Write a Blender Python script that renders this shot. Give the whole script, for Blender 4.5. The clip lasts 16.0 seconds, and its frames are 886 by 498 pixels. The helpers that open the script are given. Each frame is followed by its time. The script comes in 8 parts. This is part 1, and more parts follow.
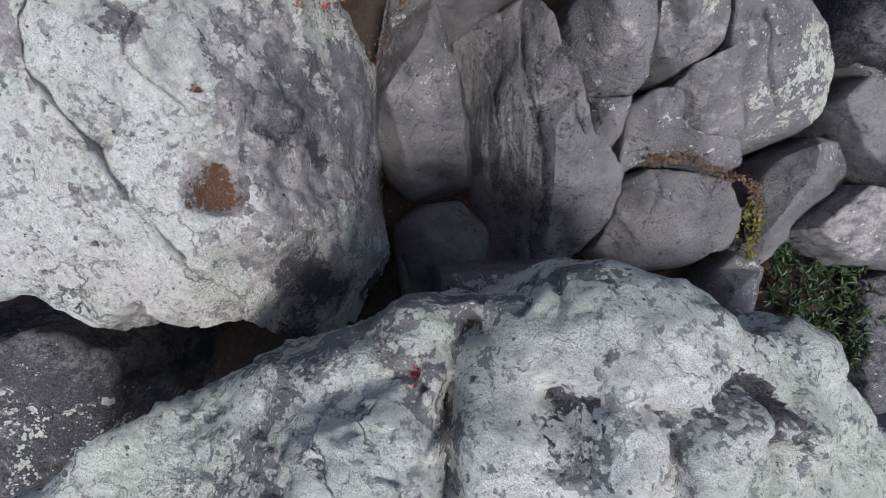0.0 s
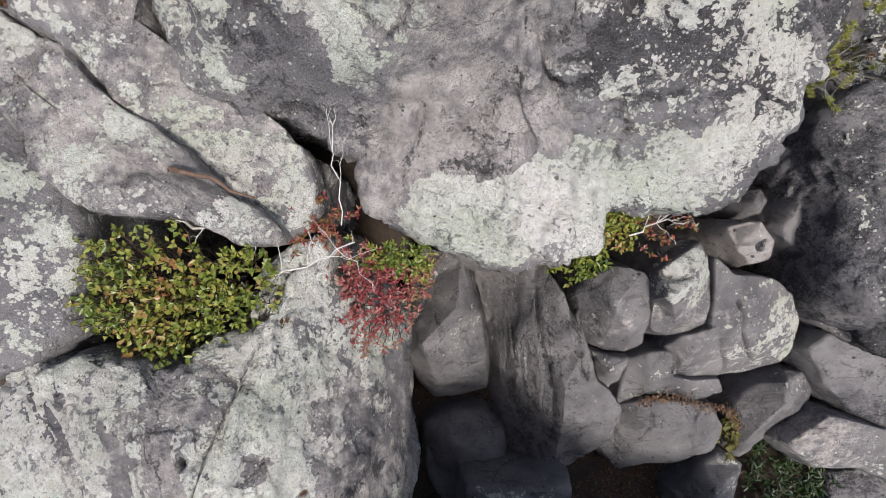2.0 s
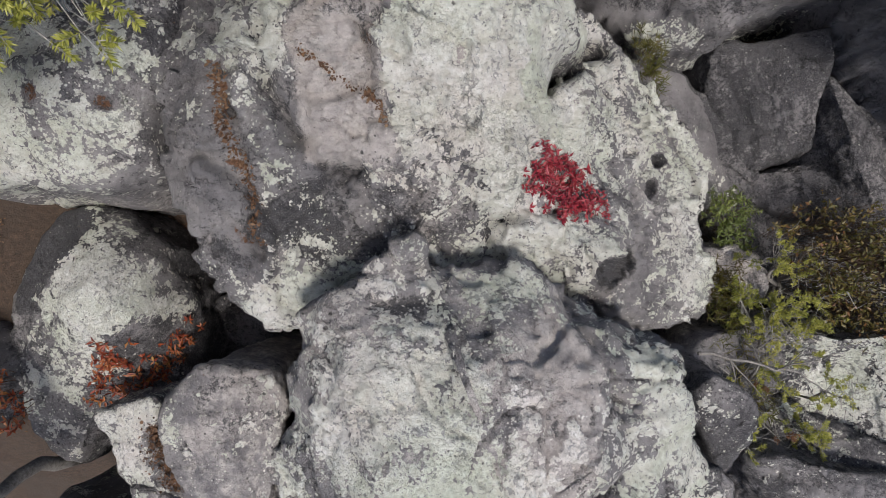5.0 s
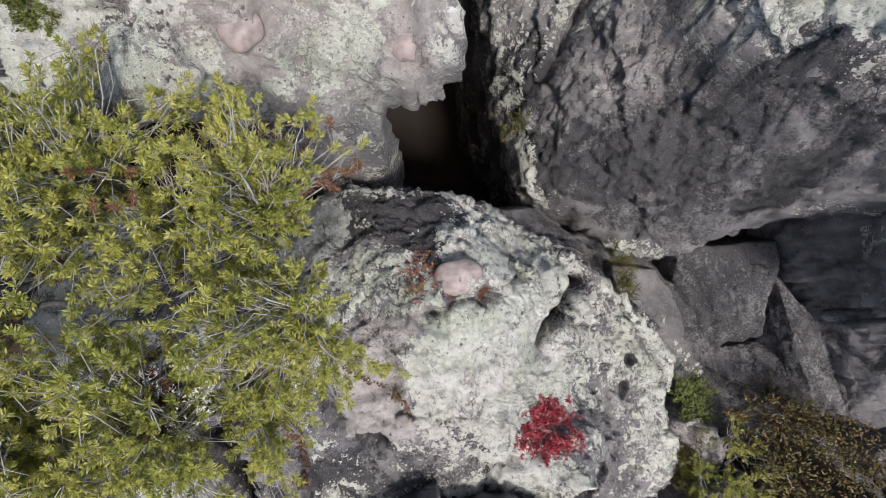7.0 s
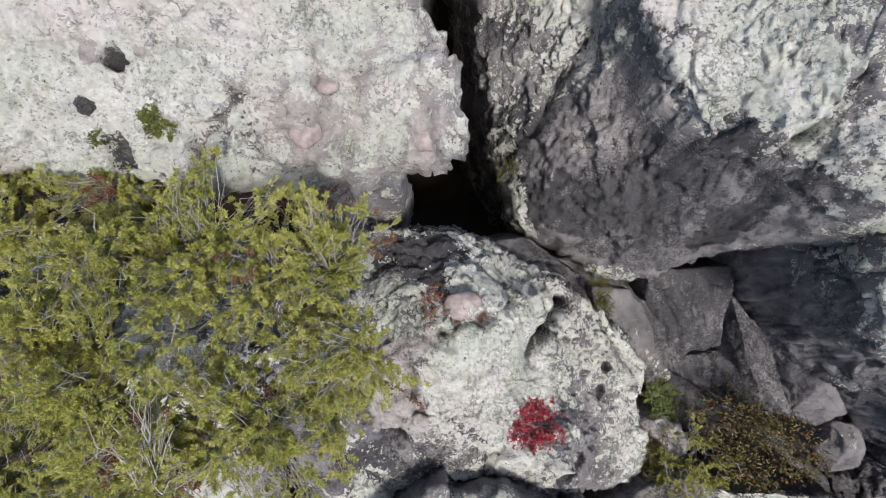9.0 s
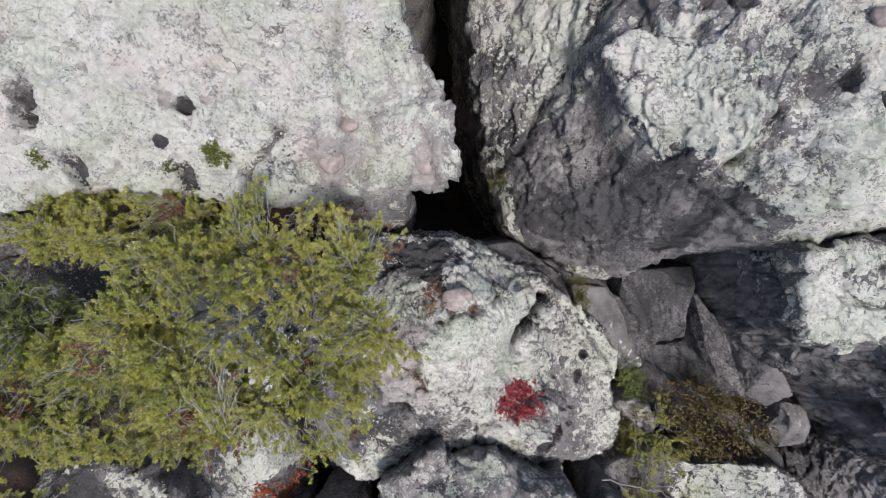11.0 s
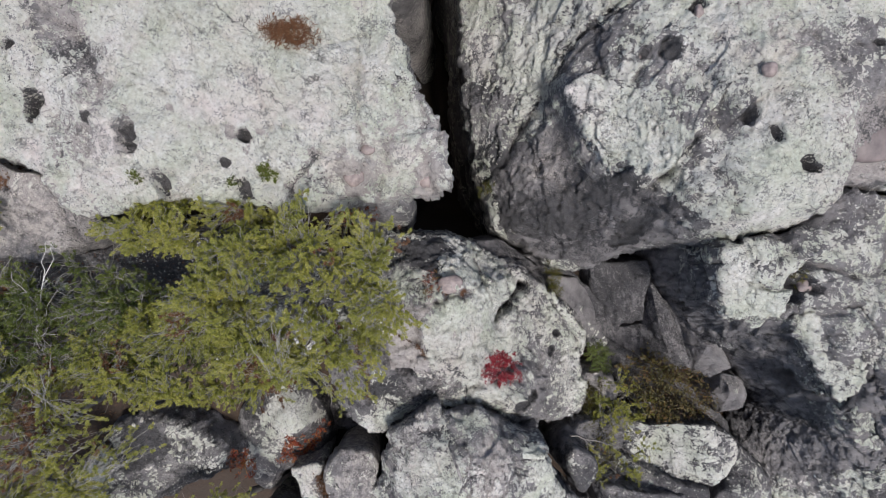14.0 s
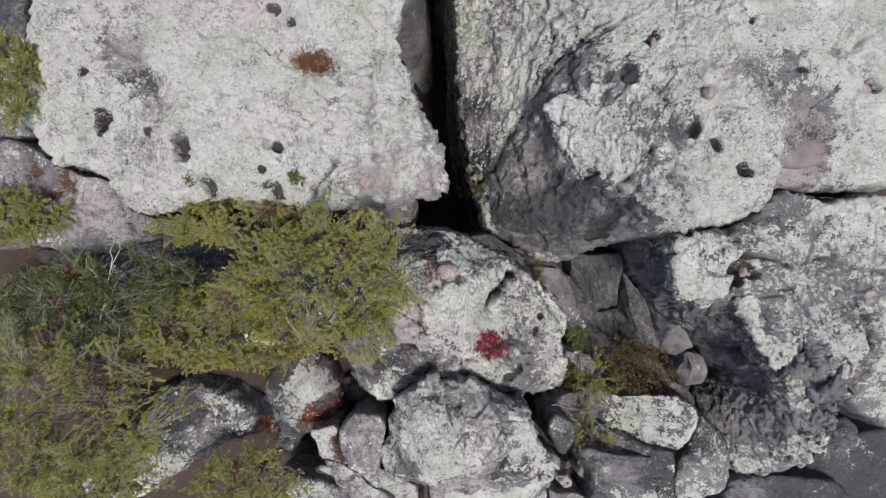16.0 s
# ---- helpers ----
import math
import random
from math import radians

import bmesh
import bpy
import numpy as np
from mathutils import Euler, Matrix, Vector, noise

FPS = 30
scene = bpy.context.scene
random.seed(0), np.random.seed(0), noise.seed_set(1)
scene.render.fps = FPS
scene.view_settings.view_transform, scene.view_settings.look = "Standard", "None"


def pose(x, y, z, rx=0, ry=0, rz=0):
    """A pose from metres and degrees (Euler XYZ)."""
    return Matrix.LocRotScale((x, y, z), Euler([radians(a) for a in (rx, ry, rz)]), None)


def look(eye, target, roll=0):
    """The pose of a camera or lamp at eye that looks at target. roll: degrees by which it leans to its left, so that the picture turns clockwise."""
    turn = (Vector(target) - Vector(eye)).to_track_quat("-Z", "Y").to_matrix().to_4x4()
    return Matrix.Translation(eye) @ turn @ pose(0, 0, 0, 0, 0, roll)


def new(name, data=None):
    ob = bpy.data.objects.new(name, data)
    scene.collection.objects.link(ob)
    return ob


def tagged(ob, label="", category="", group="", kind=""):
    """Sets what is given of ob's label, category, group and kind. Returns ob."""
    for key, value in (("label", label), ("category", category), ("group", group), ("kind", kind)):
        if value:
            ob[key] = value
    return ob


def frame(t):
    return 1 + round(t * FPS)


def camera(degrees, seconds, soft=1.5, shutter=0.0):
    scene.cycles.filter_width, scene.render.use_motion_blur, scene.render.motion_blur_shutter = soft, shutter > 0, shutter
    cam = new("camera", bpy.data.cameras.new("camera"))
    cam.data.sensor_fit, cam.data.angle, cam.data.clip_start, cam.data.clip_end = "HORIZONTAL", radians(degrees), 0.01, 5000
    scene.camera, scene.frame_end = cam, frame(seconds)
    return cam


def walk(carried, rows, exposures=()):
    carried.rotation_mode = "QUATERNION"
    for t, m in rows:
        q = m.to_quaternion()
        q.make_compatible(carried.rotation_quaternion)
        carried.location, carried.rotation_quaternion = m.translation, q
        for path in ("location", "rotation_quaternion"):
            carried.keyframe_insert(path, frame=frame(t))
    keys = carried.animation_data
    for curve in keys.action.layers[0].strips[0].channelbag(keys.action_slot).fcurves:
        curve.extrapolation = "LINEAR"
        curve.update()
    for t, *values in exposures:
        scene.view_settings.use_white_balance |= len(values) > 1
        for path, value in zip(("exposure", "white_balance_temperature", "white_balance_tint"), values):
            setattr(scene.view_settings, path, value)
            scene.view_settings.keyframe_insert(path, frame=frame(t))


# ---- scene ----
from mathutils import geometry

cam = camera(74.0, 16.0, soft=0.75)
PATH = [
    (0.0, -0.0000, 0.0000, 4.0000, 0.061, 0.079, -0.071),
    (0.5, -0.0418, 0.3774, 4.1379, -0.024, 0.050, 0.012),
    (1.0, -0.0916, 0.7293, 4.2703, 0.028, -0.081, -0.048),
    (1.5, -0.1430, 1.0608, 4.4158, 0.009, -0.200, 0.020),
    (2.0, -0.1737, 1.3956, 4.5716, -0.038, -0.089, 0.048),
    (2.5, -0.1938, 1.7290, 4.7230, 0.016, -0.049, 0.009),
    (3.0, -0.2113, 2.0678, 4.8894, -0.004, -0.024, 0.010),
    (3.5, -0.2311, 2.4113, 5.0590, -0.042, 0.096, 0.078),
    (4.0, -0.2580, 2.7577, 5.2301, 0.023, 0.085, 0.035),
    (4.5, -0.2834, 3.1076, 5.4068, 0.080, 0.096, 0.040),
    (5.0, -0.3088, 3.4680, 5.5789, 0.106, 0.054, 0.032),
    (5.2, -0.3173, 3.6183, 5.6521, 0.017, 0.069, 0.060),
    (7.3, -0.3665, 5.0812, 6.4961, 0.165, 0.134, -0.082),
    (7.5, -0.3719, 5.1338, 6.5895, 0.244, 0.128, -0.153),
    (8.0, -0.3872, 5.1910, 6.8305, 0.159, 0.160, -0.074),
    (8.5, -0.4076, 5.1898, 7.0380, 0.151, 0.076, -0.151),
    (9.0, -0.4150, 5.1933, 7.2389, 0.112, 0.056, -0.098),
    (9.2, -0.4175, 5.1979, 7.3165, 0.083, 0.059, -0.047),
    (11.3, -0.3917, 5.2348, 8.2168, 0.028, 0.103, -0.008),
    (11.5, -0.4016, 5.2418, 8.2992, -0.010, 0.029, -0.043),
    (12.0, -0.4086, 5.2683, 8.4930, -0.050, 0.023, 0.004),
    (12.5, -0.4112, 5.2796, 8.6852, -0.115, -0.019, 0.038),
    (13.0, -0.4003, 5.2649, 8.9010, -0.146, -0.057, 0.059),
    (13.5, -0.3852, 5.2300, 9.1201, -0.151, -0.127, 0.062),
    (14.0, -0.3756, 5.1961, 9.3607, -0.101, -0.135, 0.060),
    (14.5, -0.3691, 5.1793, 9.6106, -0.156, -0.111, 0.051),
    (15.0, -0.3688, 5.1567, 9.8801, -0.153, -0.135, 0.054),
    (15.5, -0.3628, 5.1344, 10.1761, -0.160, -0.151, 0.049),
    (16.0, -0.3523, 5.1107, 10.4822, -0.138, -0.130, 0.054),
]
walk(cam, [(t, pose(x, y, z, rx, ry, rz)) for t, x, y, z, rx, ry, rz in PATH], [(0.0, 0.22, 6050, 10), (0.5, 0.60, 6250, 10), (1.5, 0.48, 6600, 10), (2.5, 0.26, 6500, 10), (3.5, 0.10, 6450, 10), (5.0, 0.18, 6550, 10), (7.3, 0.42, 6500, 10), (9.0, 0.42, 6450, 10), (12.0, 0.20, 6400, 10), (16.0, 0.02, 6400, 10)])

# ---- daylight: a bright, hazy sky with a soft sun ----
SUN_FROM = Vector((0.17, -0.29, 0.94)).normalized()
world = bpy.data.worlds.new("sky")
scene.world = world
world.use_nodes = True
wn, wl = world.node_tree.nodes, world.node_tree.links
wn.clear()
sky = wn.new("ShaderNodeTexSky")
sky.sky_type = "NISHITA"
sky.sun_disc = False
sky.sun_elevation = math.asin(SUN_FROM.z)
sky.sun_rotation = math.atan2(SUN_FROM.x, SUN_FROM.y)
sky.dust_density = 2.5
sky.air_density = 1.0
sky.ozone_density = 0.6
bg = wn.new("ShaderNodeBackground")
bg.inputs["Strength"].default_value = 0.15
wo = wn.new("ShaderNodeOutputWorld")
wl.new(sky.outputs[0], bg.inputs["Color"])
wl.new(bg.outputs[0], wo.inputs["Surface"])
sun = new("sun", bpy.data.lights.new("sun", "SUN"))
sun.data.energy = 3.5
sun.data.angle = radians(9)
sun.data.color = (1.0, 0.965, 0.92)
sun.matrix_world = look(SUN_FROM * 40, (0, 0, 0))


# ---- materials ----
def nodes_of(name):
    m = bpy.data.materials.new(name)
    m.use_nodes = True
    nt = m.node_tree
    nt.nodes.clear()
    out = nt.nodes.new("ShaderNodeOutputMaterial")
    b = nt.nodes.new("ShaderNodeBsdfPrincipled")
    nt.links.new(b.outputs[0], out.inputs["Surface"])
    return m, nt, b


def node(nt, kind, **values):
    n = nt.nodes.new(kind)
    for key, v in values.items():
        n.inputs[key.replace("_", " ")].default_value = v
    return n


def calc(nt, op, a, b=None, c=None, clamp=False):
    n = nt.nodes.new("ShaderNodeMath")
    n.operation, n.use_clamp = op, clamp
    for i, v in enumerate((a, b, c)):
        if v is None:
            continue
        if isinstance(v, (int, float)):
            n.inputs[i].default_value = v
        else:
            nt.links.new(v, n.inputs[i])
    return n.outputs[0]


def blend(nt, fac, a, b):
    n = nt.nodes.new("ShaderNodeMix")
    n.data_type = "RGBA"
    for socket, v in ((n.inputs[0], fac), (n.inputs[6], a), (n.inputs[7], b)):
        if isinstance(v, (int, float)):
            socket.default_value = v
        elif isinstance(v, tuple):
            socket.default_value = (*v, 1)
        else:
            nt.links.new(v, socket)
    return n.outputs[2]


def grain(nt, scale, detail=4.0, rough=0.6, shift=0.0, distort=0.0):
    """Noise at so many features a metre, in the place's own metres."""
    g = nt.nodes.new("ShaderNodeNewGeometry")
    v = g.outputs["Position"]
    if shift:
        a = nt.nodes.new("ShaderNodeVectorMath")
        a.inputs[1].default_value = (shift, shift * 0.7, shift * 1.3)
        nt.links.new(v, a.inputs[0])
        v = a.outputs[0]
    n = node(nt, "ShaderNodeTexNoise", Scale=scale, Detail=detail, Roughness=rough, Distortion=distort)
    nt.links.new(v, n.inputs["Vector"])
    return n.outputs["Fac"]


def cells(nt, scale, shift=0.0):
    g = nt.nodes.new("ShaderNodeNewGeometry")
    a = nt.nodes.new("ShaderNodeVectorMath")
    a.inputs[1].default_value = (shift, shift, shift)
    nt.links.new(g.outputs["Position"], a.inputs[0])
    w = node(nt, "ShaderNodeTexNoise", Scale=scale * 2.0, Detail=2.0)
    nt.links.new(a.outputs[0], w.inputs["Vector"])
    k = nt.nodes.new("ShaderNodeVectorMath")
    k.operation = "SCALE"
    k.inputs["Scale"].default_value = 0.5 / scale
    nt.links.new(w.outputs["Color"], k.inputs[0])
    s = nt.nodes.new("ShaderNodeVectorMath")
    nt.links.new(a.outputs[0], s.inputs[0])
    nt.links.new(k.outputs[0], s.inputs[1])
    n = node(nt, "ShaderNodeTexVoronoi", Scale=scale)
    nt.links.new(s.outputs[0], n.inputs["Vector"])
    return n.outputs["Distance"]


def spots(nt, scale, shift, least, most):
    """Round patches of uneven size, one to a cell at most."""
    g = nt.nodes.new("ShaderNodeNewGeometry")
    a = nt.nodes.new("ShaderNodeVectorMath")
    a.inputs[1].default_value = (shift, shift * 1.7, shift * 0.6)
    nt.links.new(g.outputs["Position"], a.inputs[0])
    n = node(nt, "ShaderNodeTexVoronoi", Scale=scale)
    nt.links.new(a.outputs[0], n.inputs["Vector"])
    sep = nt.nodes.new("ShaderNodeSeparateColor")
    nt.links.new(n.outputs["Color"], sep.inputs[0])
    size = calc(nt, "MULTIPLY_ADD", sep.outputs[0], most - least, least)
    ragged = calc(nt, "MULTIPLY_ADD", grain(nt, scale * 4, 3, 0.7, shift), 0.35, -0.17)
    return calc(nt, "MULTIPLY_ADD", calc(nt, "ADD", calc(nt, "SUBTRACT", size, n.outputs["Distance"]), ragged), 14.0, 0.5, True)


def rosettes(nt, scale, shift, density):
    """Round lichen thalli, more and larger where the density is high, with crumbled rims."""
    g = nt.nodes.new("ShaderNodeNewGeometry")
    a = nt.nodes.new("ShaderNodeVectorMath")
    a.inputs[1].default_value = (shift, shift * 0.6, shift * 1.4)
    nt.links.new(g.outputs["Position"], a.inputs[0])
    n = node(nt, "ShaderNodeTexVoronoi", Scale=scale)
    nt.links.new(a.outputs[0], n.inputs["Vector"])
    sep = nt.nodes.new("ShaderNodeSeparateColor")
    nt.links.new(n.outputs["Color"], sep.inputs[0])
    clump = calc(nt, "MULTIPLY_ADD", grain(nt, scale * 0.22, 3, 0.6, shift), 1.6, -0.8)
    size = calc(nt, "MULTIPLY", calc(nt, "ADD", calc(nt, "MULTIPLY_ADD", density, 1.15, clump), calc(nt, "MULTIPLY_ADD", sep.outputs[1], -0.95, -0.05)), 0.52)
    ragged = calc(nt, "MULTIPLY_ADD", grain(nt, scale * 5, 4, 0.7, shift), 0.42, -0.21)
    return calc(nt, "MULTIPLY_ADD", calc(nt, "ADD", calc(nt, "SUBTRACT", size, n.outputs["Distance"]), ragged), 12.0, 0.5, True)


def fissures(nt, scale, shift, width):
    """A broken net of hairline cracks."""
    g = nt.nodes.new("ShaderNodeNewGeometry")
    w = node(nt, "ShaderNodeTexNoise", Scale=scale * 1.6, Detail=5.0, Roughness=0.65)
    nt.links.new(g.outputs["Position"], w.inputs["Vector"])
    k = nt.nodes.new("ShaderNodeVectorMath")
    k.operation = "SCALE"
    k.inputs["Scale"].default_value = 0.9 / scale
    nt.links.new(w.outputs["Color"], k.inputs[0])
    a = nt.nodes.new("ShaderNodeVectorMath")
    nt.links.new(g.outputs["Position"], a.inputs[0])
    nt.links.new(k.outputs[0], a.inputs[1])
    n = node(nt, "ShaderNodeTexVoronoi", Scale=scale)
    n.feature = "DISTANCE_TO_EDGE"
    nt.links.new(a.outputs[0], n.inputs["Vector"])
    line = calc(nt, "SUBTRACT", 1.0, calc(nt, "DIVIDE", n.outputs["Distance"], width * scale), clamp=True)
    broken = calc(nt, "MULTIPLY_ADD", grain(nt, scale * 0.9, 3, 0.6, shift), 6.0, -3.0, True)
    return calc(nt, "MULTIPLY", line, broken)


def bump(nt, b, height, strength, distance, first=None):
    n = node(nt, "ShaderNodeBump", Strength=strength, Distance=distance)
    nt.links.new(height, n.inputs["Height"])
    if first is not None:
        nt.links.new(first, n.inputs["Normal"])
    nt.links.new(n.outputs[0], b.inputs["Normal"])
    return n.outputs[0]


def stone_material():
    """Weathered sandstone; the mesh says how much pale lichen, black crust and painted shade, bare pink rock and rust
    each place bears.
    """
    m, nt, b = nodes_of("lichened_sandstone")
    at = nt.nodes.new("ShaderNodeAttribute")
    at.attribute_name = "tone"
    sep = nt.nodes.new("ShaderNodeSeparateColor")
    nt.links.new(at.outputs["Color"], sep.inputs[0])
    lich, dark, pink, rust = sep.outputs[0], sep.outputs[1], sep.outputs[2], at.outputs["Alpha"]
    broad, mid, fine = grain(nt, 3.5, 5, 0.6), grain(nt, 13, 8, 0.7, 3.1), grain(nt, 52, 6, 0.75, 7.7)
    speck = grain(nt, 150, 4, 0.75, 1.3)
    # bare stone, grey to mauve, with a sandy grain
    col = blend(nt, calc(nt, "MULTIPLY_ADD", broad, 2.8, -0.9, True), (0.16, 0.152, 0.160), (0.36, 0.338, 0.338))
    col = blend(nt, calc(nt, "MULTIPLY_ADD", fine, 3.0, -1.6, True), col, (0.36, 0.335, 0.335))
    col = blend(nt, calc(nt, "MULTIPLY_ADD", speck, 6.0, -3.6, True), col, (0.075, 0.07, 0.075))
    rosy = blend(nt, calc(nt, "MULTIPLY_ADD", mid, 3.0, -1.0, True), (0.37, 0.328, 0.318), (0.64, 0.595, 0.565))
    rosy = blend(nt, calc(nt, "MULTIPLY_ADD", speck, 5.0, -2.9, True), rosy, (0.20, 0.17, 0.17))
    pm = calc(nt, "ADD", calc(nt, "MULTIPLY", calc(nt, "SUBTRACT", mid, 0.5), 1.3), calc(nt, "SUBTRACT", pink, 0.56))
    col = blend(nt, calc(nt, "MULTIPLY_ADD", pm, 4.0, 0.5, True), col, rosy)
    # black crust, and the shade painted through the same tone
    dn = calc(nt, "ADD", calc(nt, "MULTIPLY", mid, 0.5), calc(nt, "MULTIPLY", fine, 0.5))
    dm = calc(nt, "ADD", calc(nt, "SUBTRACT", dn, 0.5), calc(nt, "MULTIPLY", calc(nt, "SUBTRACT", dark, 0.5), 0.42))
    dmask = calc(nt, "MULTIPLY_ADD", dm, 12.0, 0.5, True)
    black = blend(nt, calc(nt, "MULTIPLY_ADD", speck, 5.0, -2.3, True), (0.045, 0.043, 0.048), (0.20, 0.195, 0.20))
    col = blend(nt, calc(nt, "MULTIPLY", dmask, 0.92), col, black)
    # pale lichen in rosettes and crumbs
    ros = calc(nt, "SUBTRACT", 0.5, cells(nt, 21.0, 2.0))
    crumb = calc(nt, "SUBTRACT", 0.5, cells(nt, 58.0, 5.0))
    ln = calc(nt, "ADD", calc(nt, "MULTIPLY_ADD", grain(nt, 6.5, 8, 0.66, 11.0, 0.3), 1.25, -0.25), calc(nt, "MULTIPLY_ADD", grain(nt, 44, 5, 0.75, 5.0), 0.25, -0.25))
    ln = calc(nt, "ADD", ln, calc(nt, "MULTIPLY", ros, 0.26))
    ln = calc(nt, "ADD", ln, calc(nt, "MULTIPLY", crumb, 0.22))
    lm = calc(nt, "ADD", calc(nt, "SUBTRACT", ln, 0.275), calc(nt, "MULTIPLY", calc(nt, "SUBTRACT", lich, 0.5), 0.66))
    lmask = calc(nt, "MULTIPLY_ADD", lm, 38.0, 0.5, True)
    disc = calc(nt, "MAXIMUM", rosettes(nt, 14.0, 3.0, calc(nt, "SUBTRACT", lich, 0.10)), calc(nt, "MAXIMUM", rosettes(nt, 30.0, 6.0, calc(nt, "ADD", lich, 0.08)), rosettes(nt, 62.0, 15.0, calc(nt, "ADD", lich, 0.05))))
    lmask = calc(nt, "MAXIMUM", lmask, calc(nt, "MULTIPLY", disc, 0.92))
    hue = grain(nt, 2.2, 4, 0.6, 21.0)
    pale = blend(nt, calc(nt, "MULTIPLY_ADD", hue, 3.4, -1.2, True), (0.70, 0.73, 0.63), (0.88, 0.865, 0.83))
    pale = blend(nt, calc(nt, "MULTIPLY_ADD", grain(nt, 34, 6, 0.7, 91.0), 4.0, -1.5, True), calc_tint(nt, pale, 0.80), pale)
    pale = blend(nt, calc(nt, "MULTIPLY_ADD", speck, 8.0, -5.4, True), pale, (0.28, 0.28, 0.27))
    grey = grain(nt, 17, 6, 0.7, 31.0)
    pale = blend(nt, calc(nt, "MULTIPLY_ADD", grey, 6.0, -3.6, True), pale, (0.38, 0.38, 0.375))
    blush = grain(nt, 1.6, 4, 0.65, 71.0)
    pale = blend(nt, calc(nt, "MULTIPLY", calc(nt, "MULTIPLY_ADD", blush, 4.0, -1.9, True), calc(nt, "MULTIPLY_ADD", pink, 1.6, -0.1, True)), pale, (0.78, 0.69, 0.66))
    worn = calc(nt, "ADD", calc(nt, "SUBTRACT", grain(nt, 30, 6, 0.72, 81.0, 0.5), 0.64), calc(nt, "MULTIPLY", calc(nt, "SUBTRACT", grain(nt, 3.5, 4, 0.65, 83.0), 0.5), 0.55))
    pale = blend(nt, calc(nt, "MULTIPLY", calc(nt, "MULTIPLY_ADD", worn, 18.0, 0.5, True), 0.8), pale, (0.26, 0.255, 0.265))
    pep = calc(nt, "ADD", calc(nt, "SUBTRACT", grain(nt, 46, 5, 0.65, 41.0), 0.635), calc(nt, "MULTIPLY", calc(nt, "SUBTRACT", grain(nt, 5, 5, 0.7, 43.0), 0.5), 1.0))
    pepper = calc(nt, "MULTIPLY_ADD", pep, 16.0, 0.5, True)
    pale = blend(nt, calc(nt, "MULTIPLY", pepper, 0.62), pale, (0.15, 0.15, 0.155))
    col = blend(nt, calc(nt, "MULTIPLY", lmask, 0.96), col, pale)
    fleck = spots(nt, 44.0, 17.0, -0.50, 0.22)
    col = blend(nt, calc(nt, "MULTIPLY", fleck, 0.6), col, (0.46, 0.46, 0.43))
    # pocks and hairline cracks, their inner shade painted in near black
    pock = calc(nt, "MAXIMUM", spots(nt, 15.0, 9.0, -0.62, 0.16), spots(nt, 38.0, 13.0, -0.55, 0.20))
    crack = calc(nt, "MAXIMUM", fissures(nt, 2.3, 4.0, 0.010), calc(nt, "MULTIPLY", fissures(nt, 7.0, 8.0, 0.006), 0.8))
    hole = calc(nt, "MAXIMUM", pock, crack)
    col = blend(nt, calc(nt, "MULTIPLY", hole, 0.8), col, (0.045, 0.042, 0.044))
    # rust and trapped needles
    rn = calc(nt, "ADD", calc(nt, "MULTIPLY", calc(nt, "SUBTRACT", grain(nt, 24, 6, 0.7, 61.0), 0.5), 2.4), calc(nt, "SUBTRACT", rust, 0.5))
    rm = calc(nt, "MULTIPLY_ADD", rn, 5.0, 0.5, True)
    col = blend(nt, rm, col, blend(nt, calc(nt, "MULTIPLY_ADD", speck, 3.0, -1.0, True), (0.06, 0.032, 0.022), (0.27, 0.14, 0.08)))
    nt.links.new(col, b.inputs["Base Color"])
    b.inputs["Roughness"].default_value = 0.92
    b.inputs["Specular IOR Level"].default_value = 0.25
    crease = calc(nt, "ABSOLUTE", calc(nt, "SUBTRACT", grain(nt, 7.0, 7, 0.6, 51.0, 0.4), 0.5))
    first = bump(nt, b, calc(nt, "ADD", calc(nt, "MULTIPLY", mid, 0.7), crease), 0.85, 0.095)
    h = calc(nt, "SUBTRACT", calc(nt, "ADD", fine, calc(nt, "MULTIPLY", lmask, 0.30)), calc(nt, "MULTIPLY", hole, 0.7))
    second = bump(nt, b, h, 1.0, 0.032, first)
    bump(nt, b, speck, 0.4, 0.005, second)
    return m


def calc_tint(nt, col, k):
    n = nt.nodes.new("ShaderNodeMix")
    n.data_type, n.blend_type = "RGBA", "MULTIPLY"
    n.inputs[0].default_value = 1.0
    nt.links.new(col, n.inputs[6])
    n.inputs[7].default_value = (k, k * 0.98, k * 0.93, 1)
    return n.outputs[2]


def soil_material():
    m, nt, b = nodes_of("brown_litter_soil")
    broad, fine, speck = grain(nt, 2.0, 5), grain(nt, 30, 6, 0.7, 2.0), grain(nt, 110, 4, 0.75, 9.0)
    col = blend(nt, calc(nt, "MULTIPLY_ADD", fine, 2.5, -0.8, True), (0.022, 0.016, 0.012), (0.078, 0.049, 0.034))
    col = blend(nt, calc(nt, "MULTIPLY_ADD", speck, 5.0, -2.9, True), col, (0.22, 0.13, 0.08))
    col = blend(nt, calc(nt, "MULTIPLY_ADD", broad, 3.0, -1.3, True), col, (0.046, 0.034, 0.026))
    nt.links.new(col, b.inputs["Base Color"])
    b.inputs["Roughness"].default_value = 0.95
    bump(nt, b, calc(nt, "ADD", fine, calc(nt, "MULTIPLY", speck, 0.4)), 0.8, 0.02)
    return m


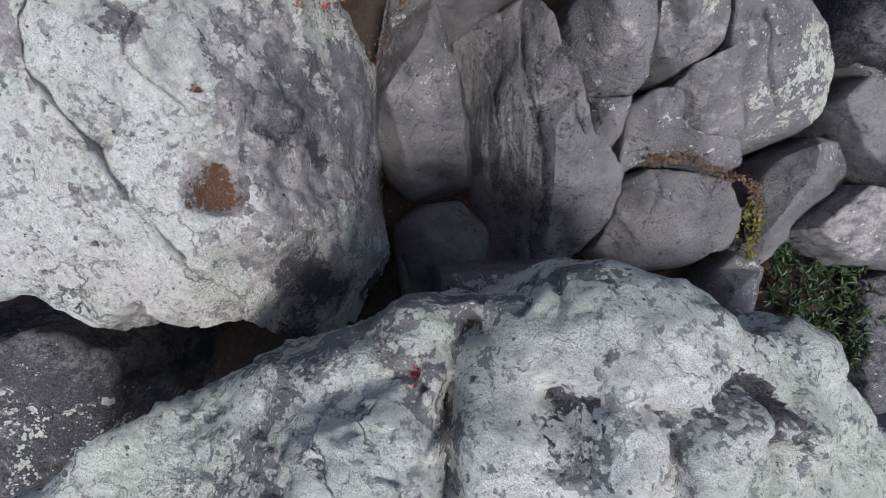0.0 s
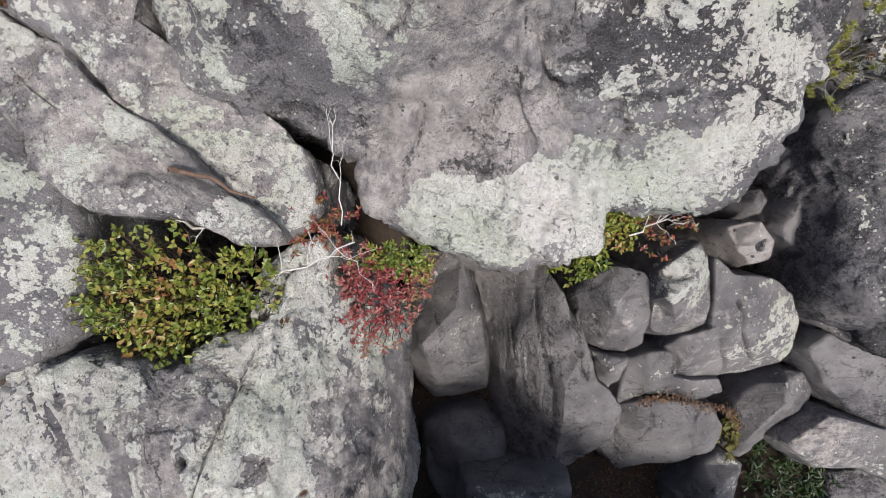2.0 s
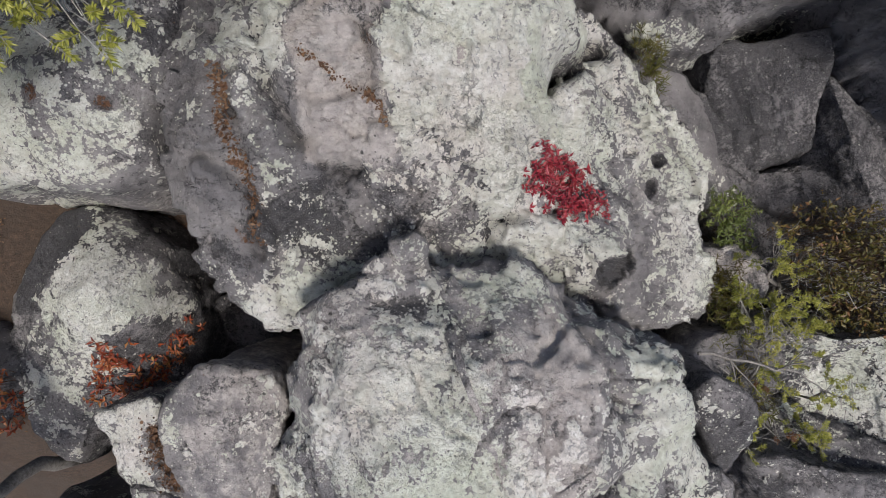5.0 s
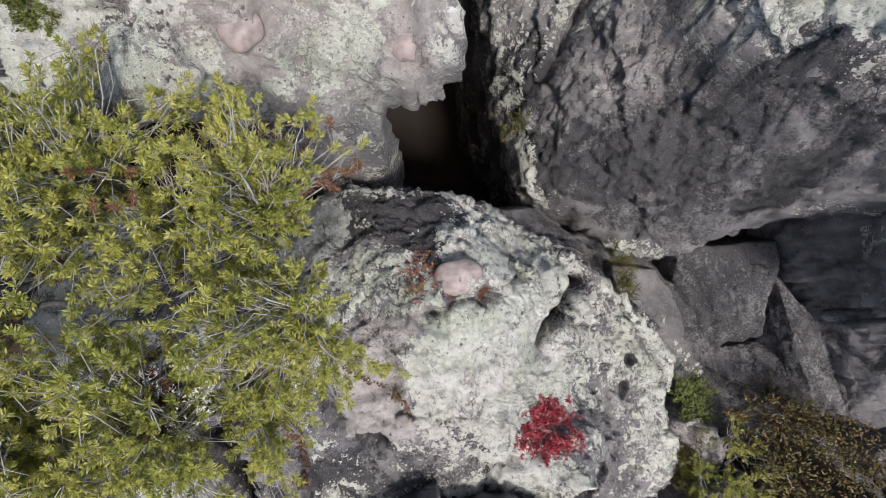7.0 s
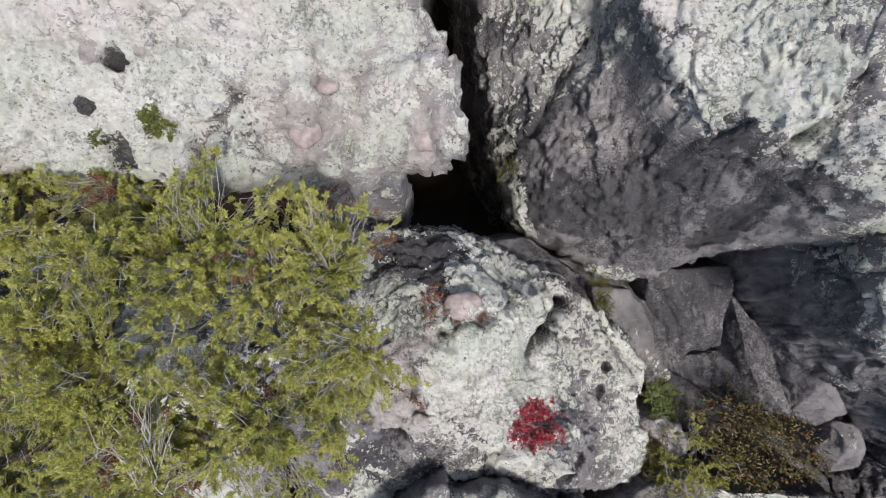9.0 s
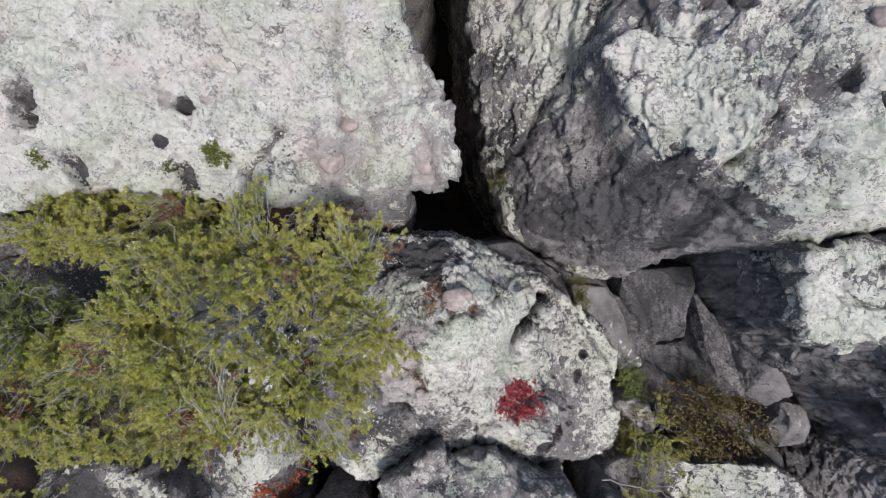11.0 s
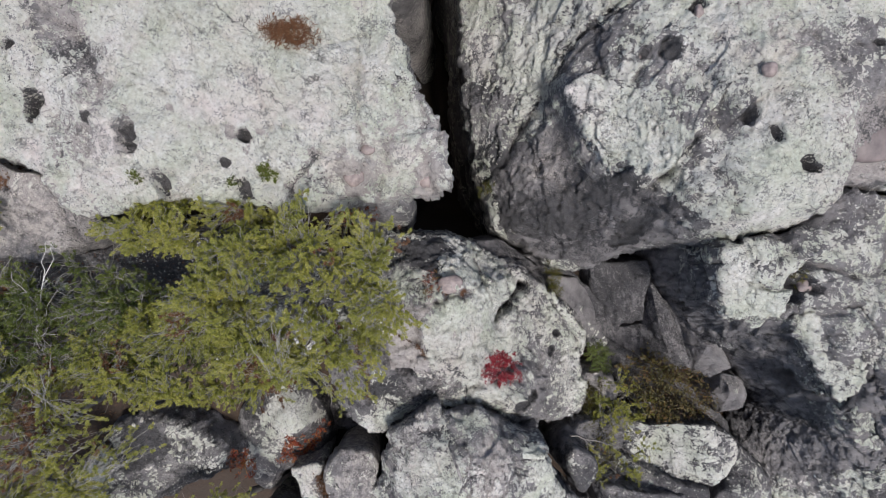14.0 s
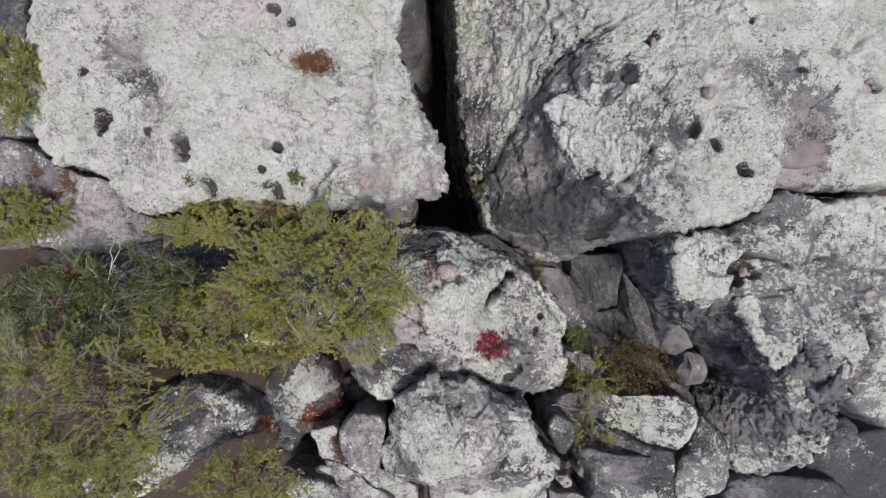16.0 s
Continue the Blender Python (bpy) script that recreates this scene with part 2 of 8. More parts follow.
def leaf_material(name, shades, gloss=0.45):
    """Leaves whose colour varies from leaf to leaf, and that let some light through."""
    m, nt, b = nodes_of(name)
    g = nt.nodes.new("ShaderNodeNewGeometry")
    ramp = nt.nodes.new("ShaderNodeValToRGB")
    while len(ramp.color_ramp.elements) < len(shades):
        ramp.color_ramp.elements.new(0.5)
    for i, (e, c) in enumerate(zip(ramp.color_ramp.elements, shades)):
        e.position, e.color = i / (len(shades) - 1), (*c, 1)
    patch = grain(nt, 3.0, 3, 0.6, 4.0)
    r = calc(nt, "ADD", calc(nt, "MULTIPLY", g.outputs["Random Per Island"], 0.62), calc(nt, "MULTIPLY_ADD", patch, 1.5, -0.56), clamp=True)
    nt.links.new(r, ramp.inputs[0])
    fine = grain(nt, 160, 2, 0.6)
    col = blend(nt, calc(nt, "MULTIPLY_ADD", fine, 1.4, -0.4, True), calc_tint(nt, ramp.outputs[0], 0.6), ramp.outputs[0])
    nt.links.new(col, b.inputs["Base Color"])
    b.inputs["Roughness"].default_value = gloss
    tr = nt.nodes.new("ShaderNodeBsdfTranslucent")
    nt.links.new(col, tr.inputs["Color"])
    mix = nt.nodes.new("ShaderNodeMixShader")
    mix.inputs[0].default_value = 0.42
    out = [n for n in nt.nodes if n.type == "OUTPUT_MATERIAL"][0]
    nt.links.new(b.outputs[0], mix.inputs[1])
    nt.links.new(tr.outputs[0], mix.inputs[2])
    nt.links.new(mix.outputs[0], out.inputs["Surface"])
    return m


def bark_material(name, low, high):
    m, nt, b = nodes_of(name)
    fine, speck = grain(nt, 60, 5, 0.7), grain(nt, 190, 3, 0.7, 3.0)
    col = blend(nt, calc(nt, "MULTIPLY_ADD", fine, 2.6, -0.8, True), low, high)
    nt.links.new(col, b.inputs["Base Color"])
    b.inputs["Roughness"].default_value = 0.9
    bump(nt, b, calc(nt, "ADD", fine, speck), 0.6, 0.004)
    return m


STONE = stone_material()
SOIL = soil_material()


def pebble_material(name, low, high, scale):
    m, nt, b = nodes_of(name)
    fine = grain(nt, scale, 5, 0.6)
    nt.links.new(blend(nt, calc(nt, "MULTIPLY_ADD", fine, 2.5, -0.8, True), low, high), b.inputs["Base Color"])
    b.inputs["Roughness"].default_value = 0.6
    bump(nt, b, fine, 0.3, 0.004)
    return m


PEBBLE = pebble_material("pink_quartz", (0.15, 0.12, 0.115), (0.31, 0.25, 0.235), 20)
BROWN_STONE = pebble_material("mauve_brown_cobble", (0.085, 0.068, 0.068), (0.21, 0.17, 0.162), 4)


# ---- noise on arrays ----
def hashed(ix, iy, iz, seed):
    h = (ix * 374761393 + iy * 668265263 + iz * 2147483647 + seed * 1274126177) & 0xFFFFFFFF
    h = ((h ^ (h >> 13)) * 1274126177) & 0xFFFFFFFF
    h = ((h ^ (h >> 16)) * 2246822519) & 0xFFFFFFFF
    return ((h ^ (h >> 15)) & 0xFFFFFF) / float(0xFFFFFF) * 2 - 1


def smooth_noise(p, seed):
    i = np.floor(p).astype(np.int64)
    u = p - i
    u = u * u * u * (u * (u * 6 - 15) + 10)
    total = np.zeros(len(p))
    for a in (0, 1):
        wx = u[:, 0] if a else 1 - u[:, 0]
        for b in (0, 1):
            wy = u[:, 1] if b else 1 - u[:, 1]
            for c in (0, 1):
                wz = u[:, 2] if c else 1 - u[:, 2]
                total += wx * wy * wz * hashed(i[:, 0] + a, i[:, 1] + b, i[:, 2] + c, seed)
    return total


def fbm(p, scale, octaves, seed, gain=0.5):
    total, amp = np.zeros(len(p)), 1.0
    for k in range(octaves):
        total += amp * smooth_noise(p * (scale * 2.03 ** k) + 17.3 * k, seed + k)
        amp *= gain
    return total


def ridged(p, scale, octaves, seed):
    total, amp = np.zeros(len(p)), 1.0
    for k in range(octaves):
        total += amp * (1 - 2 * np.abs(smooth_noise(p * (scale * 2.1 ** k) + 9.1 * k, seed + 31 * k)))
        amp *= 0.5
    return total


def facets(p, scale, seed):
    """Broken planes: every cell of stone tilts its own way."""
    q = p * scale
    base = np.floor(q - 0.5).astype(np.int64)
    best = np.full(len(p), 1e9)
    value = np.zeros(len(p))
    for a in (0, 1):
        for b in (0, 1):
            for c in (0, 1):
                i = base + np.array([a, b, c])
                h = (i[:, 0] * 374761393 + i[:, 1] * 668265263 + i[:, 2] * 1440662683 + seed * 1274126177) & 0xFFFFFFFF
                h = ((h ^ (h >> 13)) * 1274126177) & 0xFFFFFFFF
                h = ((h ^ (h >> 16)) * 2246822519) & 0xFFFFFFFF
                g = ((h ^ (h >> 15)) * 2654435761) & 0xFFFFFFFF
                r = [q[:, k] - i[:, k] - 0.5 - 0.42 * (((h >> (10 * k)) & 1023) / 511.5 - 1) for k in range(3)]
                d = r[0] ** 2 + r[1] ** 2 + r[2] ** 2
                t = [((g >> (8 * k)) & 255) / 127.5 - 1 for k in range(4)]
                v = r[0] * t[0] + r[1] * t[1] + r[2] * t[2] + 0.55 * t[3]
                near = d < best
                best = np.where(near, d, best)
                value = np.where(near, v, value)
    return value


# ---- rocks ----
def closed_curve(points, spacing, tension=0.42):
    """A soft closed line through the corners, sampled at even steps."""
    p = np.array(points, float)
    n = len(p)
    fine = []
    for i in range(n):
        a, b, c, d = p[i - 1], p[i], p[(i + 1) % n], p[(i + 2) % n]
        u = np.linspace(0, 1, 24, endpoint=False)[:, None]
        t1, t2 = (c - a) * tension, (d - b) * tension
        lim = np.linalg.norm(c[:2] - b[:2]) + 1e-6
        t1 = t1 * min(1, 1.2 * lim / (np.linalg.norm(t1[:2]) + 1e-6))
        t2 = t2 * min(1, 1.2 * lim / (np.linalg.norm(t2[:2]) + 1e-6))
        fine.append((2 * u ** 3 - 3 * u ** 2 + 1) * b + (u ** 3 - 2 * u ** 2 + u) * t1 + (-2 * u ** 3 + 3 * u ** 2) * c + (u ** 3 - u ** 2) * t2)
    fine = np.vstack(fine)
    loop = np.vstack([fine, fine[:1]])
    run = np.concatenate([[0], np.cumsum(np.linalg.norm(np.diff(loop[:, :2], axis=0), axis=1))])
    count = int(np.clip(run[-1] / spacing, 40, 1100))
    at = np.linspace(0, run[-1], count, endpoint=False)
    return np.stack([np.interp(at, run, loop[:, k]) for k in range(3)], 1)


def height_over(controls):
    """A smooth surface z(x, y) through a few heights."""
    c = np.array(controls, float)
    n = len(c)
    k = np.sqrt(((c[:, None, :2] - c[None, :, :2]) ** 2).sum(2) + 0.01) + np.eye(n) * -0.02
    a = np.zeros((n + 3, n + 3))
    a[:n, :n] = k
    a[:n, n] = a[n, :n] = 1
    a[:n, n + 1:] = c[:, :2]
    a[n + 1:, :n] = c[:, :2].T
    w = np.linalg.solve(a, np.concatenate([c[:, 2], np.zeros(3)]))

    def z(xy):
        out = np.full(len(xy), w[n]) + xy @ w[n + 1:]
        for j in range(n):
            out += w[j] * np.sqrt(((xy - c[j, :2]) ** 2).sum(1) + 0.01)
        return out
    return z


def planes_over(controls):
    """Flat broken faces spanned between a few heights, with sharp ridges."""
    c = np.array(controls, float)
    flat, _, tris, *_ = geometry.delaunay_2d_cdt([Vector((x, y)) for x, y in c[:, :2]], [], [], 0, 1e-6)
    flat = np.array([tuple(v) for v in flat])
    level = np.array([c[np.argmin(((c[:, :2] - v) ** 2).sum(1)), 2] for v in flat])

    def z(xy, spare):
        out = spare.copy()
        for i, j, k in tris:
            a, u, v = flat[i], flat[j] - flat[i], flat[k] - flat[i]
            det = u[0] * v[1] - u[1] * v[0]
            if abs(det) < 1e-9:
                continue
            r = xy - a
            s = (r[:, 0] * v[1] - r[:, 1] * v[0]) / det
            t = (u[0] * r[:, 1] - u[1] * r[:, 0]) / det
            hit = (s >= -1e-6) & (t >= -1e-6) & (s + t <= 1 + 1e-6)
            out[hit] = (level[i] * (1 - s - t) + level[j] * s + level[k] * t)[hit]
        return out
    return z


def within(xy, polygon, soft):
    """One inside a polygon, none outside, fading across its border."""
    o = np.array(polygon, float)
    hit = np.zeros(len(xy), bool)
    for a, b in zip(o, np.roll(o, -1, 0)):
        cond = (a[1] > xy[:, 1]) != (b[1] > xy[:, 1])
        hit ^= cond & (xy[:, 0] < (b[0] - a[0]) * (xy[:, 1] - a[1]) / (b[1] - a[1] + 1e-12) + a[0])
    q, _ = along(xy, np.vstack([o, o[:1]]))
    return np.clip(0.5 + np.where(hit, q, -q) / soft, 0, 1)


def along(xy, line):
    """Distance of each point to a broken line, and on which side of it."""
    best, side = np.full(len(xy), 1e9), np.zeros(len(xy))
    line = np.array(line, float)
    for a, b in zip(line[:-1], line[1:]):
        d = b - a
        t = np.clip(((xy - a) @ d) / (d @ d + 1e-12), 0, 1)
        r = xy - a - t[:, None] * d
        q = np.hypot(r[:, 0], r[:, 1])
        nearer = q < best
        best = np.where(nearer, q, best)
        side = np.where(nearer, np.sign(d[0] * r[:, 1] - d[1] * r[:, 0]), side)
    return best, side


SEED = [100]
TOPS = {}


def rock(name, label, outline, inner=(), base=0.0, edge=0.10, flare=0.05, lip=0.0, rough=0.030, jag=0.02, step=0.026, crag=1.0, knob=0.0, soft=1.0, tension=0.36,
         cracks=(), pits=(), ledges=(), streaks=(), lichen=0.5, dark=0.3, pink=0.2, rust=0.0, patches=(), strata=None, planar=0.0, zones=(), fracture=0.7, relief=1.0,
         category="boulder", kind="", group="", parent=None):
    """One stone: a top over its outline, rounded at the edge, and flanks down to its base."""
    SEED[0] += 7
    seed = SEED[0]
    rim = closed_curve(outline, step, tension)
    n = len(rim)
    mid = np.mean(rim[:, :2], axis=0)
    z_at = height_over(list(outline) + list(inner))
    out = np.roll(rim[:, :2], -2, 0) - np.roll(rim[:, :2], 2, 0)
    out = np.stack([out[:, 1], -out[:, 0]], 1)
    out /= np.linalg.norm(out, axis=1)[:, None] + 1e-9
    turn = np.roll(rim[:, 0], -1) * rim[:, 1] - rim[:, 0] * np.roll(rim[:, 1], -1)
    if turn.sum() > 0:
        out = -out
    wob = fbm(np.column_stack([rim[:, :2], np.full(n, seed * 0.37)]), 3.5, 5, seed, 0.55)
    rim_xy = rim[:, :2] + out * (wob * jag)[:, None]
    reach = np.linalg.norm(rim_xy - mid, axis=1)
    rings = int(np.clip(np.percentile(reach, 80) / step, 8, 150))
    verts, flat = [], []
    for i in range(1, rings + 1):
        s = i / rings
        verts.append(mid + (rim_xy - mid) * s)
        flat.append((1 - s) * reach)
    top = np.vstack(verts)
    gap = np.concatenate(flat)
    z = z_at(top)
    if planar:
        z = planar * planes_over(list(outline) + list(inner))(top, z) + (1 - planar) * z
        level = np.percentile(z, 60)
        z = level + (z - level) * relief
    if edge > 0:
        k = np.clip(1 - gap / edge, 0, 1)
        z -= edge * 0.75 * (1 - np.sqrt(np.maximum(0, 1 - k * k)))
    tp = np.column_stack([top, z])
    drop = tp[-n:, 2] - base
    rows = int(np.clip(np.max(drop) / (step * 3.0), 5, 40))
    flank = []
    for j in range(1, rows + 1):
        q = j / rows
        zz = tp[-n:, 2] - drop * q
        bulge = 0.02 * math.sin(math.pi * q)
        flank.append(np.column_stack([tp[-n:, :2] + out * (flare * np.maximum(0, drop * q - lip) - (0.06 if lip else 0.0) * drop * q + bulge)[:, None], zz]))
    p = np.vstack([tp] + flank)
    nt_ = rings * n
    whole = rings + rows
    # normals from the grid
    g = p.reshape(whole, n, 3)
    du = np.roll(g, -1, 1) - np.roll(g, 1, 1)
    dv = np.gradient(g, axis=0)
    nor = np.cross(du, dv)
    nor /= np.linalg.norm(nor, axis=2)[:, :, None] + 1e-9
    if nor[:max(2, rings // 2), :, 2].mean() < 0:
        nor = -nor
    nor = nor.reshape(-1, 3)
    bent = p + 0.05 * np.column_stack([fbm(p, 3.0, 2, seed + 61), fbm(p, 3.0, 2, seed + 62), fbm(p, 3.0, 2, seed + 63)])
    lumps = soft * (fbm(p, 1.7, 3, seed + 1) * 0.8 + ridged(p, 4.2, 3, seed + 2) * 0.25) + fbm(p, 15, 3, seed + 3) * 0.20
    lumps += crag * (facets(bent, 2.6, seed + 70) * 0.75 + facets(bent, 7.0, seed + 80) * 0.42 + facets(bent, 17.0, seed + 90) * 0.26)
    if knob:
        lumps += knob * (ridged(p, 7.0, 3, seed + 95) * 0.5 + fbm(p, 20, 3, seed + 97) * 0.35)
    chips = np.maximum(0, smooth_noise(p * 6.5 + 3.3, seed + 5) - 0.25) * 0.9
    move = rough * (lumps - chips)
    split = np.zeros(len(p))
    for size, wide in ((1.7, 0.022), (5.5, 0.05)):
        line = np.abs(smooth_noise(bent * size, seed + 140) + 0.35 * smooth_noise(bent * size * 2.3, seed + 141))
        split = np.maximum(split, np.exp(-line / wide) * np.clip(3 * smooth_noise(bent * size * 0.8 + 5.5, seed + 142), 0, 1))
    move -= fracture * (0.012 + 0.5 * rough) * split
    if strata:
        angle, pitch_, amount = strata
        band = p[:, 0] * math.cos(angle) + p[:, 1] * math.sin(angle) + 0.10 * fbm(p, 1.2, 3, seed + 6)
        saw = (band / pitch_) % 1.0
        move += amount * (np.abs(saw - 0.5) * 2 - 0.5) * (0.6 + 0.5 * smooth_noise(p * 2.2, seed + 8))
    p = p + nor * move[:, None]
    xy = p[:, :2]
    weight = np.ones(len(p))
    weight[nt_:] = np.repeat(np.linspace(1, 0, rows), n)
    wander = 0.035 * np.column_stack([fbm(p, 4.5, 3, seed + 11), fbm(p, 4.5, 3, seed + 12)])
    tone = np.zeros((len(p), 4))
    # fracture lines get their crevice shade as a darker tone
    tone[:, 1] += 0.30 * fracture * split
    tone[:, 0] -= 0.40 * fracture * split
    for width, depth, line in cracks:
        q, _ = along(xy + wander, line)
        cut = np.exp(-np.abs(q) / (0.8 * width)) * (0.75 + 0.5 * smooth_noise(p * 9, seed + 55))
        p[:, 2] -= depth * cut * weight
        # crack floors toned darker, standing for the shade inside
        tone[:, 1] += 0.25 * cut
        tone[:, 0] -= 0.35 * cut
    for fall, line in ledges:
        q, side = along(xy + wander, line)
        ends = np.minimum(np.hypot(*(xy - np.array(line[0])).T), np.hypot(*(xy - np.array(line[-1])).T))
        fade = np.exp(-(q / 0.45) ** 2) * np.clip(ends / 0.3, 0, 1)
        p[:, 2] -= fall * np.clip(side * q / 0.03 * 0.5 + 0.5, 0, 1) * fade * weight
    for px, py, r, depth, *stain_or_shade in pits:
        sway = 5.0 * min(r, 0.12)
        q = np.hypot(xy[:, 0] - px + wander[:, 0] * sway / 0.035 * 0.1, (xy[:, 1] - py + wander[:, 1] * sway / 0.035 * 0.1) * (1 + 0.35 * math.sin(px * 37 + py * 19))) / r
        q = q + 0.22 * smooth_noise(p * 14, seed + 41)
        bowl = np.clip(1 - q ** 3, 0, 1) if depth > 0 else np.exp(-q * q)
        p[:, 2] -= (depth * 1.5 if stain_or_shade and stain_or_shade[0] == "dark" else depth) * bowl * weight
        # "dark" paints a pit's inner shadow; pink and rust are stains
        if stain_or_shade:
            tone[:, {"dark": 1, "pink": 2, "rust": 3}[stain_or_shade[0]]] += (0.75 if stain_or_shade[0] == "rust" else 0.9) * np.clip(1.3 - q, 0, 1)
            if stain_or_shade[0] == "rust":
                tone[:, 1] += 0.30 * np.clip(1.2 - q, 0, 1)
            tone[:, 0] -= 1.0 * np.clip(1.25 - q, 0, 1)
    for px, py, r, angle, amount in streaks:
        u = p[:, 0] * math.cos(angle) + p[:, 1] * math.sin(angle) + 0.4 * wander[:, 0]
        v = p[:, 1] * math.cos(angle) - p[:, 0] * math.sin(angle)
        s = fbm(np.column_stack([u * 20, v * 2.2, 0.4 * p[:, 2]]), 1.0, 4, seed + 31, 0.6)
        fall = np.clip(1.5 - 1.5 * np.hypot(xy[:, 0] - px, xy[:, 1] - py) / r, 0, 1)
        p[:, 2] += 0.016 * s * fall * weight
        tone[:, 0] -= amount * fall * np.clip(0.6 - 1.6 * s, 0, 1.3)
        tone[:, 1] += 0.35 * amount * fall * np.clip(0.2 - 1.6 * s, 0, 1)
    vary = fbm(p, 1.1, 3, seed + 21)
    tone[:, 0] += lichen + 0.30 * vary + 0.18 * np.clip(nor[:, 2] - 0.75, -0.7, 0.25) * 2
    tone[:, 1] += dark + 0.28 * fbm(p, 1.3, 3, seed + 22)
    tone[:, 2] += pink + 0.25 * fbm(p, 1.0, 2, seed + 23)
    tone[:, 3] += rust
    for px, py, r, what, amount in patches:
        q = np.hypot(xy[:, 0] - px + 3 * wander[:, 0], xy[:, 1] - py + 3 * wander[:, 1]) / r
        tone[:, {"lichen": 0, "dark": 1, "pink": 2, "rust": 3}[what]] += amount * np.clip(1.6 - 1.6 * q, 0, 1)
    for what, amount, soft_, polygon in zones:
        tone[:, {"lichen": 0, "dark": 1, "pink": 2, "rust": 3}[what]] += amount * within(xy + 2.0 * wander, polygon, soft_)
    tone = np.clip(tone, 0, 1)
    # close the middle
    p = np.vstack([p, [[mid[0], mid[1], np.mean(p[:n, 2])]]])
    tone = np.vstack([tone, tone[:n].mean(0)[None]])
    last = len(p) - 1
    i = np.arange(n)
    k = (i + 1) % n
    quads = np.vstack([np.column_stack([r * n + i, r * n + k, (r + 1) * n + k, (r + 1) * n + i]) for r in range(whole - 1)])
    fan = np.column_stack([np.full(n, last), k, i])
    if turn.sum() > 0:
        quads, fan = quads[:, ::-1], fan[:, ::-1]
    foot = Vector((mid[0], mid[1], base))
    TOPS.setdefault(name, p[:nt_].copy())
    p -= np.array(foot)
    me = bpy.data.meshes.new(name)
    me.vertices.add(len(p))
    me.vertices.foreach_set("co", p.astype(np.float32).ravel())
    loops = np.concatenate([quads.ravel(), fan.ravel()])
    me.loops.add(len(loops))
    me.loops.foreach_set("vertex_index", loops.astype(np.int32))
    starts = np.concatenate([np.arange(len(quads)) * 4, len(quads) * 4 + np.arange(n) * 3])
    me.polygons.add(len(starts))
    me.polygons.foreach_set("loop_start", starts.astype(np.int32))
    me.update(calc_edges=True)
    me.validate()
    layer = me.attributes.new("tone", "FLOAT_COLOR", "POINT")
    layer.data.foreach_set("color", tone.astype(np.float32).ravel())
    me.polygons.foreach_set("use_smooth", np.ones(len(starts), bool))
    me.materials.append(STONE)
    ob = new(name, me)
    ob.location = foot
    if parent is not None:
        ob.parent = parent
        ob.location = foot - parent.location
        return tagged(ob, label)
    tagged(ob, label, category, group, kind)
    return ob


def level_on(name, xy):
    """Height of a stone's surface under each point."""
    top = TOPS[name]
    return np.array([top[np.argmin((top[:, 0] - x) ** 2 + (top[:, 1] - y) ** 2), 2] for x, y in xy])


def pebble(parent, name, x, y, r, sunk=0.45, flat=0.7, material=None):
    """A rounded pebble set in the stone."""
    bm = bmesh.new()
    bmesh.ops.create_icosphere(bm, subdivisions=3, radius=1.0)
    k = 0.25 * math.sin(9 * x + 5 * y)
    for v in bm.verts:
        c = v.co
        c *= 1 + 0.30 * noise.noise(c * 1.1 + Vector((x * 7, y * 7, 0)))
        v.co = Vector((c.x * r * (1 + k), c.y * r * (1 - k), c.z * r * flat))
    me = bpy.data.meshes.new("pebble")
    bm.to_mesh(me)
    bm.free()
    me.polygons.foreach_set("use_smooth", np.ones(len(me.polygons), bool))
    me.materials.append(material or PEBBLE)
    ob = new("pebble", me)
    ob.parent = parent
    z = level_on(name, [(x, y)])[0]
    ob.location = Vector((x, y, z - r * flat * (2 * sunk - 0.8))) - parent.location
    return tagged(ob, "smooth pinkish quartz pebble")


# ---- ground ----
def ground_height(x, y):
    """Soil level: deep in the clefts, higher under the shrubs."""
    x, y = np.clip(x, -30, 30), np.clip(y, -30, 30)
    z = 0.15 + 0 * x
    z = z + 1.25 / (1 + np.exp(-(y - 1.9) * 3)) / (1 + np.exp((x + 0.9) * 5))
    z = z + 0.9 / (1 + np.exp((x + 2.6) * 3)) / (1 + np.exp(-(y - 2.0) * 2))
    z = z + 0.6 / (1 + np.exp(-(x - 1.2) * 4)) / (1 + np.exp(-(y - 1.0) * 3)) / (1 + np.exp((x - 4.6) * 3))
    z = z + 0.5 / (1 + np.exp((x + 3.6) * 3)) / (1 + np.exp(-(y - 4.6) * 3))
    z = z - 3.9 / (1 + np.exp((np.abs(x + 0.1) - 0.9) * 8)) / (1 + np.exp(-(y - 5.6) * 6))
    z = z - 1.1 / (1 + np.exp(-(x - 4.3) * 4)) / (1 + np.exp((y - 3.2) * 4))
    far = np.clip((np.hypot(x, y - 3.5) - 7) / 8, 0, 1)
    return z * (1 - far)


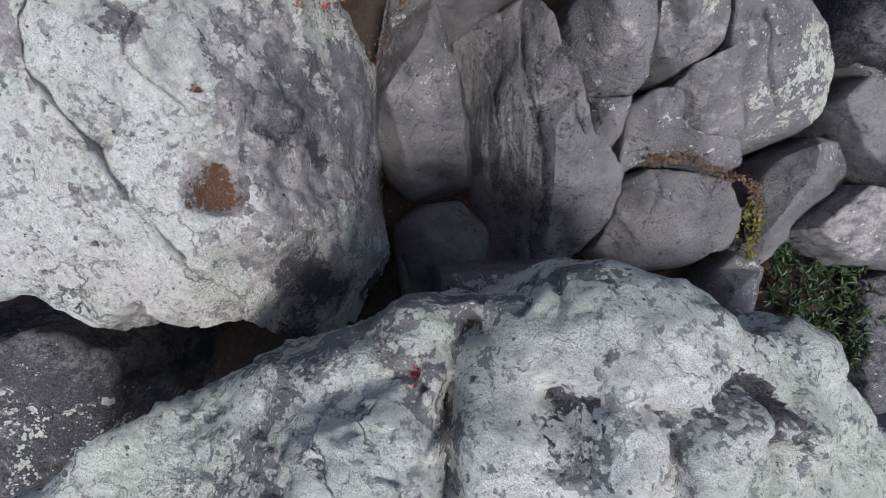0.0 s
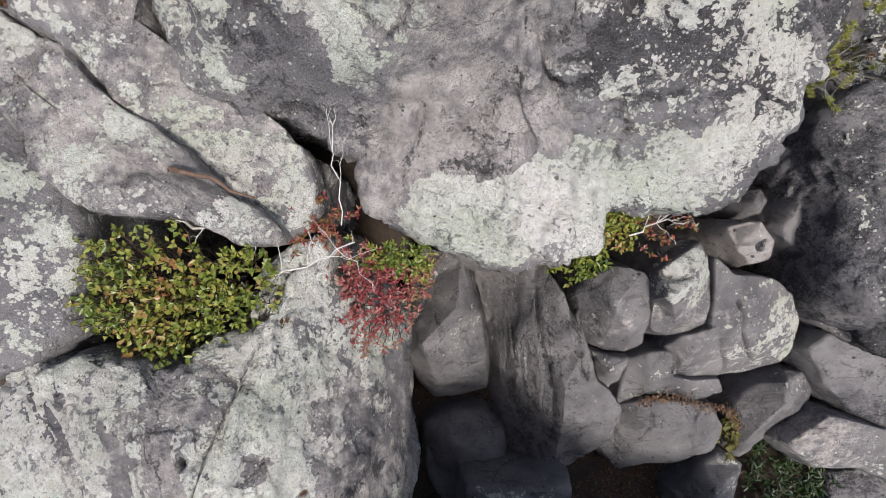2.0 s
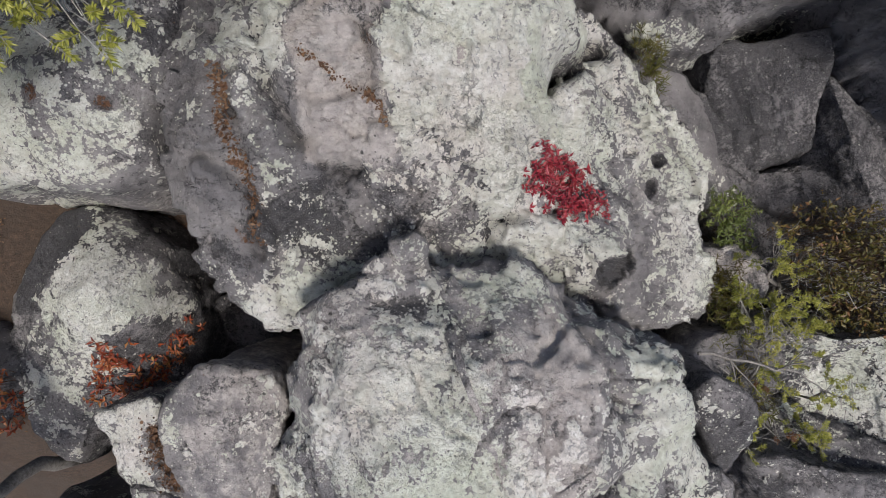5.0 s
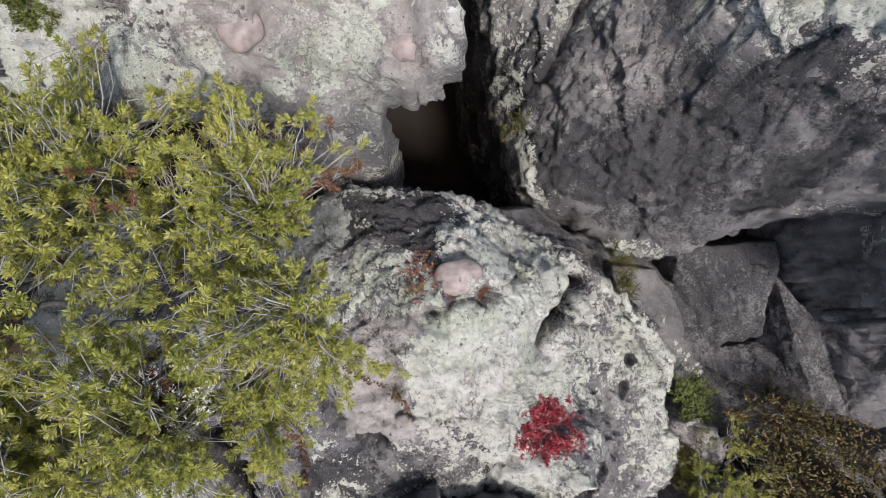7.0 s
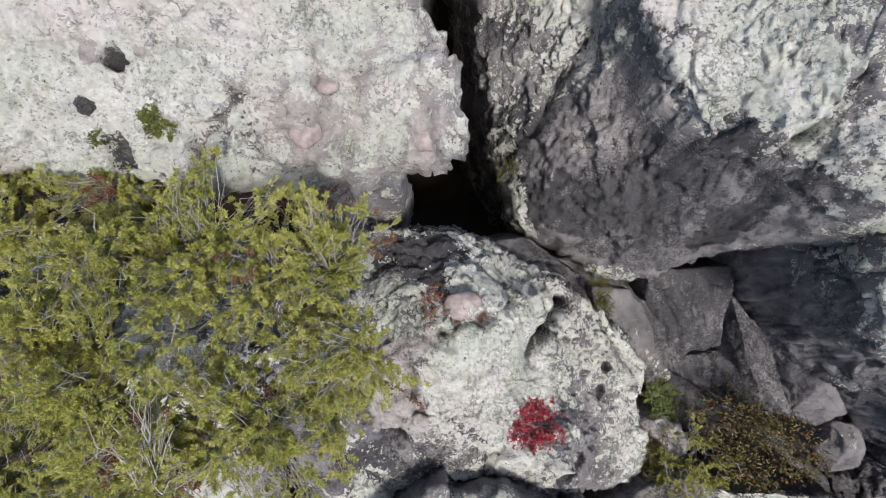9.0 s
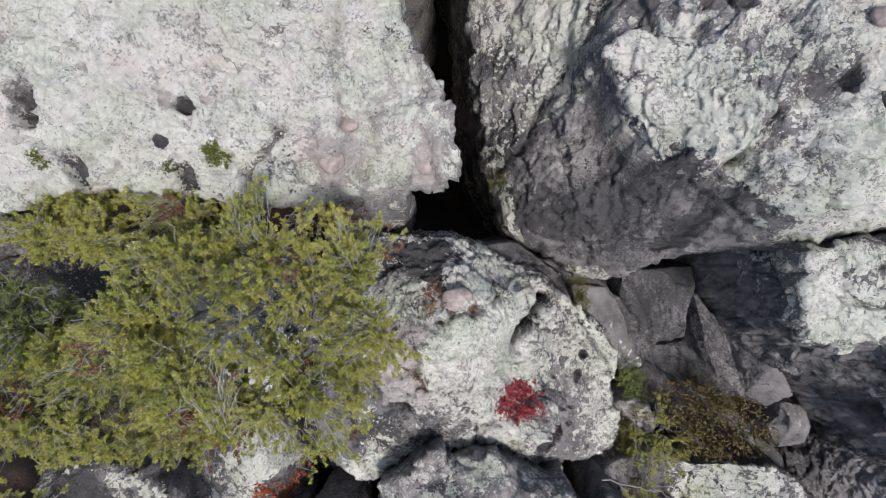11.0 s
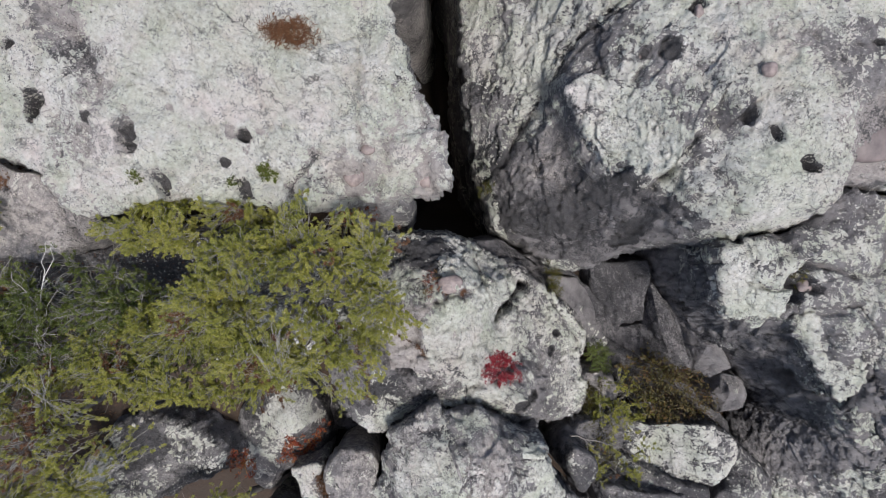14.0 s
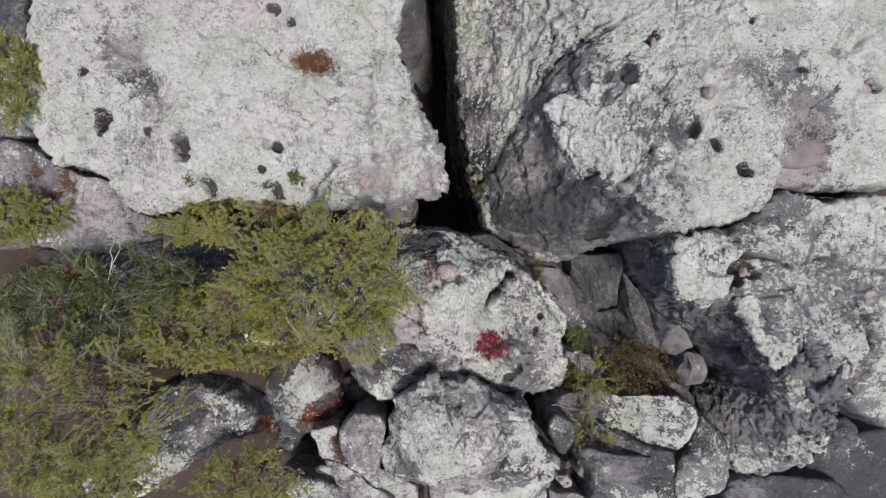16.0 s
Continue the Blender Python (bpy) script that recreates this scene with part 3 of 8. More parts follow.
def ground():
    a = np.concatenate([-np.geomspace(1200, 7.5, 22), np.arange(-7, 7.01, 0.09), np.geomspace(7.5, 1200, 22)])
    x, y = np.meshgrid(a, a + 3.5)
    p = np.column_stack([x.ravel(), y.ravel(), np.zeros(x.size)])
    near = np.exp(-(np.hypot(p[:, 0], p[:, 1] - 3.5) / 14) ** 2)
    p[:, 2] = ground_height(p[:, 0], p[:, 1]) + near * (0.07 * fbm(p, 1.5, 4, 900) + 0.02 * fbm(p, 9, 3, 910))
    n = len(a)
    i = np.arange(n * n).reshape(n, n)
    quads = np.stack([i[:-1, :-1], i[:-1, 1:], i[1:, 1:], i[1:, :-1]], -1).reshape(-1, 4)
    me = bpy.data.meshes.new("ground")
    me.from_pydata(p.tolist(), [], quads.tolist())
    me.polygons.foreach_set("use_smooth", np.ones(len(quads), bool))
    me.materials.append(SOIL)
    tagged(new("ground", me), "dark brown soil with needle litter between the boulders", "ground", kind="structure")


ground()

# ---- the high slabs on both sides of the cleft ----
slab = rock("sandstone_slab", "broad pale sandstone slab with weathered pits beside the deep cleft",
     [(-0.83, 8.59, 4.10), (-0.82, 7.80, 4.10), (-0.78, 7.20, 4.05), (-0.69, 6.97, 4.00), (-0.63, 6.58, 3.95), (-0.46, 6.46, 4.05), (-0.33, 6.20, 4.10), (-0.27, 5.90, 4.05), (-0.31, 5.75, 3.95), (-0.48, 5.70, 3.75), (-0.72, 5.67, 3.60), (-1.18, 5.62, 3.75), (-1.48, 5.55, 4.00), (-2.11, 5.59, 4.00), (-2.51, 5.62, 4.10), (-3.10, 5.62, 4.15), (-3.36, 5.48, 4.10), (-3.58, 5.48, 4.10), (-3.90, 5.66, 4.00), (-4.06, 5.89, 4.00), (-4.69, 6.07, 3.85), (-4.94, 6.31, 3.85), (-5.10, 6.69, 3.85), (-4.95, 7.35, 3.95), (-4.90, 7.83, 4.00), (-4.84, 8.82, 4.00), (-3.30, 9.38, 4.10), (-1.47, 9.39, 4.10)],
     inner=[(-3.02, 6.14, 4.47), (-3.45, 6.29, 4.33), (-1.98, 6.13, 4.24), (-1.03, 6.84, 4.10), (-1.17, 7.17, 3.97), (-1.99, 7.43, 4.43), (-1.13, 5.86, 4.11), (-4.30, 7.07, 4.19), (-4.25, 6.59, 4.05), (-0.50, 6.40, 3.97), (-0.55, 5.75, 3.90)],
     base=-3.6, edge=0.09, flare=-0.36, lip=0.30, rough=0.042, knob=0.35, crag=1.5, jag=0.035, step=0.021, lichen=0.72, dark=0.20, pink=0.66,
     cracks=[(0.020, 0.11, [(-1.05, 6.02), (-1.13, 6.33), (-1.10, 6.69), (-1.13, 7.03)]), (0.020, 0.14, [(-1.09, 7.17), (-1.22, 7.11), (-1.47, 7.03), (-1.68, 7.02)]), (0.10, 0.10, [(-3.83, 7.24), (-3.56, 7.09), (-3.35, 6.76), (-3.26, 6.52)]),
             (0.025, 0.05, [(-2.20, 6.42), (-1.96, 6.48), (-1.71, 6.54), (-1.47, 6.57)]), (0.03, 0.06, [(-2.59, 7.75), (-2.50, 7.39), (-2.38, 7.21)]), (0.025, 0.05, [(-4.28, 6.97), (-4.25, 6.60), (-4.16, 6.18), (-4.01, 5.94)]),
             (0.05, 0.07, [(-1.47, 6.02), (-1.68, 5.81), (-1.74, 5.62)]), (0.05, 0.06, [(-0.83, 6.28), (-0.92, 5.97), (-0.99, 5.69)])],
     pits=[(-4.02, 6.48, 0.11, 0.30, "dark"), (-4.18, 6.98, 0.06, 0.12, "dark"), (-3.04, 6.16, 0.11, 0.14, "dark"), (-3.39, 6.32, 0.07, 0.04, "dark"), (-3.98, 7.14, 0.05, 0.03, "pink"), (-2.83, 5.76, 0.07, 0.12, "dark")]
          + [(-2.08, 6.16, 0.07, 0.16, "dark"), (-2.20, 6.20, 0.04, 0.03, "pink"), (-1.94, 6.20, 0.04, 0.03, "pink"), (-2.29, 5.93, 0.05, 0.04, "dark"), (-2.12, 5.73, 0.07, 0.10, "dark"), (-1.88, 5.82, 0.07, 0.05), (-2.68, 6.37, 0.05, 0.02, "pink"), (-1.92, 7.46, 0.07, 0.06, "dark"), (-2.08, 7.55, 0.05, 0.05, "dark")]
          + [(-0.51, 5.85, 0.12, 0.07, "pink"), (-1.18, 5.85, 0.12, 0.06, "pink"), (-1.04, 6.10, 0.06, 0.04, "rust"), (-2.08, 5.66, 0.13, -0.10), (-1.82, 5.65, 0.14, -0.10), (-1.56, 5.63, 0.09, -0.06), (-1.37, 5.79, 0.09, 0.06), (-0.93, 5.79, 0.10, 0.05)],
     patches=[(-4.45, 6.52, 0.36, "dark", 0.25), (-3.57, 6.82, 0.24, "dark", 0.25), (-2.44, 6.46, 0.42, "dark", 0.2), (-3.21, 6.11, 0.36, "dark", 0.15), (-4.63, 6.99, 0.30, "dark", 0.2), (-1.43, 5.87, 0.36, "dark", 0.2), (-3.03, 7.35, 0.71, "pink", 0.3), (-1.20, 7.36, 0.65, "lichen", 0.12), (-2.14, 6.94, 0.42, "dark", 0.12)])

outcrop = rock("sandstone_outcrop", "grey lichen-covered sandstone outcrop sloping into the cleft",
     [(-0.21, 9.60, 2.10), (-0.16, 8.68, 2.00), (-0.14, 8.23, 1.90), (-0.10, 7.60, 1.80), (-0.05, 6.95, 1.70), (0.10, 6.29, 1.60), (0.22, 5.96, 1.50), (0.35, 5.45, 1.40), (0.86, 5.17, 1.40), (1.16, 4.94, 1.40), (1.51, 4.91, 1.60), (1.82, 5.10, 1.90), (2.15, 5.22, 2.30), (2.26, 5.25, 2.90), (2.56, 5.21, 3.25), (2.58, 5.29, 3.45), (3.28, 5.46, 3.60), (3.43, 5.83, 3.75), (4.17, 5.85, 3.75), (5.04, 5.88, 3.80), (5.59, 7.26, 3.90), (5.14, 8.90, 3.90), (2.29, 9.28, 3.90), (0.18, 10.13, 2.30)],
     inner=[(1.69, 6.16, 3.82), (2.43, 6.73, 4.17), (2.80, 5.92, 4.16), (2.92, 6.95, 4.15), (2.06, 7.46, 3.88), (1.40, 7.42, 3.65), (1.58, 5.86, 3.62), (2.19, 5.34, 3.55), (1.20, 5.85, 3.05), (1.54, 5.44, 2.85), (0.36, 6.22, 2.15), (3.38, 5.80, 3.95), (0.75, 5.60, 2.20), (1.20, 6.60, 3.50), (0.80, 7.30, 2.90), (0.60, 6.70, 2.60)],
     zones=[
            ("lichen", -0.22, 0.15, [(-2.08, 5.97), (-1.17, 6.06), (-0.77, 6.15), (-0.34, 5.93), (-0.32, 5.79), (-0.8, 5.69), (-1.98, 5.59), (-2.15, 5.78)]),
            ("dark", 0.14, 0.12, [(-1.68, 5.86), (-1.34, 6.02), (-1.19, 5.86), (-0.94, 6.04), (-0.78, 5.89), (-1.06, 5.7), (-1.53, 5.66)]),
            ("dark", 0.1, 0.15, [(-3.54, 6.79), (-3.25, 6.84), (-3.1, 6.44), (-3.29, 6.07), (-3.64, 6.06)]),
            ("lichen", -0.12, 0.2, [(-2.68, 6.52), (-2.24, 6.61), (-1.96, 6.44), (-2.35, 6.23), (-2.63, 6.25)]),
            ("lichen", -0.22, 0.1, [(1.56, 7.22), (2.29, 7.23), (2.54, 6.88), (2.45, 6.14), (2.1, 6.19), (1.65, 6.64)]),
            ("dark", 0.08, 0.1, [(1.56, 7.22), (2.29, 7.23), (2.54, 6.88), (2.45, 6.14), (2.1, 6.19), (1.65, 6.64)]),
            ("lichen", -0.2, 0.12, [(1.13, 7.31), (1.7, 7.72), (1.86, 7.55), (1.61, 7.24), (1.12, 6.75), (0.78, 6.65)]),
            ("dark", 0.12, 0.1, [(1.13, 7.31), (1.7, 7.72), (1.86, 7.55), (1.61, 7.24), (1.12, 6.75), (0.78, 6.65)]),
            ("lichen", -0.2, 0.12, [(2.8, 7.14), (3.44, 7.21), (3.92, 6.93), (4.15, 6.63), (3.45, 6.66), (2.83, 6.76)]),
            ("pink", 0.4, 0.1, [(3.17, 6.5), (4.03, 6.48), (4.19, 5.96), (3.64, 5.9), (3.12, 6.16)]),
            ("lichen", -0.2, 0.12, [(2.58, 5.56), (2.91, 5.97), (3.79, 5.84), (3.48, 5.45)]),
            ("dark", 0.17, 0.08, [(0.33, 6.36), (0.72, 6.56), (1.0, 6.52), (1.17, 6.2), (1.57, 5.82), (1.73, 5.84), (2.17, 5.35), (1.93, 5.3), (1.65, 4.98), (1.04, 5.11), (0.36, 5.61), (0.28, 6.05)]),
            ("lichen", -0.34, 0.08, [(0.33, 6.36), (0.72, 6.56), (1.0, 6.52), (1.17, 6.2), (1.57, 5.82), (1.73, 5.84), (2.17, 5.35), (1.93, 5.3), (1.65, 4.98), (1.04, 5.11), (0.36, 5.61), (0.28, 6.05)]),
            ("lichen", -0.18, 0.15, [(-0.12, 8.07), (0.76, 7.66), (0.5, 6.67), (0.31, 6.38), (0.04, 6.22), (-0.11, 7.17)]),
            ("lichen", 0.2, 0.1, [(1.0, 7.11), (1.42, 7.03), (1.56, 6.45), (1.84, 6.19), (1.73, 5.82), (1.25, 6.16)])],
     base=-3.6, edge=0.10, flare=0.01, rough=0.042, jag=0.03, step=0.022, crag=1.1, knob=0.6, lichen=0.76, dark=0.2, pink=0.3,
     cracks=[(0.02, 0.16, [(0.88, 7.33), (1.13, 7.42), (1.41, 7.57), (1.76, 7.81)]), (0.045, 0.28, [(1.56, 7.80), (1.16, 7.47), (0.91, 7.21), (0.73, 6.85), (0.55, 6.56), (0.40, 6.27), (0.22, 6.12), (0.11, 5.90)]), (0.04, 0.22, [(2.02, 6.23), (1.88, 6.02), (1.75, 5.85)]), (0.03, 0.10, [(1.72, 7.70), (1.41, 7.51), (1.03, 7.22), (0.81, 7.06)]),
             (0.03, 0.08, [(1.00, 7.30), (1.19, 7.15), (1.30, 6.81)]), (0.03, 0.10, [(2.88, 6.66), (2.57, 6.60), (2.29, 6.35)]), (0.03, 0.14, [(4.38, 7.51), (4.23, 7.29), (4.19, 7.07)]), (0.03, 0.08, [(4.07, 6.94), (3.94, 6.78), (3.75, 6.62)]),
             (0.06, 0.12, [(1.91, 6.12), (2.30, 5.80), (2.39, 5.36)]), (0.05, 0.10, [(1.63, 7.10), (1.51, 6.72), (1.76, 6.29)])],
     ledges=[(0.28, [(1.93, 6.20), (1.80, 5.98), (1.66, 5.81), (1.36, 5.87), (1.15, 6.07), (0.97, 6.39), (0.85, 6.73), (0.91, 6.99)]), (0.10, [(2.88, 6.60), (2.57, 6.60), (2.32, 6.38), (2.19, 6.51), (2.07, 6.85), (1.75, 7.10)])],
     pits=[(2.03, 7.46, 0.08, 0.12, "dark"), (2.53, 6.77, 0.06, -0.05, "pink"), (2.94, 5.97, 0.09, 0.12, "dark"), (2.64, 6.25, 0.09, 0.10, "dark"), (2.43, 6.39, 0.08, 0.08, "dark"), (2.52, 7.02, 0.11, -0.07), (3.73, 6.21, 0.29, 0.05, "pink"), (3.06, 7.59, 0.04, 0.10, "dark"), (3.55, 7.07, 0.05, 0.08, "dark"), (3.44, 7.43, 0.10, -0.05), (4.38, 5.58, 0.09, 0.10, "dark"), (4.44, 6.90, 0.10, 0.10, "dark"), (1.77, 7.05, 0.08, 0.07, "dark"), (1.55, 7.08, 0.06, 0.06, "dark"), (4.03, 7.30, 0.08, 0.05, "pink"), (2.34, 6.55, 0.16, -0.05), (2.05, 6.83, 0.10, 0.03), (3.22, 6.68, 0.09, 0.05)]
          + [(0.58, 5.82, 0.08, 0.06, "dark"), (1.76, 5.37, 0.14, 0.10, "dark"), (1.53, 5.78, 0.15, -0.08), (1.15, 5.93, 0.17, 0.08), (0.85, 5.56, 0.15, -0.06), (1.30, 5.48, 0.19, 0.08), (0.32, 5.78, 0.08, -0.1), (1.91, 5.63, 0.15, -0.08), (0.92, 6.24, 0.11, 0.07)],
     patches=[(0.93, 5.89, 0.79, "dark", 0.2), (1.43, 5.61, 0.65, "dark", 0.2), (0.50, 5.53, 0.43, "dark", 0.15), (0.86, 5.89, 0.86, "pink", 0.2), (0.86, 5.89, 0.86, "lichen", -0.34), (1.51, 5.46, 0.58, "lichen", -0.34), (2.15, 5.03, 0.43, "dark", 0.3)]
          + [(0.11, 7.17, 0.36, "dark", 0.3), (0.19, 6.37, 0.32, "dark", 0.4), (0.79, 5.10, 0.36, "lichen", -0.4), (0.79, 5.10, 0.36, "dark", -0.3)]
          + [(1.41, 6.24, 0.54, "lichen", 0.5), (1.41, 6.24, 0.51, "dark", -0.3), (0.39, 7.44, 0.38, "lichen", 0.2), (2.48, 7.32, 0.57, "pink", 0.3), (3.77, 6.22, 0.32, "pink", 0.2), (2.17, 6.62, 0.38, "dark", 0.15), (2.93, 5.67, 0.38, "lichen", 0.15)])

shelf = rock("sandstone_shelf", "blocky lichened sandstone shelf with a dark plunging face",
     [(2.49, 5.16, 3.25), (2.77, 5.26, 3.40), (3.36, 5.42, 3.45), (3.58, 5.77, 3.60), (4.27, 5.69, 3.60), (5.34, 5.50, 3.60), (5.78, 4.01, 3.40), (5.32, 3.63, 3.20), (4.94, 3.33, 3.10), (4.82, 3.10, 2.90), (5.02, 2.72, 2.50), (5.24, 2.09, 1.80), (5.18, 1.60, 1.20), (4.63, 1.39, 0.80), (4.30, 1.90, 0.70), (3.90, 2.63, 0.80), (4.08, 3.03, 0.90), (3.70, 3.55, 1.30), (3.12, 3.96, 2.00), (2.78, 4.50, 2.60)],
     inner=[(2.81, 4.30, 2.55), (2.97, 4.16, 2.45), (2.80, 4.98, 3.57), (3.21, 5.10, 3.65), (3.83, 4.66, 3.50), (4.17, 4.25, 3.58), (4.15, 3.40, 3.35), (3.64, 3.09, 1.00), (3.43, 3.17, 1.25), (3.95, 3.15, 1.20), (2.60, 4.56, 3.40), (2.91, 4.46, 3.40), (3.18, 4.42, 3.40), (3.52, 4.01, 3.35), (3.75, 3.58, 3.30), (4.12, 3.11, 3.10), (4.48, 3.28, 3.20), (3.73, 3.76, 2.30), (4.29, 2.99, 1.70), (4.88, 2.31, 1.70), (3.51, 3.89, 2.10)],
     zones=[
            ("lichen", -0.22, 0.15, [(-2.08, 5.97), (-1.17, 6.06), (-0.77, 6.15), (-0.34, 5.93), (-0.32, 5.79), (-0.8, 5.69), (-1.98, 5.59), (-2.15, 5.78)]),
            ("dark", 0.14, 0.12, [(-1.68, 5.86), (-1.34, 6.02), (-1.19, 5.86), (-0.94, 6.04), (-0.78, 5.89), (-1.06, 5.7), (-1.53, 5.66)]),
            ("dark", 0.1, 0.15, [(-3.54, 6.79), (-3.25, 6.84), (-3.1, 6.44), (-3.29, 6.07), (-3.64, 6.06)]),
            ("lichen", -0.12, 0.2, [(-2.68, 6.52), (-2.24, 6.61), (-1.96, 6.44), (-2.35, 6.23), (-2.63, 6.25)]),
            ("lichen", -0.22, 0.1, [(1.56, 7.22), (2.29, 7.23), (2.54, 6.88), (2.45, 6.14), (2.1, 6.19), (1.65, 6.64)]),
            ("dark", 0.08, 0.1, [(1.56, 7.22), (2.29, 7.23), (2.54, 6.88), (2.45, 6.14), (2.1, 6.19), (1.65, 6.64)]),
            ("lichen", -0.2, 0.12, [(1.13, 7.31), (1.7, 7.72), (1.86, 7.55), (1.61, 7.24), (1.12, 6.75), (0.78, 6.65)]),
            ("dark", 0.12, 0.1, [(1.13, 7.31), (1.7, 7.72), (1.86, 7.55), (1.61, 7.24), (1.12, 6.75), (0.78, 6.65)]),
            ("lichen", -0.2, 0.12, [(2.8, 7.14), (3.44, 7.21), (3.92, 6.93), (4.15, 6.63), (3.45, 6.66), (2.83, 6.76)]),
            ("pink", 0.4, 0.1, [(3.17, 6.5), (4.03, 6.48), (4.19, 5.96), (3.64, 5.9), (3.12, 6.16)]),
            ("lichen", -0.2, 0.12, [(2.58, 5.56), (2.91, 5.97), (3.79, 5.84), (3.48, 5.45)]),
            ("dark", 0.05, 0.1, [(1.84, 5.26), (2.53, 5.29), (2.56, 4.68), (3.26, 4.25), (3.69, 3.65), (4.11, 3.27), (5.1, 2.58), (4.35, 2.35), (3.46, 3.73), (1.94, 4.83)]),
            ("lichen", -0.25, 0.1, [(1.84, 5.26), (2.53, 5.29), (2.56, 4.68), (3.26, 4.25), (3.69, 3.65), (4.11, 3.27), (5.1, 2.58), (4.35, 2.35), (3.46, 3.73), (1.94, 4.83)])],
     base=-1.2, edge=0.10, flare=0.03, crag=1.3, knob=0.6, rough=0.045, jag=0.03, step=0.02, lichen=0.62, dark=0.22, pink=0.2,
     cracks=[(0.02, 0.16, [(0.88, 7.33), (1.13, 7.42), (1.41, 7.57), (1.76, 7.81)]), (0.04, 0.25, [(3.03, 4.57), (3.10, 4.90), (3.23, 5.04), (3.47, 5.00)]), (0.03, 0.10, [(3.47, 5.00), (3.80, 4.90), (4.27, 4.97), (4.93, 4.80)]), (0.035, 0.14, [(3.84, 4.60), (3.97, 4.30), (4.01, 3.89), (4.08, 3.69)]), (0.03, 0.10, [(3.27, 4.50), (3.80, 4.60), (3.84, 4.60)]),
             (0.05, 0.22, [(4.65, 4.29), (4.75, 4.01), (4.72, 3.67)]), (0.04, 0.15, [(3.02, 4.11), (3.26, 4.27), (3.46, 4.15)]), (0.03, 0.08, [(4.27, 5.51), (4.07, 5.24), (4.01, 5.00)])],
     ledges=[(0.25, [(3.06, 4.51), (2.80, 4.43), (2.49, 4.53), (2.42, 4.90), (2.44, 5.17)]), (0.12, [(3.84, 3.12), (3.60, 3.59), (3.44, 4.00), (3.20, 4.30)]), (0.12, [(3.47, 5.00), (3.23, 5.04), (3.10, 4.90), (3.03, 4.55)])],
     pits=[(3.13, 4.77, 0.08, 0.10, "dark"), (3.23, 4.84, 0.06, 0.08, "dark"), (4.66, 4.50, 0.09, 0.05, "pink"), (3.33, 4.77, 0.06, 0.07, "dark"), (4.48, 5.11, 0.05, 0.05), (4.14, 4.70, 0.07, 0.03)],
     patches=[(3.73, 3.68, 0.87, "dark", 0.1), (3.97, 2.90, 0.87, "dark", 0.2), (3.34, 3.92, 0.47, "dark", 0.12), (3.73, 3.68, 0.87, "lichen", -0.15), (4.05, 2.82, 1.18, "lichen", -0.75), (2.78, 4.79, 0.47, "dark", 0.15), (2.78, 4.79, 0.47, "lichen", -0.3), (4.84, 2.58, 0.55, "dark", -0.25)]
          + [(2.79, 4.83, 0.34, "lichen", 0.3), (3.34, 3.76, 0.27, "dark", 0.25), (4.34, 4.03, 0.54, "lichen", 0.1), (4.75, 4.84, 0.54, "pink", 0.3)])

block = dict(edge=0.05, rough=0.042, jag=0.035, step=0.016, crag=1.4, tension=0.25, flare=0.0, dark=0.25, pink=0.3)
rock("block", "whitish lichen-crusted block", [(0.90, 6.78, 3.50), (1.09, 6.92, 3.60), (1.47, 6.79, 3.68), (1.78, 6.48, 3.72), (1.95, 6.20, 3.68), (1.83, 5.99, 3.62), (1.70, 5.82, 3.55), (1.41, 5.89, 3.50), (1.20, 6.10, 3.48), (1.01, 6.43, 3.52)], base=2.5, lichen=0.64, parent=outcrop, **block)
rock("block", "whitish lichen-crusted block", [(2.42, 5.16, 3.56), (2.68, 5.24, 3.60), (3.13, 5.14, 3.60), (3.19, 5.05, 3.56), (3.08, 4.90, 3.54), (3.03, 4.55, 3.50), (2.82, 4.44, 3.44), (2.52, 4.53, 3.44)], base=2.4, lichen=0.64, parent=shelf, **block)
rock("block", "cracked grey-green block", [(3.22, 4.45, 3.44), (3.54, 4.62, 3.49), (3.82, 4.59, 3.49), (3.99, 4.29, 3.46), (4.05, 4.02, 3.44), (3.88, 3.74, 3.40), (3.68, 3.63, 3.35), (3.50, 4.01, 3.38)], base=2.7, lichen=0.54, parent=shelf, **block)
rock("block", "cracked grey-green block", [(3.89, 4.55, 3.51), (4.46, 4.64, 3.52), (4.63, 4.29, 3.46), (4.73, 3.66, 3.36), (4.44, 3.26, 3.26), (4.09, 3.12, 3.22), (3.83, 3.50, 3.32), (4.09, 3.80, 3.43)], base=2.6, lichen=0.54, parent=shelf, **block)
for x, y, r in [(2.50, 6.76, 0.07), (4.01, 7.28, 0.06), (4.41, 6.88, 0.09), (2.03, 7.40, 0.06), (1.54, 7.05, 0.05)]:
    pebble(outcrop, "sandstone_outcrop", x, y, r, 0.6)
for x, y, r in [(3.72, 6.22, 0.28)]:
    pebble(outcrop, "sandstone_outcrop", x, y, r, 0.55, 0.34, BROWN_STONE)
for x, y, r in [(-0.51, 5.85, 0.09), (-1.17, 5.85, 0.09), (-1.04, 6.08, 0.06)]:
    pebble(slab, "sandstone_slab", x, y, r, 0.80, 0.55)
for x, y, r in [(4.66, 4.50, 0.08), (3.25, 4.82, 0.07), (3.13, 4.75, 0.06)]:
    pebble(shelf, "sandstone_shelf", x, y, r)
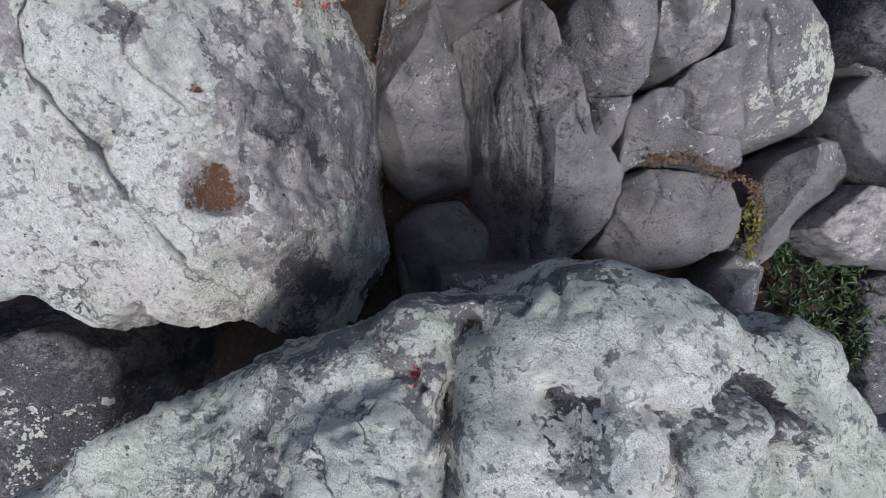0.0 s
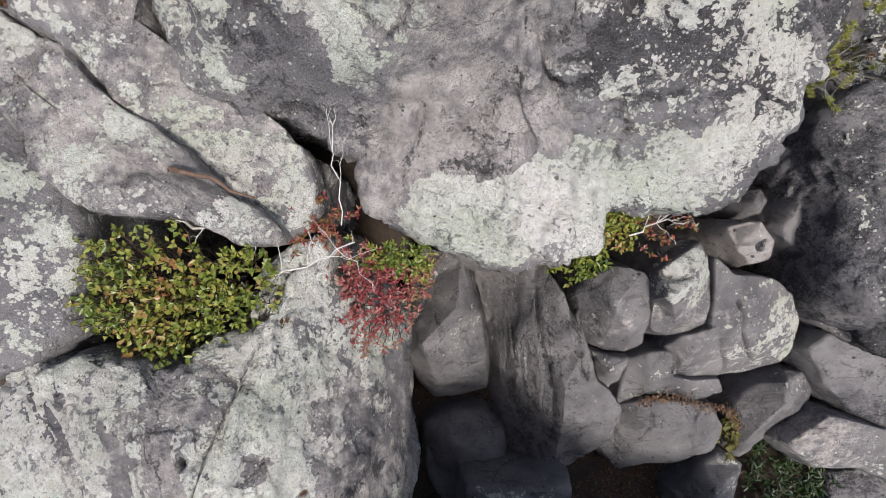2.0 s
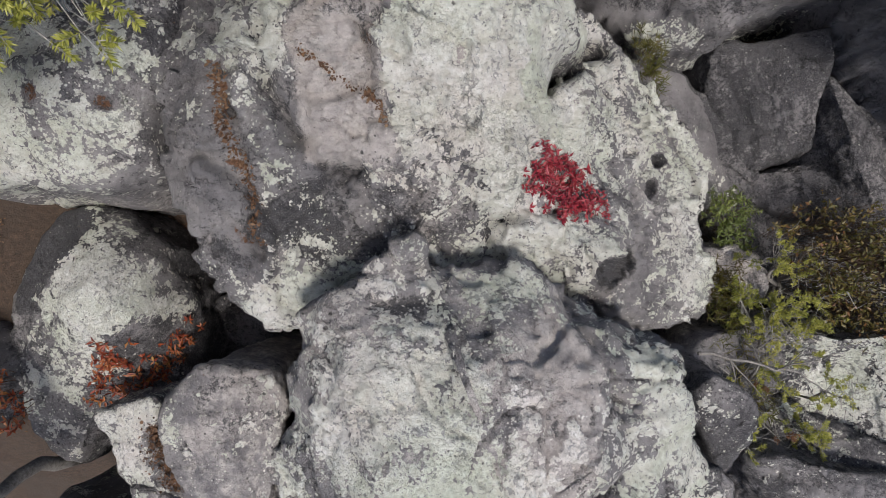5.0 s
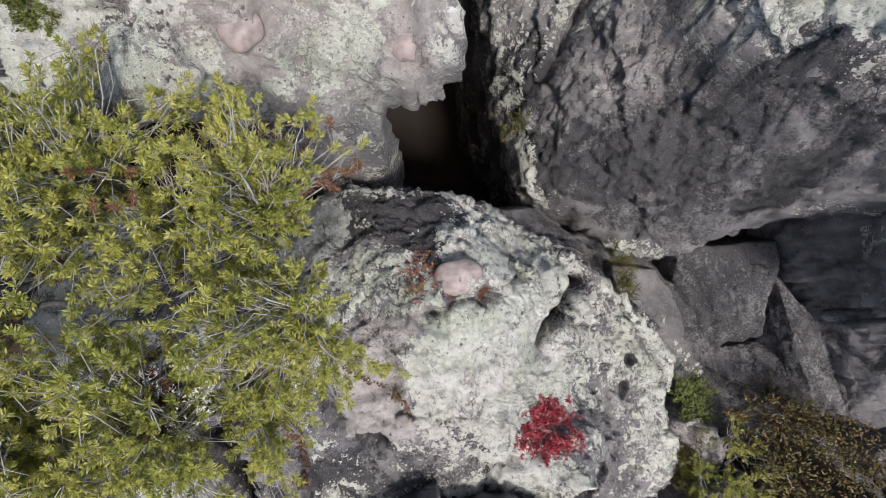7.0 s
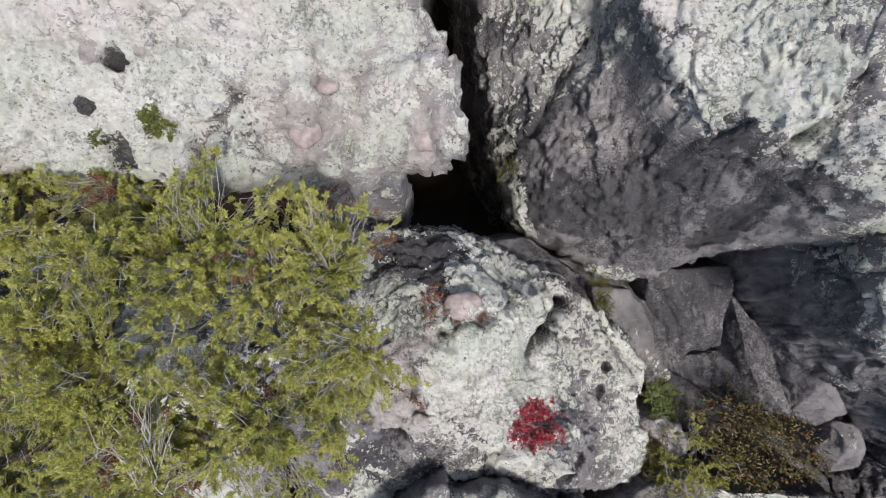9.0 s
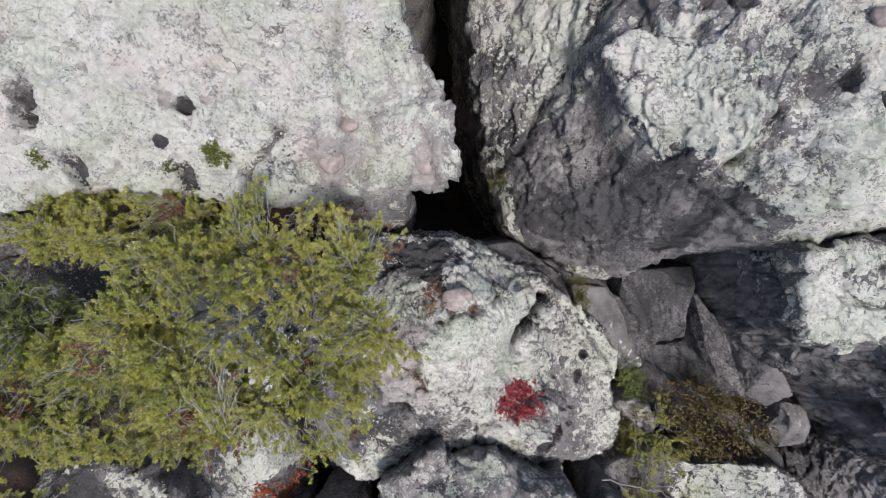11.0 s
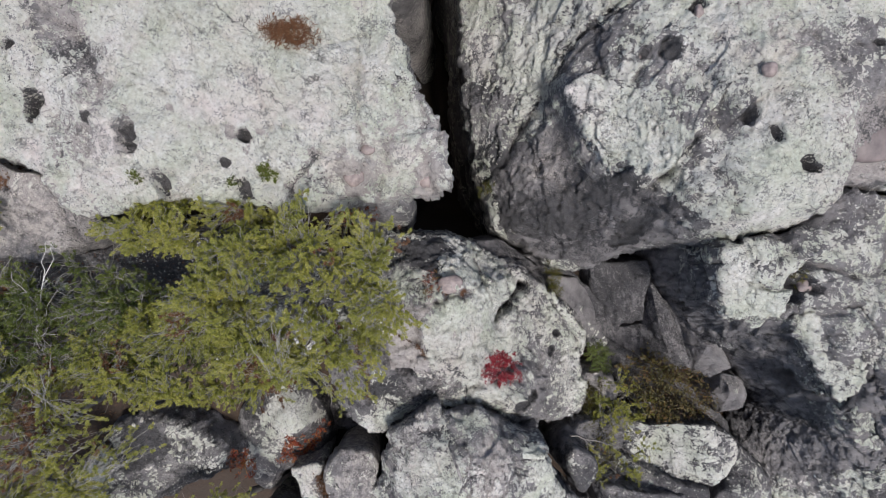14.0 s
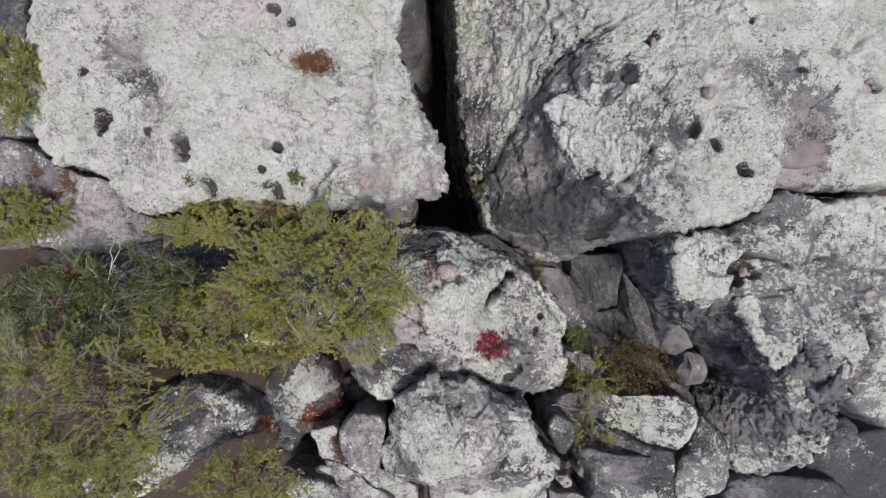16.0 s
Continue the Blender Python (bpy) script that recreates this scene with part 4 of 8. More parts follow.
# two added walls, tops out of view, keep the cleft's far end dark
rock("hidden_rear_slab", "unseen sandstone added behind the slab to darken the cleft", [(-0.99, 8.83, 3.90), (-0.97, 10.40, 3.90), (-1.00, 12.67, 3.90), (-3.39, 13.04, 3.90), (-6.31, 12.38, 3.80), (-6.08, 9.25, 3.70), (-4.98, 8.68, 3.80), (-2.76, 9.14, 3.90)], base=-3.6, step=0.08, lichen=0.55, dark=0.25, pink=0.5)
rock("hidden_rear_outcrop", "unseen sandstone added behind the outcrop to darken the cleft", [(-0.19, 9.98, 2.00), (-0.16, 11.77, 2.20), (-0.10, 14.78, 2.20), (2.40, 13.42, 3.60), (5.95, 12.53, 3.70), (5.87, 8.58, 3.80), (3.56, 9.03, 3.90), (1.17, 9.30, 3.20)], base=-3.6, step=0.08, lichen=0.55, dark=0.3, pink=0.3)
rock("side_rock", "mauve rock beyond the slab's end", [(-7.10, 9.39, 3.00), (-6.01, 9.16, 3.30), (-5.49, 8.51, 3.35), (-5.38, 7.68, 3.40), (-5.48, 6.89, 3.30), (-5.46, 6.46, 3.20), (-6.17, 6.44, 3.10), (-7.34, 6.84, 2.90)], base=0.0, step=0.03, lichen=0.35, dark=0.4, pink=0.45)
rock("sandstone_ledge", "mauve sandstone ledge with brown hollows under the pale slab",
     [(-6.84, 6.47, 3.30), (-5.59, 6.37, 3.50), (-5.12, 6.27, 3.60), (-4.85, 6.07, 3.60), (-4.32, 5.91, 3.55), (-4.15, 5.66, 3.50), (-3.91, 5.48, 3.45), (-3.63, 5.40, 3.40), (-4.06, 5.25, 3.35), (-4.50, 5.08, 3.30), (-5.05, 5.10, 3.40), (-5.66, 5.20, 3.40), (-6.93, 5.16, 3.20)],
     base=1.5, edge=0.08, flare=0.05, lichen=0.35, dark=0.35, pink=0.55, rough=0.03,
     pits=[(-5.15, 6.02, 0.11, 0.06, "rust"), (-4.93, 5.70, 0.09, 0.05, "rust"), (-4.79, 5.90, 0.15, 0.04, "rust"), (-5.32, 5.43, 0.13, 0.05, "rust"), (-4.45, 5.36, 0.13, 0.04)],
     cracks=[(0.03, 0.1, [(-4.25, 5.83), (-4.18, 5.50), (-4.02, 5.23)])])
rock("dark_rock_shelf", "dark wet-looking rock shelf among the shrubs",
     [(-5.53, 5.06, 3.00), (-4.62, 5.06, 3.10), (-4.05, 5.20, 3.10), (-3.48, 5.38, 3.10), (-2.95, 5.42, 3.00), (-2.91, 4.88, 2.90), (-3.68, 4.58, 2.80), (-4.64, 4.51, 2.80), (-5.38, 4.65, 2.80)],
     base=1.5, lichen=0.12, dark=0.75, pink=0.2, rust=0.25)
rock("block_support", "pale fractured sandstone block under the slab's overhang",
     [(-1.45, 5.85, 3.20), (-0.90, 5.85, 3.20), (-0.72, 5.76, 3.15), (-0.74, 5.62, 2.90), (-0.80, 5.40, 1.95), (-1.05, 5.38, 1.90), (-1.46, 5.42, 1.95)],
     inner=[(-0.95, 5.60, 2.85), (-1.15, 5.58, 2.60), (-0.90, 5.50, 2.40)],
     base=0.2, lichen=0.75, dark=0.08, pink=0.4, edge=0.03, planar=0.9, tension=0.05, rough=0.02, flare=-0.02)

# ---- the boulder with the red shrub, and its neighbours ----
rock("lichen_boulder", "large whitish lichen-crusted boulder carrying a red shrub",
     [(-1.65, 4.11, 2.85), (-1.63, 3.87, 2.85), (-1.55, 3.66, 2.80), (-1.48, 3.42, 2.72), (-1.34, 3.25, 2.65), (-1.19, 3.13, 2.60), (-0.95, 3.13, 2.60), (-0.72, 3.30, 2.60), (-0.45, 3.37, 2.55), (-0.29, 3.33, 2.55), (-0.09, 3.37, 2.55), (0.14, 3.36, 2.50), (0.31, 3.26, 2.35), (0.50, 3.08, 2.15), (0.80, 2.98, 1.90), (1.20, 2.97, 1.70), (1.45, 3.10, 1.60), (1.54, 3.32, 1.50), (1.54, 3.72, 1.45), (1.59, 3.92, 1.40), (1.47, 4.19, 1.50), (1.25, 4.44, 1.60), (1.00, 4.67, 1.70), (0.76, 4.84, 1.80), (0.68, 4.95, 1.75), (0.18, 5.10, 1.95), (-0.00, 5.24, 2.20), (-0.34, 5.31, 2.50), (-0.78, 5.37, 2.50), (-1.04, 5.38, 2.50), (-1.45, 5.10, 2.50), (-1.75, 4.50, 2.70)],
     inner=[(-0.51, 4.68, 3.33), (-0.17, 4.88, 3.28), (-0.61, 4.01, 2.95), (0.36, 3.78, 2.40), (1.00, 4.59, 1.60), (0.15, 3.64, 2.72), (0.51, 3.40, 2.70), (0.35, 4.35, 2.50), (-0.15, 4.00, 3.05), (-0.60, 3.98, 3.05), (-1.26, 3.37, 2.74), (-1.50, 3.84, 2.95), (-1.00, 4.40, 3.15), (0.30, 4.80, 2.50), (0.75, 3.90, 1.95), (0.95, 3.40, 1.95), (-0.35, 3.65, 2.75), (-0.80, 3.60, 2.75)],
     zones=[
            ("dark", 0.28, 0.08, [(-1.07, 5.36), (-0.74, 5.36), (-0.1, 5.26), (-0.29, 5.06), (-0.4, 4.92), (-0.69, 4.94), (-0.95, 5.08)]),
            ("lichen", -0.35, 0.08, [(-1.07, 5.36), (-0.74, 5.36), (-0.1, 5.26), (-0.29, 5.06), (-0.4, 4.92), (-0.69, 4.94), (-0.95, 5.08)]),
            ("pink", 0.5, 0.06, [(-0.9, 4.66), (-0.5, 4.66), (-0.49, 4.48), (-0.68, 4.43), (-0.55, 4.11), (-0.6, 3.74), (-0.78, 3.84), (-0.87, 4.19), (-0.97, 4.45)]),
            ("lichen", -0.3, 0.06, [(-0.9, 4.66), (-0.5, 4.66), (-0.49, 4.48), (-0.68, 4.43), (-0.55, 4.11), (-0.6, 3.74), (-0.78, 3.84), (-0.87, 4.19), (-0.97, 4.45)]),
            ("lichen", -0.2, 0.08, [(-1.59, 4.35), (-1.26, 4.31), (-1.23, 4.06), (-1.19, 3.75), (-1.22, 3.39), (-1.4, 3.36), (-1.48, 3.65), (-1.59, 3.86)]),
            ("pink", 0.8, 0.12, [(-0.92, 4.49), (-0.63, 4.45), (-0.64, 4.17), (-0.61, 4.06), (-0.52, 4.01), (-0.55, 3.85), (-0.73, 3.81), (-0.88, 3.85), (-0.96, 4.06), (-0.96, 4.23)]),
            ("lichen", -0.75, 0.12, [(-0.92, 4.49), (-0.63, 4.45), (-0.64, 4.17), (-0.61, 4.06), (-0.52, 4.01), (-0.55, 3.85), (-0.73, 3.81), (-0.88, 3.85), (-0.96, 4.06), (-0.96, 4.23)]),
            ("dark", -0.3, 0.05, [(-0.92, 4.49), (-0.63, 4.45), (-0.64, 4.17), (-0.61, 4.06), (-0.52, 4.01), (-0.55, 3.85), (-0.73, 3.81), (-0.88, 3.85), (-0.96, 4.06), (-0.96, 4.23)]),
            # shade beside the dome, painted as a darker zone
            ("dark", 0.1, 0.1, [(-1.15, 3.7), (-0.89, 3.78), (-0.7, 3.58), (-0.54, 3.53), (-0.83, 3.3), (-1.05, 3.25), (-1.19, 3.39)]),
            ("lichen", 0.25, 0.1, [(-0.45, 4.4), (0.16, 4.64), (0.32, 4.32), (0.3, 4.03), (-0.01, 3.89), (-0.22, 3.9), (-0.46, 4.16)]),
            ("lichen", 0.02, 0.1, [(0.32, 4.32), (0.85, 4.79), (1.29, 4.39), (1.53, 3.63), (1.48, 3.13), (0.86, 3.12), (0.56, 3.53), (0.81, 3.97)])],
     base=-0.1, edge=0.08, flare=0.03, rough=0.04, jag=0.03, step=0.016, knob=0.3, crag=1.5, soft=0.7, planar=0.45, lichen=0.64, dark=0.28, pink=0.3,
     cracks=[(0.045, 0.85, [(0.63, 4.7), (0.49, 4.59), (0.35, 4.48), (0.27, 4.33)]), (0.03, 0.2, [(0.01, 5.03), (0.1, 4.8), (-0.09, 4.67), (-0.33, 4.66), (-0.47, 4.62)]), (0.025, 0.15, [(0.93, 4.85), (1.14, 4.39), (1.43, 3.96), (1.55, 3.54)]), (0.030, 0.12, [(-1.34, 4.45), (-1.31, 4.30), (-1.25, 4.04), (-1.20, 3.78), (-1.18, 3.42)]), (0.03, 0.10, [(-0.63, 4.52), (-0.65, 4.29), (-0.65, 4.17), (-0.60, 4.13), (-0.56, 4.02)]), (0.025, 0.06, [(-0.93, 4.32), (-0.80, 4.24), (-0.65, 4.15)]),
             (0.07, 0.20, [(-1.10, 4.42), (-1.09, 4.24), (-1.02, 4.02), (-0.87, 3.86), (-0.72, 3.80)]), (0.03, 0.12, [(-0.09, 3.39), (-0.07, 3.59), (0.13, 3.63), (0.26, 3.65)]), (0.05, 0.1, [(0.71, 3.35), (0.84, 3.54), (0.88, 3.84)]), (0.04, 0.09, [(0.42, 4.55), (0.58, 4.42), (0.81, 4.36)])],
     ledges=[(0.10, [(-0.47, 4.65), (-0.35, 4.71), (-0.13, 4.69), (-0.02, 4.76)])],
     pits=[(-0.22, 4.29, 0.05, 0.05, "pink"), (-0.59, 4.43, 0.04, 0.05), (-0.31, 4.76, 0.10, 0.07, "rust"), (-0.12, 4.74, 0.05, 0.04, "rust"), (-0.74, 4.43, 0.16, 0.03, "pink")]
          + [(1.13, 4.08, 0.05, 0.08, "dark"), (1.01, 4.31, 0.04, 0.06), (0.74, 3.38, 0.08, 0.08, "dark"), (1.05, 3.85, 0.05, 0.06, "dark"), (0.58, 3.34, 0.10, 0.08, "dark"), (0.88, 4.08, 0.05, 0.06)],
     # dark patches on the lower side mix speckled crust with painted shade
     patches=[(-0.81, 4.09, 0.28, "pink", 0.7), (-0.81, 4.09, 0.26, "lichen", -0.75), (-0.89, 4.45, 0.15, "pink", 0.6), (-0.79, 4.45, 0.13, "lichen", -0.5), (-1.25, 3.84, 0.06, "rust", 0.7), (-1.31, 4.22, 0.05, "rust", 0.5), (-1.20, 3.53, 0.06, "rust", 0.6), (-0.61, 4.40, 0.08, "rust", 0.35), (-1.51, 3.96, 0.18, "dark", 0.25), (-0.99, 3.53, 0.23, "dark", 0.45), (-0.53, 3.48, 0.31, "dark", 0.3), (-1.35, 3.40, 0.15, "dark", 0.3), (-0.37, 3.68, 0.26, "pink", 0.3), (-0.32, 3.66, 0.33, "lichen", -0.32), (-1.40, 3.76, 0.28, "lichen", -0.28), (-1.30, 3.45, 0.23, "lichen", -0.3), (-0.89, 3.63, 0.23, "lichen", -0.15), (-0.68, 3.50, 0.23, "lichen", -0.3), (-0.12, 4.33, 0.23, "lichen", 0.3), (0.37, 4.09, 0.15, "lichen", 0.15), (0.71, 3.84, 0.21, "dark", 0.25)]
          + [(-0.52, 5.16, 0.26, "dark", 0.6), (-0.77, 5.25, 0.26, "dark", 0.5), (-0.52, 5.21, 0.26, "lichen", -0.4), (-0.22, 5.03, 0.17, "lichen", 0.3)])

pebble(bpy.data.objects["lichen_boulder"], "lichen_boulder", -0.28, 4.81, 0.12, 0.9, 0.5)
rock("wedge_rock", "small tan stone wedged beside the red shrub",
     [(-0.06, 3.55, 2.50), (-0.00, 3.61, 2.55), (0.19, 3.61, 2.60), (0.31, 3.63, 2.60), (0.33, 3.58, 2.55), (0.24, 3.54, 2.50), (0.18, 3.43, 2.40), (0.05, 3.38, 2.35), (-0.06, 3.45, 2.40)],
     base=1.9, edge=0.04, rough=0.012, jag=0.008, step=0.012, lichen=0.15, dark=0.2, pink=0.75)

rock("domed_boulder", "huge rounded boulder with grey-green lichen and pinkish top",
     [(-1.00, 3.17, 3.00), (-0.86, 3.26, 3.05), (-0.70, 3.36, 3.10), (-0.53, 3.46, 3.12), (-0.43, 3.51, 3.15), (-0.42, 3.38, 2.95), (-0.27, 3.36, 2.90), (-0.12, 3.38, 2.90), (0.06, 3.39, 2.90), (0.17, 3.32, 2.88), (0.35, 3.20, 2.80), (0.57, 3.08, 2.75), (0.80, 3.06, 2.70), (0.84, 2.94, 2.80), (0.73, 2.92, 3.00), (0.87, 2.75, 2.90), (0.87, 2.58, 2.75), (0.98, 2.46, 2.60), (1.28, 2.16, 2.40), (1.24, 1.91, 2.35), (1.16, 1.76, 2.30), (1.01, 1.56, 2.25), (0.84, 1.54, 2.20), (0.64, 1.56, 2.20), (0.49, 1.54, 2.20), (0.47, 1.38, 2.20), (0.22, 1.31, 2.20), (-0.00, 1.33, 2.20), (-0.20, 1.43, 2.20), (-0.47, 1.54, 2.20), (-0.50, 1.76, 2.35), (-0.69, 1.85, 2.45), (-0.85, 1.91, 2.55), (-1.10, 1.93, 2.55), (-1.18, 2.16, 2.60), (-1.20, 2.34, 2.65), (-1.06, 2.64, 2.75), (-1.02, 2.88, 2.85), (-0.98, 3.06, 2.90)],
     inner=[(-0.31, 2.47, 3.34), (-0.63, 3.00, 3.30), (-0.06, 2.96, 3.36), (0.35, 2.15, 2.80), (0.64, 2.31, 2.88), (0.39, 3.00, 3.15), (-0.49, 3.12, 3.28), (0.30, 2.60, 3.25), (-0.53, 2.13, 2.95), (-0.21, 2.11, 2.95), (0.13, 2.12, 2.90), (-0.61, 1.89, 2.50), (-0.31, 1.86, 2.50), (0.05, 1.92, 2.50), (0.48, 2.28, 2.75), (0.76, 2.12, 2.60), (0.98, 1.87, 2.40), (0.33, 1.70, 2.35), (-0.85, 2.21, 2.90), (-0.84, 2.82, 3.10), (0.56, 2.63, 3.00), (0.23, 2.80, 3.25)],
     zones=[
            ("lichen", 0.34, 0.12, [(-0.51, 2.39), (-0.34, 2.41), (-0.19, 2.33), (-0.13, 2.24), (-0.18, 2.09), (-0.28, 1.99), (-0.41, 1.96), (-0.6, 2.01), (-0.59, 2.15), (-0.53, 2.26)]),
            ("lichen", -0.10, 0.1, [(-1.05, 2.71), (-0.83, 2.5), (-0.71, 2.32), (-0.72, 2.15), (-0.69, 1.98), (-1.06, 1.98), (-1.16, 2.31), (-1.17, 2.47), (-1.12, 2.57)]),
            ("dark", 0.04, 0.1, [(-1.05, 2.71), (-0.83, 2.5), (-0.71, 2.32), (-0.72, 2.15), (-0.69, 1.98), (-1.06, 1.98), (-1.16, 2.31), (-1.17, 2.47), (-1.12, 2.57)]),
            ("pink", 0.5, 0.12, [(-0.09, 2.7), (0.29, 2.77), (0.3, 2.54), (0.24, 2.42), (-0.03, 2.39), (-0.1, 2.54)]),
            ("lichen", -0.12, 0.12, [(-0.09, 2.7), (0.29, 2.77), (0.3, 2.54), (0.24, 2.42), (-0.03, 2.39), (-0.1, 2.54)]),
            ("dark", 0.2, 0.1, [(0.24, 2.41), (0.54, 2.41), (0.91, 2.33), (1.11, 2.16), (1.1, 1.93), (0.74, 1.98), (0.38, 2.03), (0.19, 2.18)]),
            ("lichen", 0.5, 0.08, [(-0.37, 1.64), (0.07, 1.72), (0.44, 1.82), (0.58, 1.67), (0.48, 1.42), (0.09, 1.35), (-0.27, 1.43)]),
            ("lichen", -0.36, 0.06, [(-0.53, 1.91), (-0.18, 1.94), (0.26, 1.98), (0.41, 1.85), (0.07, 1.74), (-0.37, 1.66), (-0.46, 1.41), (-0.58, 1.5)]),
            ("pink", 0.2, 0.06, [(-0.53, 1.91), (-0.18, 1.94), (0.26, 1.98), (0.41, 1.85), (0.07, 1.74), (-0.37, 1.66), (-0.46, 1.41), (-0.58, 1.5)]),
            ("lichen", 0.3, 0.08, [(0.53, 1.67), (0.8, 1.78), (1.12, 1.95), (1.23, 2.12), (1.26, 1.95), (1.14, 1.77), (0.8, 1.58)])],
     base=0.0, edge=0.10, flare=-0.12, rough=0.032, crag=1.3, knob=0.15, soft=0.7, planar=0.5, fracture=1.2, jag=0.025, step=0.016, lichen=0.54, dark=0.25, pink=0.42,
     ledges=[(0.10, [(0.29, 2.58), (0.25, 2.4), (0.2, 2.17), (-0.06, 2.05), (-0.39, 1.96), (-0.7, 1.97), (-0.9, 2.09), (-1.01, 2.29), (-1.13, 2.55)])],
     cracks=[(0.03, 0.08, [(0.20, 3.33), (0.30, 3.10), (0.40, 2.84), (0.46, 2.72), (0.56, 2.61)]), (0.05, 0.07, [(-0.81, 1.92), (-0.61, 1.89), (-0.31, 1.84), (-0.08, 1.88), (0.20, 2.00), (0.40, 2.15), (0.53, 2.43)]), (0.03, 0.05, [(0.74, 2.39), (0.76, 2.26), (0.84, 2.21)]), (0.02, 0.03, [(-0.16, 3.13), (-0.07, 3.00), (-0.05, 2.81), (-0.07, 2.63), (-0.05, 2.40)]), (0.025, 0.08, [(1.05, 2.47), (1.16, 2.24), (1.24, 2.13)]), (0.03, 0.06, [(-0.97, 2.63), (-0.89, 2.43), (-0.74, 2.22), (-0.70, 2.04)]), (0.04, 0.08, [(-0.68, 3.33), (-0.60, 3.23), (-0.41, 3.25), (-0.25, 3.26)])],
     pits=[(-0.31, 2.46, 0.01, 0.03, "dark"), (-0.18, 2.46, 0.02, 0.03, "dark"), (-0.09, 2.34, 0.02, 0.02, "pink"), (0.06, 2.96, 0.02, 0.03), (-0.02, 2.97, 0.01, 0.02), (0.13, 2.99, 0.01, 0.02)],
     # dark patch at (-0.40, 3.26) paints the shadow behind the ridge tip
     patches=[(0.08, 3.00, 0.28, "pink", 0.6), (0.14, 2.76, 0.17, "pink", 0.35), (0.12, 3.00, 0.24, "lichen", -0.35), (-0.12, 2.96, 0.11, "pink", 0.4), (-0.55, 2.90, 0.17, "lichen", 0.25), (-0.36, 2.40, 0.20, "lichen", 0.4), (0.04, 2.50, 0.15, "lichen", 0.25), (-0.77, 2.33, 0.17, "lichen", -0.2), (-0.66, 2.70, 0.15, "dark", 0.2), (-0.83, 2.90, 0.13, "dark", 0.25), (-0.40, 3.26, 0.22, "dark", 0.35), (-0.33, 2.66, 0.11, "dark", 0.2), (-0.16, 3.16, 0.09, "dark", 0.2)]
          + [(0.79, 2.16, 0.50, "dark", 0.18), (0.53, 2.08, 0.24, "dark", 0.15), (0.82, 2.13, 0.39, "pink", 0.25), (0.06, 1.82, 0.24, "dark", 0.2), (-0.05, 1.82, 0.31, "lichen", -0.3), (-0.41, 1.76, 0.16, "lichen", -0.3), (0.79, 2.13, 0.39, "lichen", 0.02), (-0.05, 1.56, 0.34, "lichen", 0.45), (0.27, 1.58, 0.31, "lichen", 0.42), (0.98, 2.08, 0.18, "lichen", 0.15)]
          + [(-0.46, 2.28, 0.31, "lichen", 0.38), (0.46, 2.08, 0.33, "lichen", 0.12), (-0.08, 2.26, 0.20, "lichen", 0.2), (0.43, 1.20, 0.10, "pink", 0.3), (0.58, 1.47, 0.10, "pink", 0.2)])

rock("ridge_boulder", "grey-mauve boulder with white lichen crusts leaning on the dome",
     [(-1.50, 2.88, 2.70), (-1.29, 2.89, 2.70), (-1.16, 2.84, 2.60), (-1.12, 2.65, 2.60), (-1.20, 2.33, 2.60), (-1.14, 1.94, 2.50), (-0.89, 1.85, 2.40), (-0.69, 1.80, 2.30), (-0.66, 1.57, 2.20), (-0.76, 1.45, 2.20), (-0.86, 1.45, 2.20), (-1.02, 1.60, 2.30), (-1.22, 1.84, 2.50), (-1.35, 1.97, 2.60), (-1.60, 2.19, 2.65), (-1.60, 2.31, 2.65), (-1.69, 2.48, 2.70), (-1.70, 2.67, 2.70), (-1.64, 2.77, 2.70)],
     inner=[(-1.34, 2.53, 2.78), (-1.30, 2.27, 2.72), (-1.07, 1.79, 2.40), (-0.90, 1.70, 2.35)],
     base=0.6, edge=0.06, flare=-0.05, rough=0.022, jag=0.015, step=0.016, lichen=0.52, dark=0.28, pink=0.45,
     pits=[(-1.55, 2.53, 0.01, 0.03, "dark"), (-1.54, 2.50, 0.01, 0.03, "dark")],
     patches=[(-1.58, 2.60, 0.11, "lichen", 0.4), (-1.44, 2.60, 0.09, "pink", 0.4), (-1.40, 2.80, 0.11, "dark", 0.25), (-1.22, 2.57, 0.14, "dark", 0.2), (-0.76, 1.80, 0.14, "lichen", 0.3), (-0.76, 1.73, 0.09, "pink", 0.3)])
rock("split_stone", "pale stone with a brown stained hollow between two boulders",
     [(-2.14, 2.63, 2.55), (-1.99, 2.66, 2.55), (-1.81, 2.72, 2.60), (-1.76, 2.67, 2.60), (-1.77, 2.48, 2.60), (-1.63, 2.31, 2.60), (-1.66, 2.17, 2.55), (-1.97, 2.24, 2.50), (-2.02, 2.37, 2.50), (-2.10, 2.52, 2.50)],
     base=0.8, edge=0.05, flare=-0.05, rough=0.018, jag=0.015, step=0.015, lichen=0.62, dark=0.15, pink=0.3,
     pits=[(-1.80, 2.53, 0.06, 0.05, "rust"), (-1.75, 2.38, 0.07, 0.06, "rust"), (-1.69, 2.28, 0.06, 0.05, "rust")])
